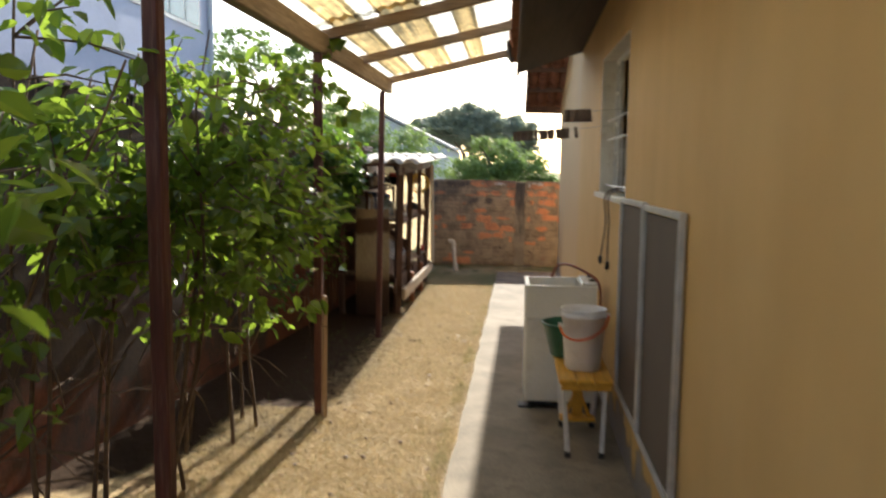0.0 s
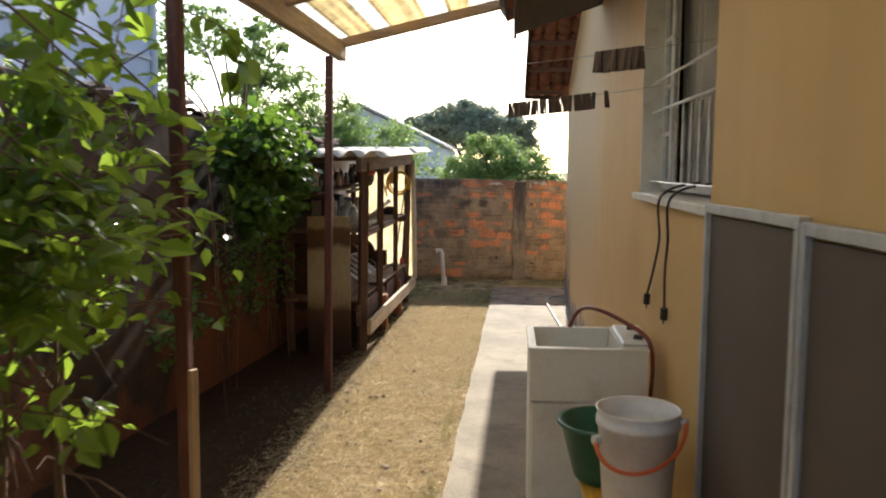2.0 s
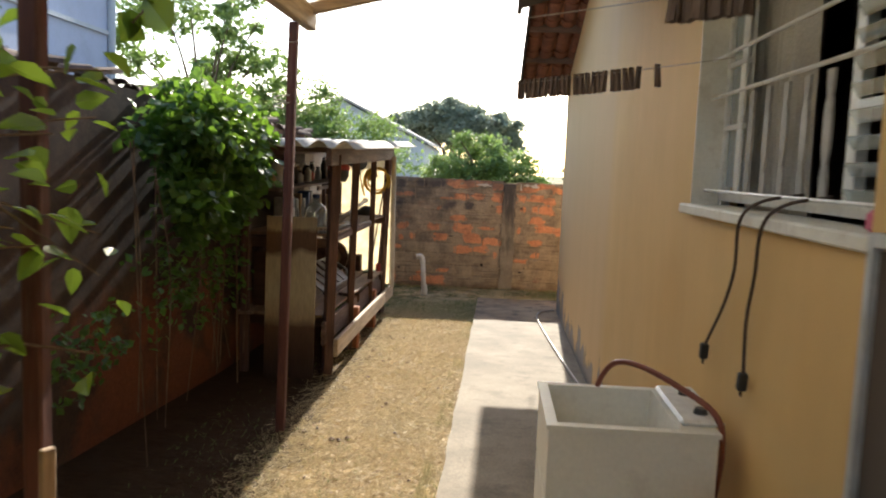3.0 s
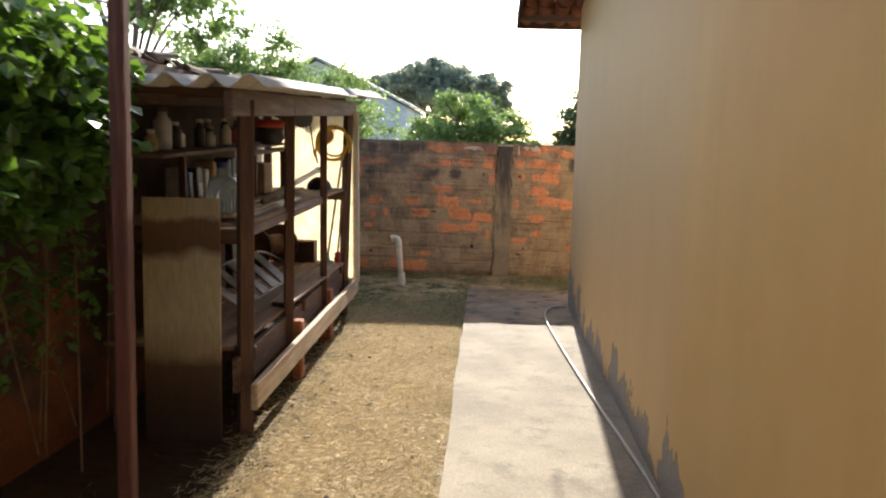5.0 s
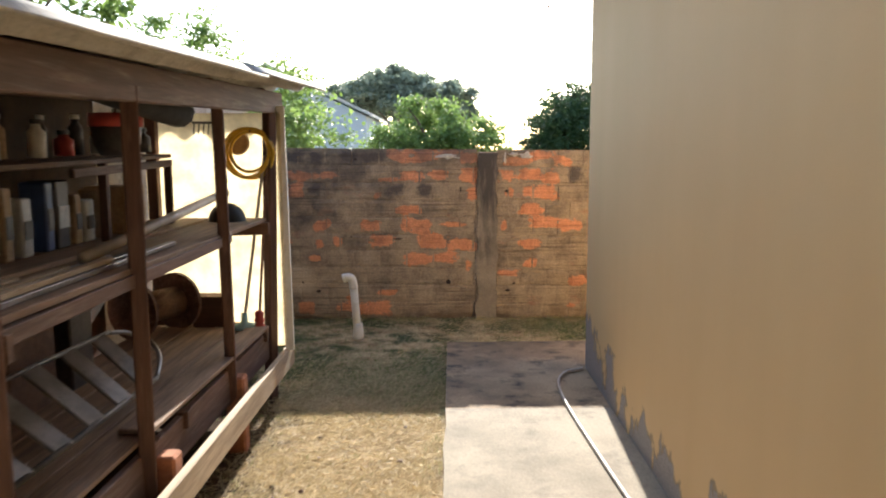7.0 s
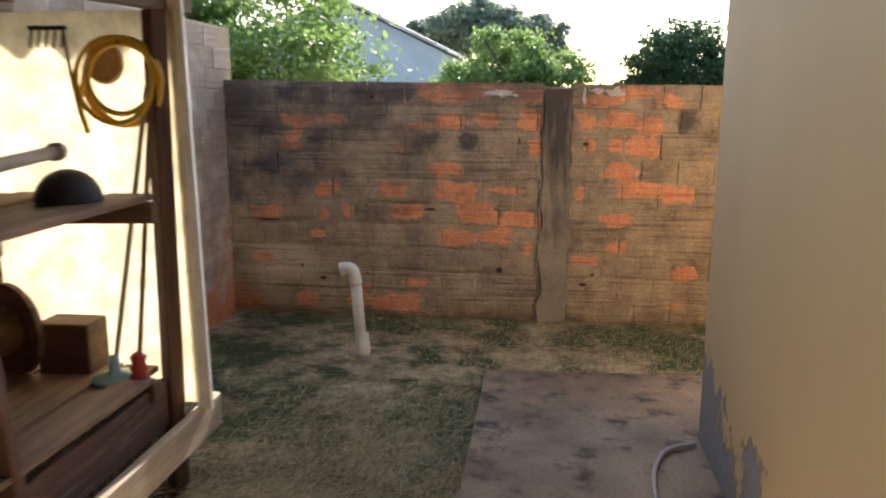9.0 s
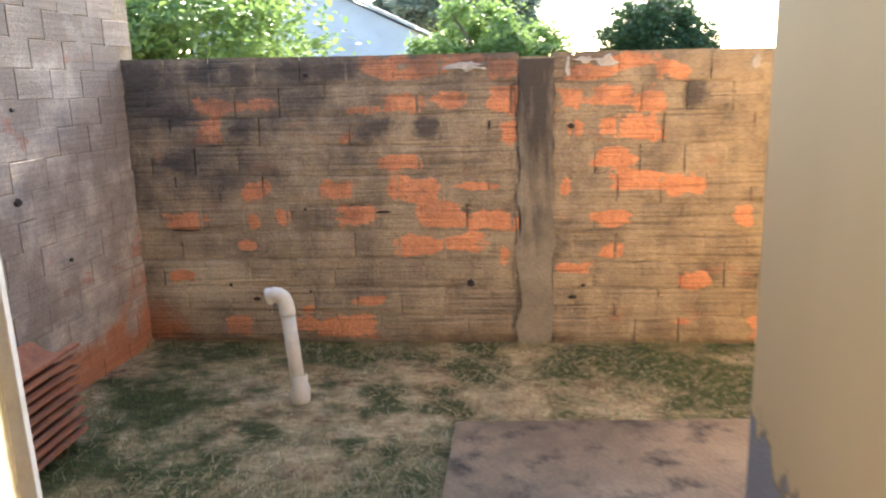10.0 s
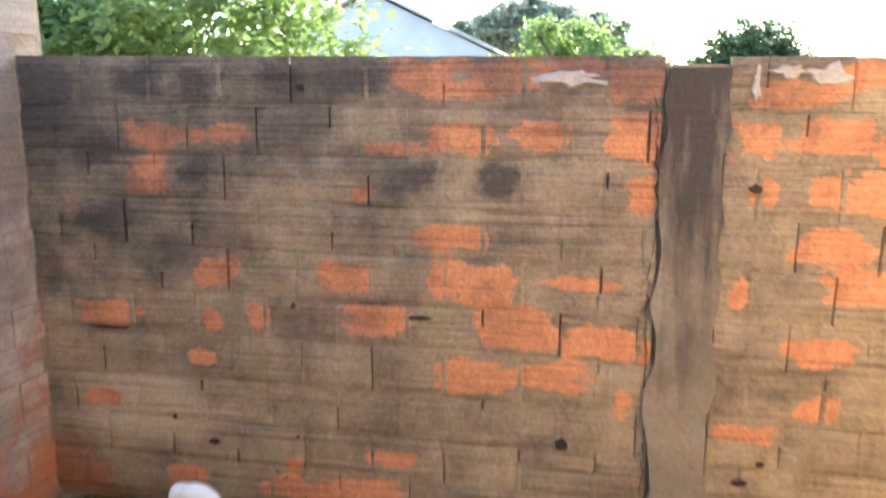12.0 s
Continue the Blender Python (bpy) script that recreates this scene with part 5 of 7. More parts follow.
# ---- window ----
def window():
    y0, y1, z0, z1 = WIN
    x = wall_x((y0 + y1) / 2)
    t = thing("window_1", x + 0.08, (y0 + y1) / 2, z0, "white steel window with grille, open louvred leaf and curtain", "window")
    t["kind"] = "structure"
    bm = bmesh.new()
    e = 0.006
    box(bm, x + 0.004, x + 0.14, y0, y0 + e, z0, z1)
    box(bm, x + 0.004, x + 0.14, y1 - e, y1, z0, z1)
    box(bm, x + 0.004, x + 0.14, y0 + e, y1 - e, z1 - e, z1)
    part("reveal", bm, WHITE_PAINT, t, "white painted reveal")
    bm = bmesh.new()
    bar(bm, (x + 0.055, y0 - 0.03, z0 - 0.012), (x + 0.055, y1 + 0.03, z0 - 0.012), 0.17, 0.034, 0.005)
    part("window_sill", bm, WHITE_PAINT, t, "chipped white sill")
    fx = x + 0.115
    bm = bmesh.new()
    for a, b in (((fx, y0 + 0.02, z0), (fx, y0 + 0.02, z1)), ((fx, y1 - 0.02, z0), (fx, y1 - 0.02, z1)), ((fx, y0, z1 - 0.02), (fx, y1, z1 - 0.02)), ((fx, y0, z0 + 0.035), (fx, y1, z0 + 0.035))):
        bar(bm, a, b, 0.035, 0.03, 0.003)
    part("window_frame", bm, WHITE_METAL, t)
    for yy in (y0 + 0.37, y1 - 0.18):
        bm = bmesh.new()
        bar(bm, (fx, yy, z0 + 0.02), (fx, yy, z1 - 0.02), 0.03, 0.05, 0.003)
        part("mullion", bm, WHITE_METAL, t)
    # grille: two level bars in front, turned balusters behind
    for z in (z0 + 0.055, z0 + 0.377, z0 + 0.51):
        bm = bmesh.new()
        tube(bm, [(x + 0.05, y0 + 0.01, z), (x + 0.05, y1 - 0.01, z)], 0.006, 6)
        part("grille_bar", bm, WHITE_METAL, t, "white grille bar")
    for k in range(5):
        yy = y0 + 0.50 + 0.145 * k
        bm = bmesh.new()
        w = [(0.021, 0.055), (0.021, 0.11), (0.011, 0.14), (0.022, 0.18), (0.023, 0.24), (0.019, 0.29), (0.011, 0.31), (0.020, 0.34), (0.020, 0.375)]
        for (wa, za), (wb, zb) in zip(w, w[1:]):
            v = [bm.verts.new(p) for p in ((x + 0.095, yy - wa, z0 + za), (x + 0.095, yy + wa, z0 + za), (x + 0.095, yy + wb, z0 + zb), (x + 0.095, yy - wb, z0 + zb))]
            q = [bm.verts.new((p.co.x + 0.008, p.co.y, p.co.z)) for p in v]
            bm.faces.new(v)
            bm.faces.new(q[::-1])
            for i in range(4):
                bm.faces.new((v[i], q[i], q[(i + 1) % 4], v[(i + 1) % 4]))
        part("baluster", bm, SHADED_PAINT, t, "flat ornamental grille bar")
    # louvred panes at the near side, narrow panes at the far side
    n = 15
    for k in range(n):
        z = z0 + 0.07 + (z1 - z0 - 0.12) * k / (n - 1)
        bm = bmesh.new()
        bar(bm, (fx - 0.03, y0 + 0.05, z), (fx - 0.03, y0 + 0.34, z), 0.034, 0.004, up=(0.8, 0, 0.6))
        part("louvre", bm, GLASS, t, "ribbed glass louvre")
    for k in range(4):
        za = z0 + 0.07 + 0.215 * k
        bm = bmesh.new()
        box(bm, fx - 0.004, fx + 0.002, y1 - 0.205, y1 - 0.04, za, za + 0.195)
        part("pane", bm, GLASS, t)
        bm = bmesh.new()
        bar(bm, (fx - 0.008, y1 - 0.21, za + 0.205), (fx - 0.008, y1 - 0.035, za + 0.205), 0.02, 0.018, 0.002)
        part("glazing_bar", bm, WHITE_METAL, t)
        bm = bmesh.new()
        bar(bm, (fx - 0.008, y0 + 0.035, za + 0.205), (fx - 0.008, y0 + 0.345, za + 0.205), 0.02, 0.022, 0.002)
        part("glazing_bar", bm, WHITE_METAL, t)
    c = thing("curtain", x + 0.2, y1 - 0.4, z0, "thin off-white curtain hanging inside the window", "curtain")
    bm = bmesh.new()
    prev = None
    for k in range(41):
        yy = y0 + 0.86 + (y1 - y0 - 0.88) * k / 40
        xx = x + 0.20 + 0.018 * math.sin(k * 1.1) + 0.008 * math.sin(k * 2.7)
        pair = (bm.verts.new((xx, yy, z1 + 0.02)), bm.verts.new((xx + 0.01, yy + 0.12 * math.sin(k * 0.08) * (1 - k / 40), z0 - 0.05)))
        if prev:
            bm.faces.new((prev[0], pair[0], pair[1], prev[1]))
        prev = pair
    part("cloth", bm, CURTAIN, c, smooth=True)
    bm = bmesh.new()
    tube(bm, [(x + 0.2, y0 + 0.1, z1 + 0.03), (x + 0.2, y1, z1 + 0.03)], 0.008, 8)
    part("rod", bm, DARK_METAL, c)
    # unseen room shell, coloured dark so the window looks into shade
    bm = bmesh.new()
    box(bm, 3.2, 3.3, 2.5, 8, -0.3, 3)
    box(bm, wall_x(0) + 0.2, 3.2, 2.4, 2.5, -0.3, 3)
    box(bm, wall_x(0) + 0.2, 3.2, 8, 8.1, -0.3, 3)
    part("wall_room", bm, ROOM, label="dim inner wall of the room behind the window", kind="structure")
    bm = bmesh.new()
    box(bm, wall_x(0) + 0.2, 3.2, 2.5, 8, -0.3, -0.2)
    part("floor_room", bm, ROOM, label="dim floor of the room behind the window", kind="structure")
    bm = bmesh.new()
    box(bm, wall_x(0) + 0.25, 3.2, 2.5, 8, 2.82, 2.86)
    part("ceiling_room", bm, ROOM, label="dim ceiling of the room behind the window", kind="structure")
    bm = bmesh.new()
    box(bm, x + 0.0, x + 0.035, y0 + 0.01, y0 + 0.06, z0 + 0.005, z0 + 0.05, 0.01)
    solo("soap_dish", bm, PINK, "small pink plastic box on the window sill", "box", (x, y0 + 0.03, z0 + 0.005))


def screen_panel():
    t = thing("screen_panel", 0.645, 3.58, 0.29, "brown mesh screens in pale aluminium frames fixed to the wall", "screen")
    for ya, yb in ((2.725, 3.55), (3.565, 4.355)):
        def xx(y):
            return wall_x(y) - 0.014
        bm = bmesh.new()
        bar(bm, (xx(ya), ya + 0.01, 0.815), (xx(yb), yb - 0.01, 0.805), 0.006, 1.02)
        part("mesh", bm, SCREEN, t, "dark brown mesh")
        for a, b in (((ya, 0.30), (yb, 0.29)), ((ya, 1.345), (yb, 1.335))):
            bm = bmesh.new()
            bar(bm, (xx(a[0]) - 0.004, a[0], a[1]), (xx(b[0]) - 0.004, b[0], b[1]), 0.024, 0.026, 0.002)
            part("frame_rail", bm, ALU, t)
        for y in (ya + 0.012, yb - 0.012):
            bm = bmesh.new()
            bar(bm, (xx(y) - 0.006, y, 0.30), (xx(y) - 0.006, y, 1.345), 0.024, 0.022, 0.002)
            part("frame_stile", bm, ALU, t)


# ---- washing machine, stool, bucket, basin ----
def washer():
    z0, z1 = fall(5.1) + 0.035, 0.755
    x0, x1, y0, y1 = 0.145, 0.595, 4.975, 5.40
    t = thing("washing_machine", 0.38, 5.12, z0, "old white twin-tub washing machine on the path", "washing machine")
    bm = bmesh.new()
    w = 0.012
    box(bm, x0, x1, y0, y1, z0 + 0.05, z0 + 0.60, 0.012)
    part("body", bm, ENAMEL, t)
    bm = bmesh.new()
    # open upper tub with sloping inner walls
    out = [(x0, y0), (x1, y0), (x1, y1), (x0, y1)]
    inn = [(x0 + 0.025, y0 + 0.025), (x1 - 0.10, y0 + 0.025), (x1 - 0.10, y1 - 0.025), (x0 + 0.025, y1 - 0.025)]
    low = [(x0 + 0.06, y0 + 0.06), (x1 - 0.13, y0 + 0.06), (x1 - 0.13, y1 - 0.06), (x0 + 0.06, y1 - 0.06)]
    rings = [[bm.verts.new((x, y, z)) for x, y in pts] for pts, z in ((out, z0 + 0.60), (out, z1 - 0.01), ([(x + (0.006 if x > 0.4 else -0.006), y + (0.006 if y > 5.1 else -0.006)) for x, y in out], z1 - 0.008), ([(x + (0.006 if x > 0.4 else -0.006), y + (0.006 if y > 5.1 else -0.006)) for x, y in out], z1 + 0.004), (inn, z1 + 0.004), (low, z1 - 0.33))]
    for a, b in zip(rings, rings[1:]):
        for k in range(4):
            bm.faces.new((a[k], a[(k + 1) % 4], b[(k + 1) % 4], b[k]))
    bm.faces.new(rings[-1])
    part("tub", bm, ENAMEL, t, "open tub with a raised rim")
    bm = bmesh.new()
    box(bm, x1 - 0.09, x1 + 0.03, y0 + 0.05, y1 - 0.02, z1 + 0.004, z1 + 0.022, 0.008)
    part("control_box", bm, WHITE_METAL, t, "pale control box with a scuffed top")
    for yy in (y0 + 0.12, y1 - 0.12):
        bm = bmesh.new()
        spin(bm, [(0, z1 + 0.022), (0.02, z1 + 0.022), (0.016, z1 + 0.038), (0, z1 + 0.038)], x1 - 0.02, yy, 16)
        part("knob", bm, DARK_METAL, t)
    bm = bmesh.new()
    box(bm, x0 + 0.03, x1 - 0.02, y0 + 0.02, y1 - 0.02, z0 + 0.02, z0 + 0.055)
    part("base", bm, BLACK, t, "black base")
    for xx in (x0 + 0.03, x1 - 0.04):
        for yy in (y0 + 0.04, y1 - 0.04):
            bm = bmesh.new()
            spin(bm, [(0, z0), (0.022, z0), (0.02, z0 + 0.025), (0, z0 + 0.025)], xx, yy, 12)
            part("foot", bm, BLACK, t)
    bm = bmesh.new()
    box(bm, x0 - 0.035, x0 + 0.03, y0 + 0.02, y0 + 0.10, z0, z0 + 0.02, 0.004)
    part("drain_cap", bm, BLACK, t)
    h = thing("drain_hose", 0.5, 5.2, 0.80, "ribbed brown drain hose looped over the washing machine", "hose")
    bm = bmesh.new()
    pts = curve_points([(0.335, 5.385, 0.69), (0.33, 5.39, 0.765), (0.37, 5.35, 0.845), (0.43, 5.25, 0.865), (0.52, 5.12, 0.84), (0.60, 5.03, 0.79), (0.625, 5.04, 0.68), (0.628, 5.10, 0.5), (0.628, 5.20, 0.1), (0.63, 5.36, z0 + 0.02)], 10)
    tube(bm, pts, [0.0085 + 0.001 * (k % 2) for k in range(len(pts))], 8)
    part("pipe", bm, RUBBER_HOSE, h, smooth=True)


def stool():
    g = fall(4.35) + 0.035
    t = thing("stool", 0.47, 4.35, g, "yellow painted wooden stool with white metal legs and black feet", "stool")
    bm = bmesh.new()
    for k in range(3):
        x = 0.352 + 0.095 * k
        bar(bm, (x, 4.02, 0.395), (x, 4.70, 0.395), 0.092, 0.026, 0.006)
    part("seat", bm, YELLOW_WOOD, t, "yellow slatted seat")
    for y in (4.05, 4.67):
        bm = bmesh.new()
        bar(bm, (0.32, y, 0.365), (0.58, y, 0.365), 0.03, 0.035, 0.003)
        part("apron", bm, YELLOW_WOOD, t)
    for x0, x1 in ((0.335, 0.365), (0.565, 0.545)):
        for y0, y1 in ((4.10, 4.17), (4.62, 4.55)):
            bm = bmesh.new()
            bar(bm, (x1, y0, g + 0.02), (x0, y1, 0.375), 0.022, 0.022, 0.002)
            part("leg", bm, WHITE_METAL, t, "white metal leg")
            bm = bmesh.new()
            bar(bm, (x1, y0, g), (x1, y0, g + 0.035), 0.03, 0.03, 0.004)
            part("foot", bm, BLACK, t, "black rubber foot")
    bm = bmesh.new()
    bar(bm, (0.45, 4.55, g + 0.06), (0.45, 4.53, 0.36), 0.06, 0.02, 0.003, up=(0, 1, 0))
    bar(bm, (0.38, 4.55, g + 0.09), (0.44, 4.54, 0.2), 0.02, 0.02, 0.002)
    bar(bm, (0.52, 4.55, g + 0.09), (0.46, 4.54, 0.2), 0.02, 0.02, 0.002)
    part("brace", bm, YELLOW_WOOD, t, "yellow upright brace")
    bm = bmesh.new()
    bar(bm, (0.35, 4.56, g + 0.075), (0.555, 4.56, g + 0.075), 0.10, 0.02, 0.003)
    part("stretcher", bm, YELLOW_WOOD, t, "yellow stretcher board")


def bucket():
    cx, cy, z = 0.447, 4.28, 0.409
    t = thing("bucket", cx, cy, z, "scuffed white plastic bucket with an orange handle on the stool", "bucket")
    bm = bmesh.new()
    h = 0.335
    spin(bm, [(r * 0.92, q) for r, q in ((0, z), (0.100, z), (0.106, z + 0.012), (0.128, z + h - 0.05), (0.135, z + h - 0.048), (0.135, z + h - 0.03), (0.130, z + h - 0.028), (0.132, z + h - 0.008), (0.137, z + h), (0.129, z + h), (0.122, z + h - 0.05), (0.098, z + 0.012), (0, z + 0.01))], cx, cy, 40)
    part("body", bm, BUCKET, t, smooth=True)
    bm = bmesh.new()
    pts = []
    for k in range(25):
        a = math.pi * k / 24
        pts.append((cx + 0.128 * math.cos(a), cy - 0.040 - 0.098 * math.sin(a), z + h - 0.06 - 0.085 * math.sin(a) - 0.0 * k + 0.035 * math.cos(a)))
    tube(bm, pts, 0.0065, 8)
    part("handle", bm, ORANGE, t, "orange plastic handle", smooth=True)
    for s in (-1, 1):
        bm = bmesh.new()
        tube(bm, [(cx + s * 0.116, cy - 0.03, z + h - 0.06 + s * 0.03), (cx + s * 0.134, cy - 0.04, z + h - 0.06 + s * 0.03)], 0.014, 10)
        part("lug", bm, BUCKET, t)


def basin():
    cx, cy, z = 0.39, 4.575, 0.409
    bm = bmesh.new()
    h = 0.2
    n = 36
    prof = [(0, z), (0.095, z), (0.104, z + 0.01), (0.150, z + h - 0.012), (0.163, z + h - 0.010), (0.163, z + h), (0.146, z + h), (0.099, z + 0.012), (0, z + 0.008)]
    spin(bm, prof, cx, cy, n)
    solo("basin", bm, GREEN, "dark green plastic basin on the stool behind the bucket", "basin", (cx, cy, z), smooth=True)


def loose_planks():
    for k, (x, y0, y1, z) in enumerate(((-1.29, 8.8, 11.1, 0.305), (-1.25, 9.5, 11.25, 0.325))):
        bm = bmesh.new()
        bar(bm, (x, y0, z), (x + 0.02, y1, z - 0.035), 0.12, 0.018, 0.003)
        solo("loose_plank", bm, PLANK, "loose worn brown plank lying on the deck", "plank", (x, (y0 + y1) / 2, z - 0.01), "loose planks on the deck")


def eave_hook():
    bm = bmesh.new()
    tube(bm, curve_points([(0.555, 12.44, 2.36), (0.553, 12.44, 2.26), (0.56, 12.44, 2.20), (0.548, 12.44, 2.17)], 4), 0.006, 6)
    solo("eave_hook", bm, RUST, "small rusty hook hanging from the rear eave", "hook", (0.555, 12.44, 2.36))


def cords():
    for k, (ya, yb, zb, sw) in enumerate(((5.04, 5.40, 0.868, 0.02), (4.86, 5.02, 0.872, -0.07))):
        x = wall_x(5) - 0.018
        t = thing("power_cord", x, yb, 0.9, "brown power cord with a plug hanging from the window sill", "cord", "cords from the window")
        bm = bmesh.new()
        pts = curve_points([(x + 0.12, ya - 0.02, 1.40), (x + 0.02, ya + 0.01, 1.375), (x - 0.022, ya + 0.04, 1.32), (x, ya + (yb - ya) * 0.4 - sw, 1.18), (x, ya + (yb - ya) * 0.62 - sw, 1.06), (x, yb, zb + 0.04)], 8)
        tube(bm, pts, 0.0052, 6)
        part("cable", bm, CORD, t, smooth=True)
        bm = bmesh.new()
        bar(bm, (x, yb, zb + 0.045), (x, yb + 0.008, zb - 0.005), 0.026, 0.022, 0.004)
        for s in (-0.006, 0.006):
            bar(bm, (x, yb + 0.008 + s, zb - 0.003), (x, yb + 0.012 + s, zb - 0.022), 0.003, 0.003)
        part("plug", bm, BLACK, t, "black plug")


def clothes_lines():
    rng = random.Random(2)
    for k, (a, b, spans) in enumerate((((0.665, 4.42, 1.835), (-1.15, 6.6, 1.98), (0.10, 0.175, 16)), ((0.675, 5.30, 1.79), (-1.15, 7.29, 1.80), (0.125, 0.35, 22)))):
        a, b = Vector(a), Vector(b)
        t = thing("clothes_line", *a, "thin wire clothes line from the window to the post", "clothes line", "clothes lines")

        def at(f):
            p = a.lerp(b, f)
            p.z -= 0.03 * 4 * f * (1 - f)
            return p
        bm = bmesh.new()
        tube(bm, [at(i / 24) for i in range(25)], 0.0015, 4)
        part("wire", bm, GREY_HOSE, t)
        f0, f1, n = spans
        for i in range(n):
            f = f0 + (f1 - f0) * (i + rng.uniform(-0.2, 0.2)) / n
            if k == 1 and i == 0:
                f -= 0.016
            p = at(f)
            peg = bmesh.new()
            tilt = rng.uniform(-0.25, 0.25)
            d = Vector((math.sin(tilt) * 0.5, math.sin(tilt), -1)).normalized()
            for s in (-1, 1):
                bar(peg, p - d * 0.012 + Vector((0.004 * s, 0.003 * s, 0)), p + d * 0.062 + Vector((0.006 * s, 0.004 * s, 0)), 0.010, 0.006)
            ob = solo("clothes_peg", peg, PEG, "grey weathered wooden peg clipped on the wire", "clothes peg", tuple(p), "pegs on the line")


def yard_pipe():
    g = fall(13.02)
    t = thing("vent_pipe", -0.86, 13.02, g, "white plastic pipe with an elbow standing in the lawn", "pipe")
    bm = bmesh.new()
    tube(bm, [(-0.858, 13.02, g - 0.03), (-0.893, 13.02, 0.22)], 0.031, 20)
    part("riser", bm, PVC, t, smooth=True)
    bm = bmesh.new()
    pts = curve_points([(-0.891, 13.02, 0.19), (-0.896, 13.02, 0.235), (-0.910, 13.02, 0.268), (-0.94, 13.02, 0.278), (-0.975, 13.02, 0.270)], 6)
    tube(bm, pts, [0.036] * 3 + [0.034] * (len(pts) - 6) + [0.037] * 3, 20)
    part("elbow", bm, PVC, t, smooth=True)
    bm = bmesh.new()
    spin(bm, [(0.0, g + 0.0), (0.040, g), (0.043, g + 0.02), (0.043, g + 0.075), (0.036, g + 0.085), (0.036, g + 0.13), (0.030, g + 0.135)], -0.860, 13.02, 24)
    part("socket", bm, PVC, t, "yellowed socket at the foot", smooth=True)


def tile_stack():
    g = fall(12.4)
    proto = None
    for k in range(9):
        bm = bmesh.new()
        n = 14
        z = g + 0.03 + 0.044 * k
        dx, dy = random.uniform(-0.008, 0.008), random.uniform(-0.01, 0.01)
        rows = []
        for off in (0.0, 0.013):
            for y in (12.22, 12.62):
                rows.append([bm.verts.new((-1.87 + 0.24 * i / n + dx, y + dy, z + off + 0.022 * math.sin(math.tau * i / n * 1.25 + 0.5))) for i in range(n + 1)])
        a, b, c, d = rows
        for i in range(n):
            bm.faces.new((a[i], b[i], b[i + 1], a[i + 1]))
            bm.faces.new((c[i], c[i + 1], d[i + 1], d[i]))
            bm.faces.new((a[i], a[i + 1], c[i + 1], c[i]))
            bm.faces.new((b[i + 1], b[i], d[i], d[i + 1]))
        for i, j in ((0, 0), (n, n)):
            bm.faces.new((a[i], c[i], d[i], b[i]))
        bmesh.ops.recalc_face_normals(bm, faces=bm.faces)
        solo("spare_tile", bm, TILE, "orange clay roof tile in a stack by the wall", "roof tile", (-1.74, 12.42, z - 0.022), "stack of spare roof tiles")


def floor_hose():
    t = thing("garden_hose", 0.6, 9.5, fall(9.5) + 0.035, "thin grey garden hose lying on the path", "hose")
    bm = bmesh.new()
    flat = [(0.745, 11.93), (0.62, 11.85), (0.54, 11.62), (0.52, 11.2), (0.55, 10.4), (0.605, 9.4), (0.66, 8.6), (0.69, 8.05), (0.70, 7.2), (0.69, 6.3), (0.66, 5.6)]
    pts = [Vector((p.x, p.y, fall(p.y) + 0.046)) for p in curve_points([(x, y, 0) for x, y in flat], 8)]
    pts[0].z += 0.0
    tube(bm, pts, 0.010, 8)
    part("tube", bm, GREY_HOSE, t, smooth=True)


pergola()
shed()
shed_contents()
window()
screen_panel()
washer()
stool()
bucket()
basin()
cords()
loose_planks()
eave_hook()
clothes_lines()
yard_pipe()
tile_stack()
floor_hose()


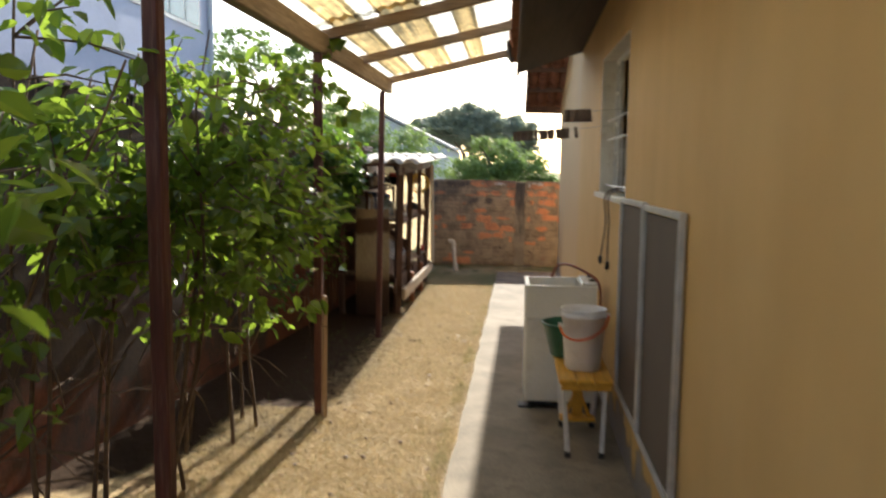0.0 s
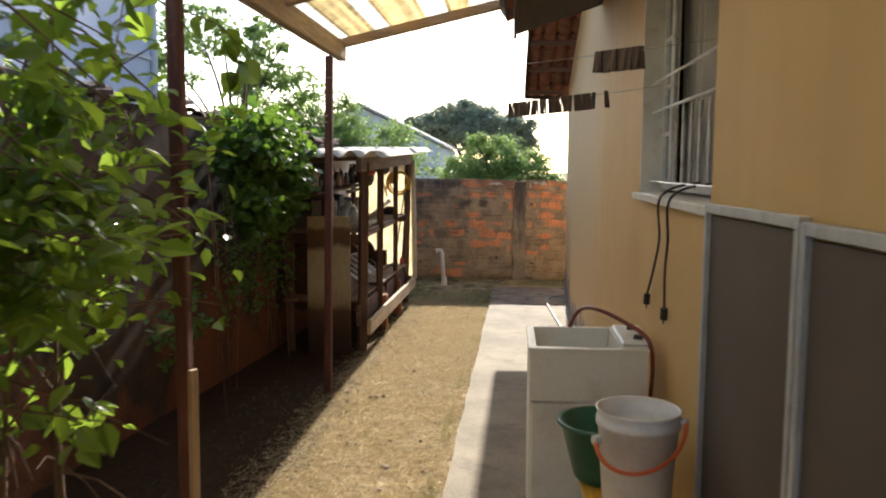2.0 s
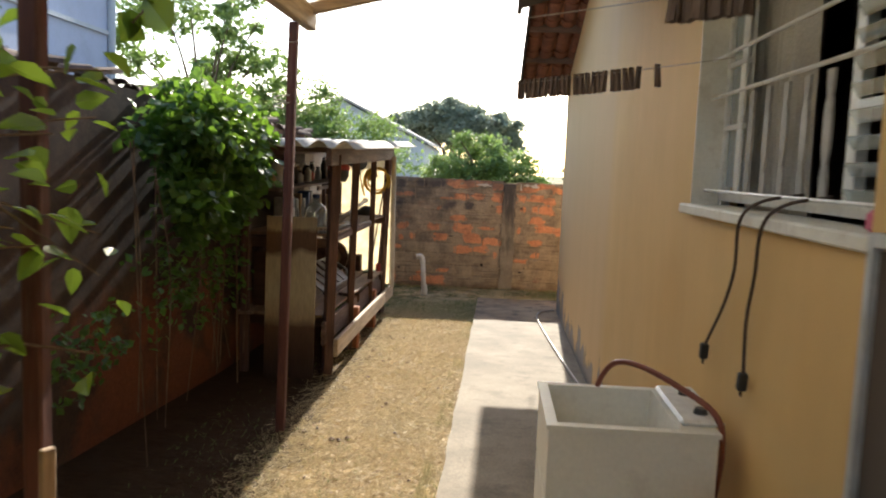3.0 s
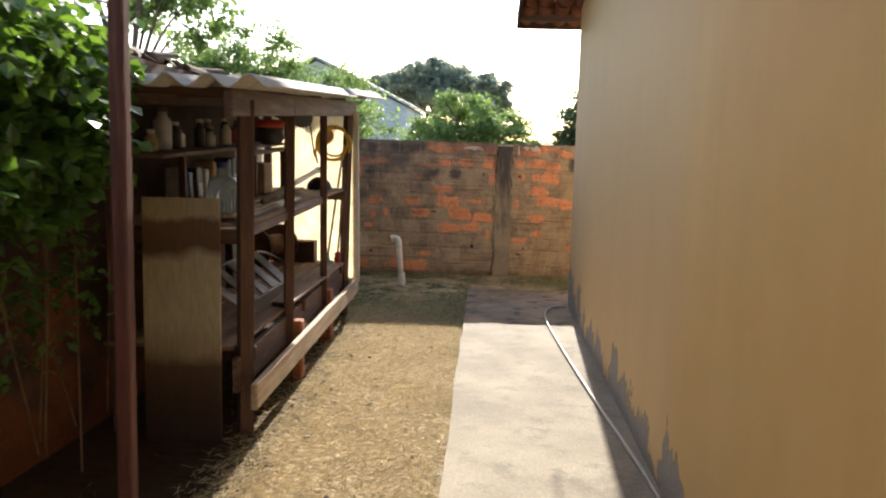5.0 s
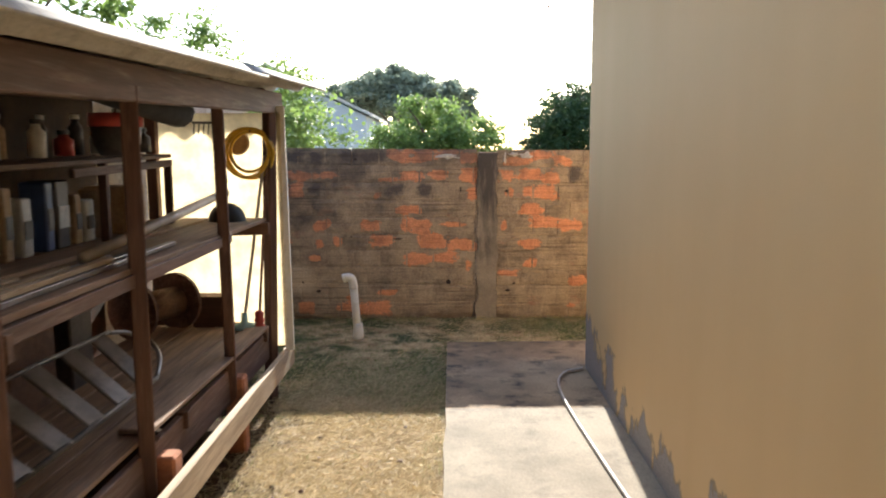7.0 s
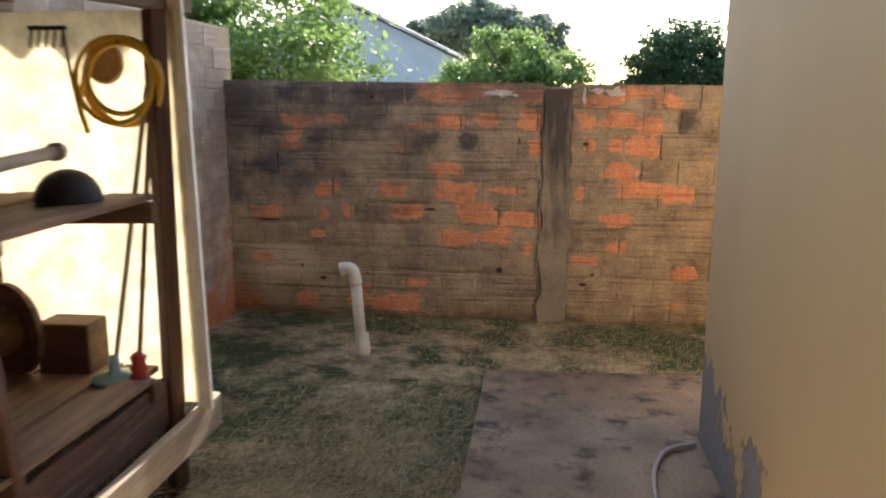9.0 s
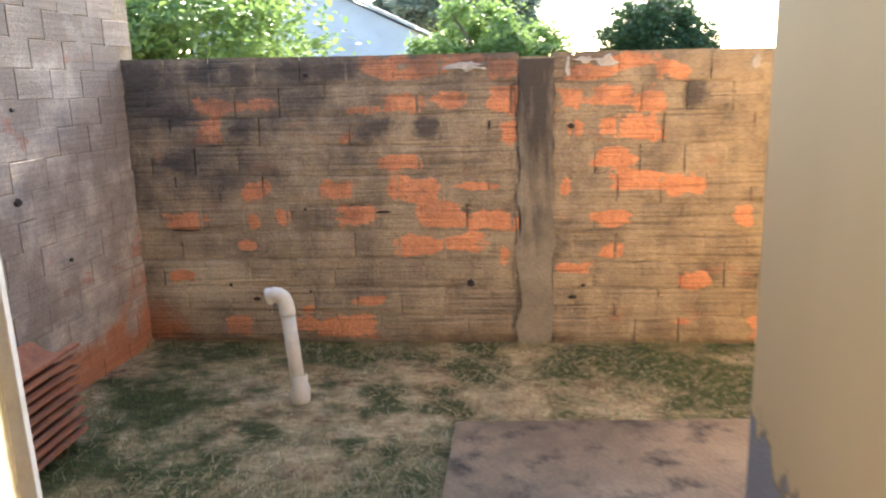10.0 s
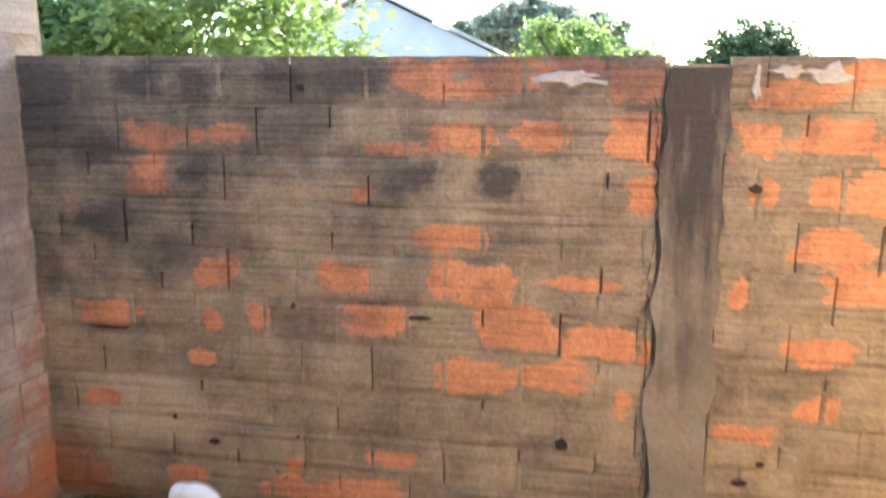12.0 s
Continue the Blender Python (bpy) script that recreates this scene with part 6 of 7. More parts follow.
# ---- plants ----
def shrub():
    rng = np.random.default_rng(11)
    t = thing("shrub", -1.6, 3.2, fall(3.2), "tall leafy shrub with many thin stems along the boundary wall", "shrub")
    ends = []
    for k in range(22):
        y = 1.3 + 3.25 * k / 21 + rng.uniform(-0.12, 0.12)
        x = rng.uniform(-1.78, -1.45)
        top = (x + rng.uniform(-0.1, 0.3), y + rng.uniform(-0.2, 0.6), rng.uniform(1.55, 2.15))
        mid = (x + rng.uniform(-0.12, 0.12), y + rng.uniform(-0.05, 0.3), fall(y) + 0.8)
        pts = curve_points([(x, y, fall(y) - 0.03), mid, top], 7)
        bm = bmesh.new()
        tube(bm, pts, [0.012 * (1 - 0.045 * i) for i in range(len(pts))], 6)
        part("stem", bm, TWIG, t, smooth=True)
        for j in range(11):
            f = rng.uniform(0.3, 1.0)
            p = pts[int(f * (len(pts) - 1))]
            reach = 0.22 + 0.38 * rng.uniform() * (0.4 + 0.6 * f)
            side = rng.uniform(-0.5, 1.0)
            q = Vector((p.x + side * reach, p.y + rng.uniform(-0.8, 0.8) * reach, p.z + rng.uniform(-0.25, 0.35)))
            q.x = max(-1.84, min(q.x, -0.98 + 0.1 * rng.uniform() - (0.25 if q.y < 2.4 else 0) + (0.09 if q.y > 4.4 else 0)))
            q.z = min(q.z, 2.12)
            ends.append((p, q))
    for k in range(34):
        y = rng.uniform(3.3, 4.7)
        z = rng.uniform(0.9, 1.95)
        p = Vector((-1.35 + rng.uniform(-0.1, 0.1), y, z))
        ends.append((p, Vector((-0.93 + rng.uniform(-0.16, 0.08), y + rng.uniform(-0.1, 0.35), z - rng.uniform(-0.15, 0.3)))))
    for k in range(26):
        y = rng.uniform(1.9, 4.6)
        p = Vector((-1.6 + rng.uniform(-0.1, 0.1), y, rng.uniform(1.2, 1.9)))
        ends.append((p, Vector((-1.3 + rng.uniform(-0.25, 0.15), y + rng.uniform(-0.3, 0.3), p.z + rng.uniform(-0.1, 0.25)))))
    for y, z in ((1.12, 1.60), (1.06, 1.36), (1.25, 1.5)):
        ends.append((Vector((-1.30, y + 0.5, z - 0.1)), Vector((-0.76, y, z))))
    bm = bmesh.new()
    for p, q in ends:
        tube(bm, [p, p.lerp(q, 0.5) + Vector((0, 0, 0.03)), q], [0.005, 0.004, 0.002], 4)
    part("twig", bm, TWIG, t, kind="stuff")
    c = []
    for p, q in ends:
        for m in range(31):
            f = rng.uniform(0.15, 1.08)
            r = p.lerp(q, f)
            c.append((r.x + rng.normal() * 0.045, r.y + rng.normal() * 0.05, r.z + rng.normal() * 0.05))
    c = np.array(c)
    c = c[c[:, 1] < 4.95 + 0.15 * np.sin(c[:, 2] * 7)]
    thin = np.where(c[:, 2] < 1.0, 0.28, 0.85) * np.where((c[:, 1] < 2.8) & (c[:, 2] < 1.35), 0.35, 1.0) * np.where(c[:, 2] > 1.7, 0.6, 1.0) * np.where((c[:, 1] > 4.15) & (c[:, 0] > -1.3), 0.45, 1.0)
    c = c[rng.uniform(size=len(c)) < thin]
    c = c[(c[:, 2] > 0.56 + 0.25 * (c[:, 1] < 3.9) + 0.1 * np.sin(c[:, 1] * 5)) & (c[:, 0] > LEFT + 0.02)]
    leaves("leaves", c, 0.084, SHRUB_LEAF, t, tuple(ORIGIN[t]), rng, droop=0.6, wide=0.62, near=True, kind="stuff")
    return t


def sprig():
    """A climbing shoot with heart-shaped leaves round the top of the middle post."""
    rng = np.random.default_rng(5)
    t = thing("climber", -1.16, 4.9, 2.0, "climbing shoot with broad leaves round the pergola post", "climbing plant")
    lines = (((-1.35, 4.7, 1.95), (-1.22, 4.85, 2.12), (-1.10, 4.95, 2.26), (-1.02, 5.05, 2.30)), ((-1.2, 4.9, 2.05), (-1.09, 5.1, 2.0), (-1.04, 5.15, 1.88), (-1.06, 5.1, 1.8)), ((-1.3, 4.6, 1.8), (-1.4, 4.9, 2.1), (-1.5, 5.1, 2.2), (-1.6, 5.0, 2.22)))
    c = []
    bm = bmesh.new()
    for l in lines:
        pts = curve_points(l, 6)
        tube(bm, pts, 0.003, 5)
        for p in pts[2:]:
            if rng.uniform() < 0.8:
                c.append((p.x + rng.normal() * 0.02, p.y + rng.normal() * 0.03, p.z + rng.normal() * 0.02))
    part("shoot", bm, TWIG, t)
    leaves("leaves", np.array(c), 0.105, SHRUB_LEAF, t, tuple(ORIGIN[t]), rng, droop=0.7, wide=0.95, near=True, kind="stuff")


def vine():
    rng = np.random.default_rng(23)
    t = thing("wall_vine", -1.8, 7.6, 1.2, "dense leafy vine spilling over the boundary wall beside the shed", "climbing plant")
    spec = [(-1.75, 7.5, 1.62, 0.20, 0.55, 0.26), (-1.68, 7.95, 1.42, 0.20, 0.32, 0.30), (-1.74, 7.5, 1.25, 0.13, 0.5, 0.3)]
    c = blobs(rng, spec, 8200, 170, 0.25)
    c = c[(c[:, 0] > LEFT - 0.12) & (c[:, 1] < 8.35)]
    leaves("leaves", c, 0.072, VINE_LEAF, t, tuple(ORIGIN[t]), rng, droop=0.7, wide=0.8, kind="stuff")
    spec = [(-1.79, 7.2, 0.75, 0.07, 0.5, 0.35), (-1.8, 6.3, 0.6, 0.06, 0.4, 0.25), (-1.72, 7.9, 0.7, 0.10, 0.25, 0.4)]
    c = blobs(rng, spec, 700, 40, 0.25)
    c = c[c[:, 0] > LEFT + 0.01]
    leaves("hanging_leaves", c, 0.05, VINE_LEAF, t, tuple(ORIGIN[t]), rng, droop=0.9, wide=0.7, kind="stuff")
    bm = bmesh.new()
    for k in range(12):
        y = rng.uniform(6.4, 8.3)
        x = rng.uniform(-1.87, -1.7)
        z = rng.uniform(1.2, 1.6)
        tube(bm, curve_points([(x, y, z), (x + rng.uniform(0, 0.08), y + rng.uniform(-0.1, 0.1), z * 0.6), (x + rng.uniform(0, 0.08), y + rng.uniform(-0.15, 0.15), fall(y) + rng.uniform(-0.0, 0.3))], 5), 0.0035, 5)
    part("hanging_stem", bm, TWIG, t, kind="stuff")


def wall_debris():
    """Broken tiles laid along the top of the left wall."""
    rng = random.Random(6)
    y = 1.0
    k = 0
    while y < 11.0:
        bm = bmesh.new()
        n = 6
        r = rng.uniform(0.05, 0.075)
        L = rng.uniform(0.12, 0.24)
        z = top_left(y) + 0.008
        x = left_x(y) - 0.06 + rng.uniform(-0.03, 0.03)
        rows = []
        for off in (r, r - 0.012):
            for e in (0, 1):
                rows.append([bm.verts.new((x + e * 0.0 + off * math.cos(math.pi * i / n), y + e * L + rng.uniform(-0.01, 0.01), z + off * 0.7 * math.sin(math.pi * i / n))) for i in range(n + 1)])
        a, b, c, d = rows
        for i in range(n):
            bm.faces.new((a[i], b[i], b[i + 1], a[i + 1]))
            bm.faces.new((c[i + 1], d[i + 1], d[i], c[i]))
            bm.faces.new((a[i + 1], c[i + 1], c[i], a[i]))
            bm.faces.new((b[i], d[i], d[i + 1], b[i + 1]))
        bm.faces.new((a[0], c[0], d[0], b[0]))
        bm.faces.new((a[n], b[n], d[n], c[n]))
        bmesh.ops.rotate(bm, verts=bm.verts, cent=(x, y, z), matrix=Euler((rng.uniform(-0.15, 0.15), rng.uniform(-0.3, 0.3), rng.uniform(-0.9, 0.9))).to_matrix())
        ob = solo("coping_tile", bm, OLD_TILE, "broken grey-brown clay tile lying along the top of the boundary wall", "roof tile", (x, y + L / 2, z), "tiles along the wall top")
        y += L * rng.uniform(0.55, 0.9)
        k += 1


def grass():
    rng = np.random.default_rng(31)

    def blades(name, n, region, length, material, lie, dens=None, label=""):
        x = rng.uniform(region[0], region[1], n)
        y = rng.uniform(region[2], region[3], n)
        keep = np.ones(n, bool)
        keep &= x < np.where(y < 12.85, -0.30 + 0.0118 * y, 9)
        if dens is not None:
            keep &= dens(x, y)
        x, y = x[keep], y[keep]
        n = len(x)
        z = -0.0172 * y + 0.002
        a = rng.uniform(0, math.tau, n)
        tilt = np.clip(rng.normal(lie, 0.22, n), 0.05, 1.4)
        L = length * rng.uniform(0.5, 1.3, n)
        d = np.stack([np.cos(a) * np.cos(tilt), np.sin(a) * np.cos(tilt), np.sin(tilt)], 1) * L[:, None]
        s = np.stack([-np.sin(a), np.cos(a), np.zeros(n)], 1) * (0.0013 * rng.uniform(0.6, 1.5, n))[:, None]
        b = np.stack([x, y, z], 1)
        v = np.stack([b - s, b + s, b + d * 0.6 + s * 0.7 + [0, 0, 0.002], b + d], 1).reshape(-1, 3)
        base = np.arange(n)[:, None] * 4
        f = np.concatenate([base + np.array([0, 1, 2]), base + np.array([0, 2, 3])]).tolist()
        mesh_from(name, v, f, material, None, (0, 6, 0), "stuff", label)

    def patchy(x, y):
        return np.sin(x * 3.1 + np.sin(y * 1.7) * 2) + np.sin(y * 2.3 + x) + rng.normal(0, 0.8, len(x)) > 0.1
    blades("straw_grass", 190000, (-1.7, -0.1, 1.6, 13.8), 0.055, STRAW, 0.10, lambda x, y: (y < 11.6 + rng.uniform(size=len(x)) ** 2 * 1.2) & ((y < 4.9) | (x > -1.08 - 0.25 * rng.uniform(size=len(x)) ** 2)), "short dry straw-coloured grass")
    blades("straw_grass", 60000, (-1.7, -0.1, 1.6, 11.4), 0.036, STRAW, 0.5, lambda x, y: ((y < 4.9) | (x > -1.08)) & (np.sin(x * 9.1 + np.sin(y * 5.3) * 2) + np.sin(y * 7.7 + x * 3) + rng.normal(0, 0.5, len(x)) > 0.2), "short dry straw-coloured grass")
    blades("straw_grass", 26000, (-1.9, 2.6, 11.6, 13.8), 0.04, STRAW, 0.3, lambda x, y: (y > 12.1 + 0.5 * np.sin(x * 2.3) + rng.normal(0, 0.15, len(x))) & (np.sin(x * 2.1 + 1.2) + np.sin(y * 2.9 + x * 1.3) + rng.normal(0, 0.6, len(x)) > -0.2), "short dry straw-coloured grass")
    blades("green_grass", 22000, (-1.7, -0.1, 1.6, 11.6), 0.03, GREEN_BLADE, 0.7, lambda x, y: patchy(x, y) & (rng.uniform(size=len(x)) < 0.3), "thin green grass among the straw")
    blades("green_grass", 40000, (-1.9, 2.6, 11.0, 13.8), 0.035, GREEN_BLADE, 0.8, patchy, "thin green grass in the shade of the rear wall")


def tufts():
    """Taller grass along the foot of the far wall and the path's edge."""
    rng = np.random.default_rng(41)
    n = 5200
    x = np.concatenate([rng.uniform(-1.95, 2.6, n), path_left(0) + rng.uniform(-0.10, 0.0, n)])
    y = np.concatenate([13.80 - rng.exponential(0.09, n), rng.uniform(2.0, 12.6, n)])
    x[n:] += 0.0118 * y[n:]
    keep = np.sin(x * 9 + np.sin(x * 23)) + np.sin(y * 5 + np.sin(y * 11)) + rng.normal(0, 0.5, 2 * n) > 0.15
    x, y = x[keep], y[keep]
    m = len(x)
    a = rng.uniform(0, math.tau, m)
    tilt = rng.uniform(0.5, 1.4, m)
    L = rng.uniform(0.02, 0.07, m)
    d = np.stack([np.cos(a) * np.cos(tilt), np.sin(a) * np.cos(tilt) * 0.5 - 0.1, np.sin(tilt)], 1) * L[:, None]
    s = np.stack([-np.sin(a), np.cos(a), np.zeros(m)], 1) * 0.0016
    b = np.stack([x, y, -0.0172 * y], 1)
    v = np.stack([b - s, b + s, b + d * 0.6 + s * 0.7, b + d], 1).reshape(-1, 3)
    base = np.arange(m)[:, None] * 4
    f = np.concatenate([base + np.array([0, 1, 2]), base + np.array([0, 2, 3])]).tolist()
    mesh_from("grass_tufts", v, f, TUFT, None, (0, 6, 0), "stuff", "straggly half-dry grass along the wall foot and path edge")


def litter():
    """Clods and dry leaves on the lawn."""
    rng = random.Random(19)
    for k in range(70):
        x, y = rng.uniform(-1.15, -0.3), rng.uniform(3.5, 11)
        if k < 4:
            x, y = -0.85 + rng.uniform(-0.05, 0.07), 7.15 + rng.uniform(-0.05, 0.05)
        bm = bmesh.new()
        bmesh.ops.create_icosphere(bm, subdivisions=1, radius=rng.uniform(0.006, 0.018) if k > 4 else 0.02)
        for v in bm.verts:
            v.co *= rng.uniform(0.7, 1.3)
            v.co.z *= 0.6
            v.co += Vector((x, y, fall(y) + 0.008))
        solo("clod", bm, DARK_LONG, "small dark clod of earth on the lawn", "clod", (x, y, fall(y)), "clods on the lawn")


# ---- beyond the walls ----
def blue_house():
    t = thing("neighbour_house", -5.5, 9.5, -0.3, "lavender-blue two-storey neighbouring house beyond the side wall", "house")
    bm = bmesh.new()
    box(bm, -12, -4.95, 3.0, 12.8, -0.3, 7.2)
    part("wall", bm, BLUE_HOUSE, t)
    bm = bmesh.new()
    box(bm, -12.3, -4.65, 2.7, 12.8, 7.2, 7.45)
    part("roof", bm, PALE_HOUSE, t, "flat pale roof slab")
    bm = bmesh.new()
    bar(bm, (-4.93, 8.9, 2.95), (-4.93, 12.7, 2.95), 0.03, 0.05)
    part("ledge", bm, PALE_HOUSE, t)
    bm = bmesh.new()
    tube(bm, [(-4.91, 12.72, -0.3), (-4.91, 12.72, 7.2)], 0.05, 10)
    part("downpipe", bm, PALE_HOUSE, t)
    w = part("window", (lambda b: (box(b, -4.955, -4.93, 10.05, 12.35, 3.62, 5.3), b)[1])(bmesh.new()), WHITE_METAL, t, "window with teal glass")
    for a, b, c, d in [(10.1 + 0.56 * i, 10.61 + 0.56 * i, 3.68 + 0.54 * j, 4.17 + 0.54 * j) for i in range(4) for j in range(3)]:
        bm = bmesh.new()
        box(bm, -4.945, -4.92, a, b, c, d)
        part("pane", bm, TEAL_GLASS, w, "teal glass pane")


def gable_house():
    t = thing("far_house", -5.0, 34, -0.4, "pale grey house with a low gable roof beyond the rear wall", "house")
    bm = bmesh.new()
    y0, y1 = 31.5, 40.0
    pts = [(-2.55, -0.4), (-2.55, 2.28), (-5.6, 3.74), (-8.6, 2.28), (-8.6, -0.4)]
    a = [bm.verts.new((x, y0, z)) for x, z in pts]
    b = [bm.verts.new((x, y1, z)) for x, z in pts]
    bm.faces.new(a)
    bm.faces.new(b[::-1])
    for i in range(5):
        bm.faces.new((a[i], b[i], b[(i + 1) % 5], a[(i + 1) % 5]))
    bmesh.ops.recalc_face_normals(bm, faces=bm.faces)
    part("wall", bm, PALE_HOUSE, t)
    bm = bmesh.new()
    for (xa, za), (xb, zb) in (((-2.4, 2.27), (-5.6, 3.81)), ((-5.6, 3.81), (-8.75, 2.27))):
        v = [bm.verts.new(p) for p in ((xa, y0 - 0.2, za), (xb, y0 - 0.2, zb), (xb, y1, zb), (xa, y1, za), (xa, y0 - 0.2, za + 0.09), (xb, y0 - 0.2, zb + 0.09), (xb, y1, zb + 0.09), (xa, y1, za + 0.09))]
        for f in ((3, 2, 1, 0), (4, 5, 6, 7), (0, 1, 5, 4), (1, 2, 6, 5), (2, 3, 7, 6), (3, 0, 4, 7)):
            bm.faces.new([v[i] for i in f])
    bmesh.ops.recalc_face_normals(bm, faces=bm.faces)
    part("roof", bm, FIBRE, t, "pale sheet roof")


shrub()
sprig()
vine()
wall_debris()
grass()
tufts()
litter()
blue_house()
gable_house()
tree("tree", -3.0, 16.6, -0.3, 0.10, [(-3.6, 16.3, 1.9, 0.9, 0.8, 0.7), (-2.5, 16.2, 1.7, 1.0, 0.8, 0.75), (-2.0, 15.3, 1.35, 0.75, 0.6, 0.45), (-4.4, 15.8, 1.9, 0.8, 0.8, 0.8), (-3.0, 15.6, 1.6, 0.8, 0.6, 0.5), (-3.3, 16.4, 2.35, 0.7, 0.6, 0.5)], 38000, 0.068, BRIGHT_LEAF, "broad light-green tree close behind the rear wall", 1, 240, 0.17, limbs=8)
tree("tree", -4.3, 14.2, -0.3, 0.06, [(-4.7, 13.9, 3.55, 0.6, 0.5, 0.4), (-3.7, 14.0, 3.35, 0.45, 0.45, 0.45), (-4.1, 14.3, 2.8, 0.5, 0.4, 0.4), (-5.3, 14.0, 2.95, 0.45, 0.4, 0.4), (-3.3, 14.2, 2.7, 0.4, 0.4, 0.4)], 5200, 0.10, BRIGHT_LEAF, "tall spindly tree with sparse leaves beyond the side wall", 2, 95, 0.2, limbs=12)
tree("tree", -2.3, 42.0, -0.5, 0.25, [(-2.7, 42, 3.6, 1.6, 1.5, 1.2), (-1.0, 42, 3.4, 1.4, 1.4, 1.3), (-4.6, 43, 3.3, 1.5, 1.2, 0.9), (0.5, 42.5, 3.0, 1.0, 1.0, 1.2)], 42000, 0.20, HAZED_LEAF, "large tree in the distance behind the house, its leaves paled with painted haze", 3, 120, 0.16)
tree("tree", -0.2, 25.0, -0.4, 0.14, [(-0.7, 25, 1.6, 1.0, 0.9, 0.9), (0.4, 25, 1.4, 0.9, 0.9, 0.75), (-1.2, 25.2, 1.1, 0.8, 0.8, 0.7), (1.0, 25.1, 0.8, 0.7, 0.7, 0.5)], 22000, 0.11, BRIGHT_LEAF, "round light-green tree beyond the rear wall", 4, 130, 0.16)
tree("tree", 9.0, 60.0, -0.9, 0.4, [(9.1, 60, 2.4, 3.4, 3.2, 3.1), (6.9, 60, 1.0, 1.7, 1.7, 1.8), (11.4, 60, 1.0, 1.9, 1.9, 1.9)], 44000, 0.26, DENSE_LEAF, "dense round dark-green tree beyond the rear wall", 5, 700, 0.10)


# ---- bricks of the far wall and of the left wall's end ----
def bricks():
    rng = random.Random(77)

    def shapes(count, L, H, D, material):
        out = []
        for k in range(count):
            bm = bmesh.new()
            w = [rng.uniform(-0.003, 0.003) for _ in range(8)]
            box(bm, -L / 2 + w[0], L / 2 + w[1], 0, D, -H / 2 + w[2] * 0.4, H / 2 + w[3] * 0.4)
            bmesh.ops.bevel(bm, geom=[e for e in bm.edges if all(v.co.y < 0.001 for v in e.verts)], offset=rng.uniform(0.0015, 0.003), segments=1, affect="EDGES")
            me = bpy.data.meshes.new("brick")
            bm.to_mesh(me)
            bm.free()
            me.materials.append(material)
            out.append(me)
        return out
    L, H = 0.234, 0.1275
    side = shapes(5, L - 0.002, H - 0.001, 0.03, BRICK_SIDE)
    far = bpy.data.objects["wall_far"]
    HF = 0.1515

    def rear_piece(w, h, d, at):
        """A hollow brick's face as a fine grid with chipped edges, and its four sides."""
        bm = bmesh.new()
        nx, nz = max(2, int(w / 0.028)), 5
        grid = [[bm.verts.new((-w / 2 + w * i / nx, 0.003 + rng.uniform(0, 0.002) if i in (0, nx) or j in (0, nz) else rng.uniform(-0.0012, 0.0008),
                               -h / 2 + h * j / nz + (rng.uniform(-0.0015, 0.0015) if j in (0, nz) else 0))) for i in range(nx + 1)] for j in range(nz + 1)]
        for a, b in zip(grid, grid[1:]):
            for i in range(nx):
                bm.faces.new((a[i], a[i + 1], b[i + 1], b[i]))
        rim = grid[0] + [r[-1] for r in grid[1:]] + grid[-1][-2::-1] + [r[0] for r in grid[-2:0:-1]]
        back = [bm.verts.new((v.co.x, d, v.co.z)) for v in rim]
        for i in range(len(rim)):
            k = (i + 1) % len(rim)
            bm.faces.new((rim[k], rim[i], back[i], back[k]))
        me = bpy.data.meshes.new("brick")
        bm.to_mesh(me)
        bm.free()
        me.materials.append(REAR_BRICK)
        stain(me, at)
        return me
    for x_from, x_to, pitch, phase in ((LEFT, 0.128, 0.238, -0.147), (0.298, 2.72, 0.222, 0.733)):
        for row in range(10):
            z = 1.209 - HF * row
            first = phase + (0 if row % 2 else pitch / 2)
            k = math.floor((x_from - first) / pitch)
            while True:
                a = first + k * pitch
                b = a + pitch
                k += 1
                if a > x_to - 0.02:
                    break
                if b < x_from + 0.02:
                    continue
                xa, xb = max(a, x_from), min(b, x_to)
                xc = (xa + xb) / 2
                spot = (xc + rng.uniform(-0.001, 0.001), FAR + rng.uniform(-0.003, 0.003), z - 0.012 * xc + rng.uniform(-0.001, 0.001))
                ob = new("brick", rear_piece(xb - xa - rng.choice((0.004, 0.005, 0.007, 0.010)), HF - rng.choice((0.0035, 0.0045, 0.006)), 0.034, spot))
                ob.parent = far
                ob.location = spot
                ob.rotation_euler = (rng.uniform(-0.01, 0.01), radians(0.7) + rng.uniform(-0.006, 0.006), rng.uniform(-0.01, 0.01))
                # mortar left in part of the upright joint
                if xb < x_to - 0.01 and rng.random() < (0.9 if xb < 0 else 0.75):
                    full = rng.random() < 0.5
                    lo, hi = (-0.072, 0.072) if full else ((-0.072, rng.uniform(-0.02, 0.04)) if rng.random() < 0.5 else (rng.uniform(-0.03, 0.02), 0.072))
                    zc = z - 0.012 * xb
                    bm = bmesh.new()
                    box(bm, xb - 0.0075, xb + 0.0075, FAR - 0.0005 + rng.uniform(0, 0.003), FAR + 0.026, zc + lo, zc + hi, 0.0015)
                    stain(part("mortar_joint", bm, REAR_BRICK, far).data, ORIGIN[far])
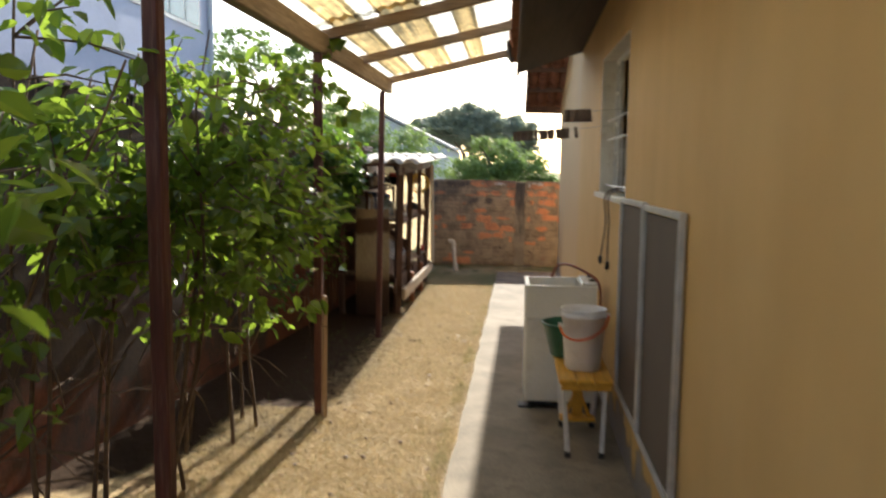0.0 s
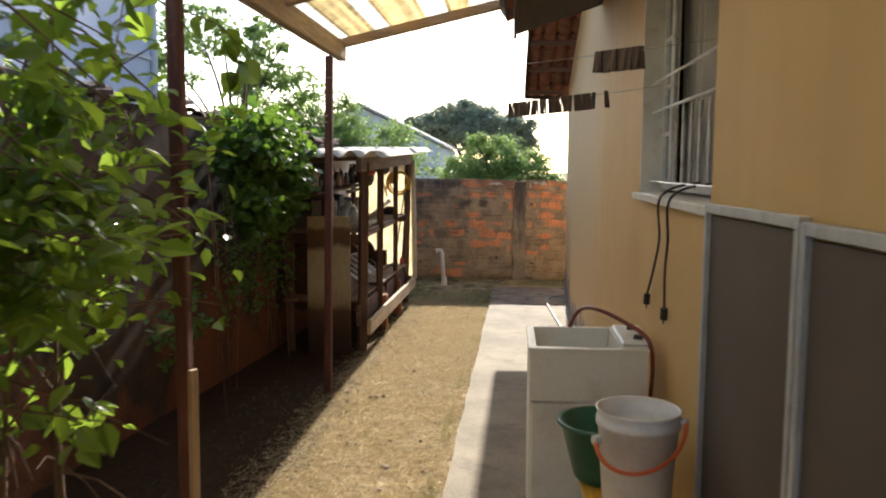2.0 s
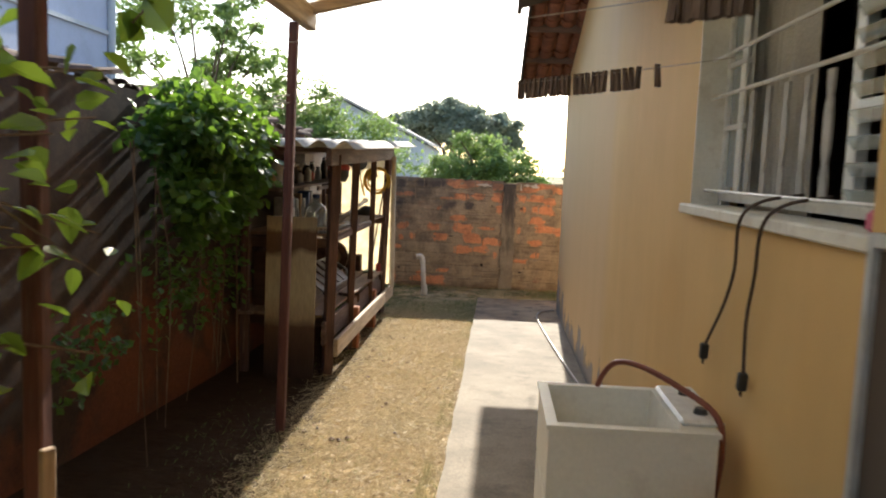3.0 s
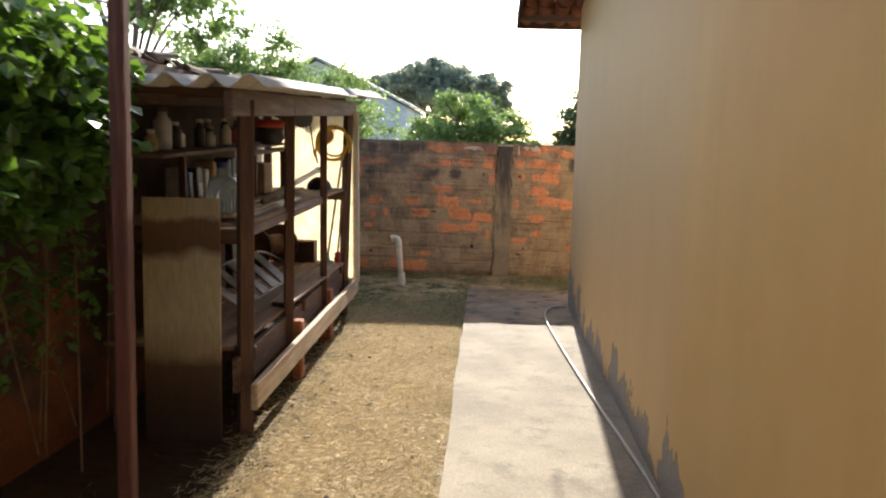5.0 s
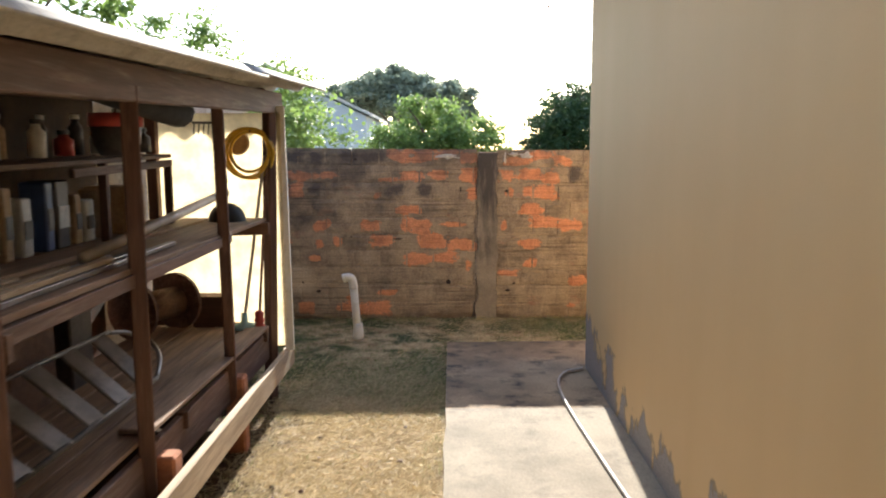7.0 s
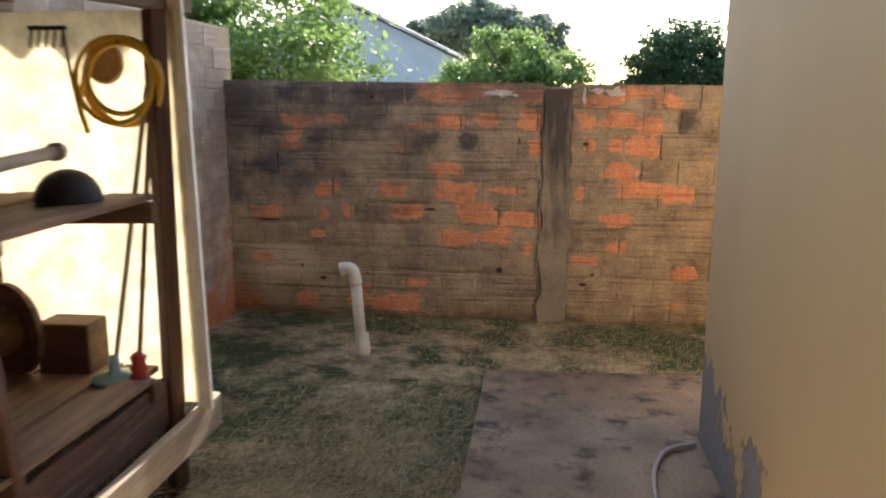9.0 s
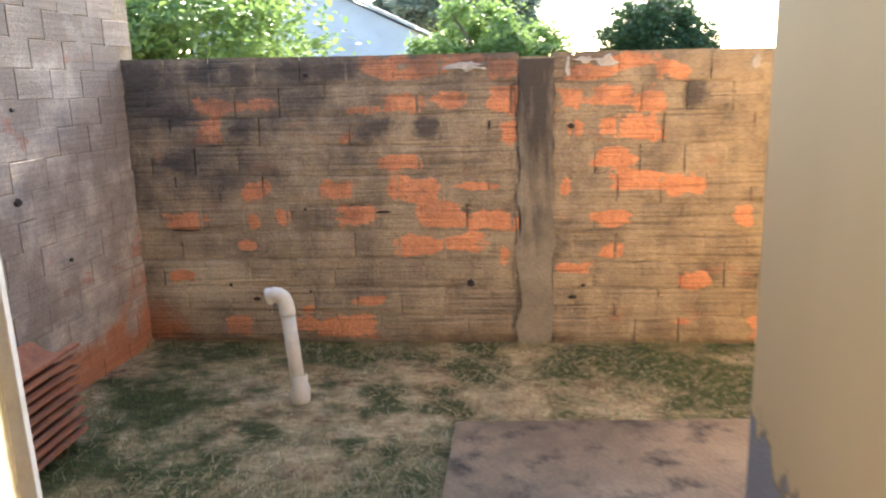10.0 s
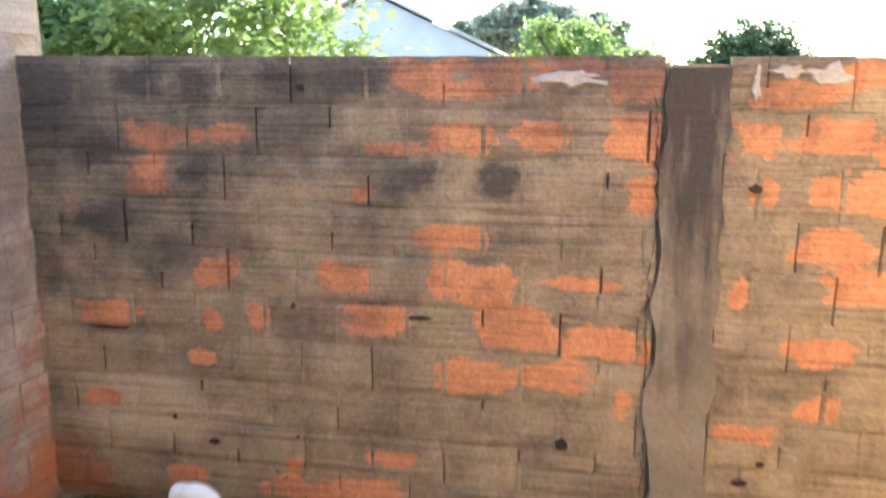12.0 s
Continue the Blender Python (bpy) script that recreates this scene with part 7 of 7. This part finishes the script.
    for row in range(10):
        z = 1.209 - HF * (row + 0.5)
        for x_from, x_to in ((LEFT, 0.128), (0.30, 2.72)):
            bm = bmesh.new()
            n = int((x_to - x_from) / 0.05)
            prev = None
            for i in range(n + 1):
                x = x_from + (x_to - x_from) * i / n
                zz = z - 0.012 * x + rng.uniform(-0.002, 0.002)
                h = 0.0035 + rng.uniform(-0.002, 0.003)
                deep = noise.noise(Vector((x * 5.0, row * 3.1, 0.0)))
                yy = FAR + (0.008 if deep > 0.12 else 0.0005) + rng.uniform(-0.001, 0.002)
                ring = [bm.verts.new(p) for p in ((x, yy, zz - h), (x, yy, zz + h), (x, FAR + 0.024, zz + h), (x, FAR + 0.024, zz - h))]
                if prev:
                    for k in range(4):
                        bm.faces.new((prev[k], ring[k], ring[(k + 1) % 4], prev[(k + 1) % 4]))
                prev = ring
            bmesh.ops.recalc_face_normals(bm, faces=bm.faces)
            stain(part("mortar_bed", bm, REAR_BRICK, far).data, ORIGIN[far])

    def smear(name, x, z, w, h, mat, owner, side=False, proud=0.009, ragged=0.35):
        """A thin uneven dab over bricks and joints, of mortar or of a hole's painted shade."""
        bm = bmesh.new()
        n = 18
        rim, mid = [], []
        ph = rng.uniform(0, 9)
        for k in range(n):
            a = math.tau * k / n
            r = 1 + ragged * noise.noise(Vector((math.cos(a) * 1.7 + ph, math.sin(a) * 1.7, ph))) + 0.12 * noise.noise(Vector((math.cos(a) * 6 + ph, math.sin(a) * 6, ph)))
            u, v = math.cos(a) * r * w / 2, math.sin(a) * r * h / 2
            for lst, f, out in ((rim, 1.0, -0.004), (mid, 0.72, proud + rng.uniform(-0.001, 0.001))):
                q = (LEFT + 0.055 * (x - 12.5) + out, x + u * f, z + v * f) if side else (x + u * f, FAR - out, z + v * f)
                lst.append(bm.verts.new(q))
        c = bm.verts.new((LEFT + 0.055 * (x - 12.5) + proud, x, z) if side else (x, FAR - proud, z))
        for k in range(n):
            bm.faces.new((rim[k], rim[(k + 1) % n], mid[(k + 1) % n], mid[k]))
            bm.faces.new((mid[k], mid[(k + 1) % n], c))
        bmesh.ops.recalc_face_normals(bm, faces=bm.faces)
        part(name, bm, mat, owner)
    for x, z, w, h in ((-0.12, 1.222, 0.18, 0.05), (0.56, 1.225, 0.15, 0.06), (1.27, 1.2, 0.05, 0.08), (0.37, 1.2, 0.025, 0.09), (0.45, 1.235, 0.09, 0.03)):
        smear("mortar_lump", x, z, w, h, WHITE_LUMP, far, proud=0.009, ragged=1.0)
    # a ragged crack beside the pillar and a few knocked holes, their shade laid on as near-black pieces
    zs = [1.17 - 0.021 * i for i in range(66)]
    bm = bmesh.new()
    prev = None
    for z in zs:
        xc = 0.112 + 0.008 * math.sin(z * 9) + rng.uniform(-0.006, 0.006)
        wd = rng.uniform(0.0004, 0.003)
        ring = [bm.verts.new((xc - wd, FAR - 0.0065, z)), bm.verts.new((xc, FAR - 0.008, z)), bm.verts.new((xc + wd, FAR - 0.0065, z))]
        if prev:
            bm.faces.new((prev[0], ring[0], ring[1], prev[1]))
            bm.faces.new((prev[1], ring[1], ring[2], prev[2]))
        prev = ring
    part("crack", bm, SOFFIT_HOLE, far, "dark raised strip painting the shade of a ragged crack beside the pillar")
    for x, z, w, h in ((0.39, 0.915, 0.04, 0.028), (-0.13, 0.10, 0.05, 0.045), (-1.30, 0.02, 0.05, 0.03), (-0.58, 0.49, 0.09, 0.016), (0.40, 0.02, 0.06, 0.022), (-1.44, 0.10, 0.022, 0.022), (-0.95, 1.20, 0.03, 0.025), (-1.66, 0.405, 0.17, 0.012), (0.46, 0.085, 0.03, 0.02), (-1.0, 0.51, 0.02, 0.02), (-0.02, 0.93, 0.012, 0.05), (-1.0, 0.06, 0.02, 0.014)):
        smear("hole", x, z, w, h, SOFFIT_HOLE, far, proud=0.0055)
    left = bpy.data.objects["wall_left_brick"]
    for y, z, w in ((12.2, 1.25, 0.05), (12.5, 0.95, 0.035), (12.9, 0.72, 0.06), (12.95, 1.1, 0.03), (13.2, 0.4, 0.03), (12.3, 0.55, 0.03)):
        smear("hole", y, z, w, w * 0.6, SOFFIT_HOLE, left, True, 0.0065)
    for row in range(15):
        y = 11.48 + (L / 2 if row % 2 else 0)
        while y < FAR - 0.1:
            z = top_left(y) - H * (row + 0.5) - 0.005
            if z > -0.28:
                ob = new("brick", rng.choice(side))
                ob.parent = left
                ob.location = (LEFT + 0.055 * (y + L / 2 - 12.5) - 0.002 + rng.uniform(-0.0015, 0.0015), y + L / 2, z)
                ob.rotation_euler = (rng.uniform(-0.006, 0.006), 0, radians(86.85) + rng.uniform(-0.008, 0.008))
            y += L


bricks()
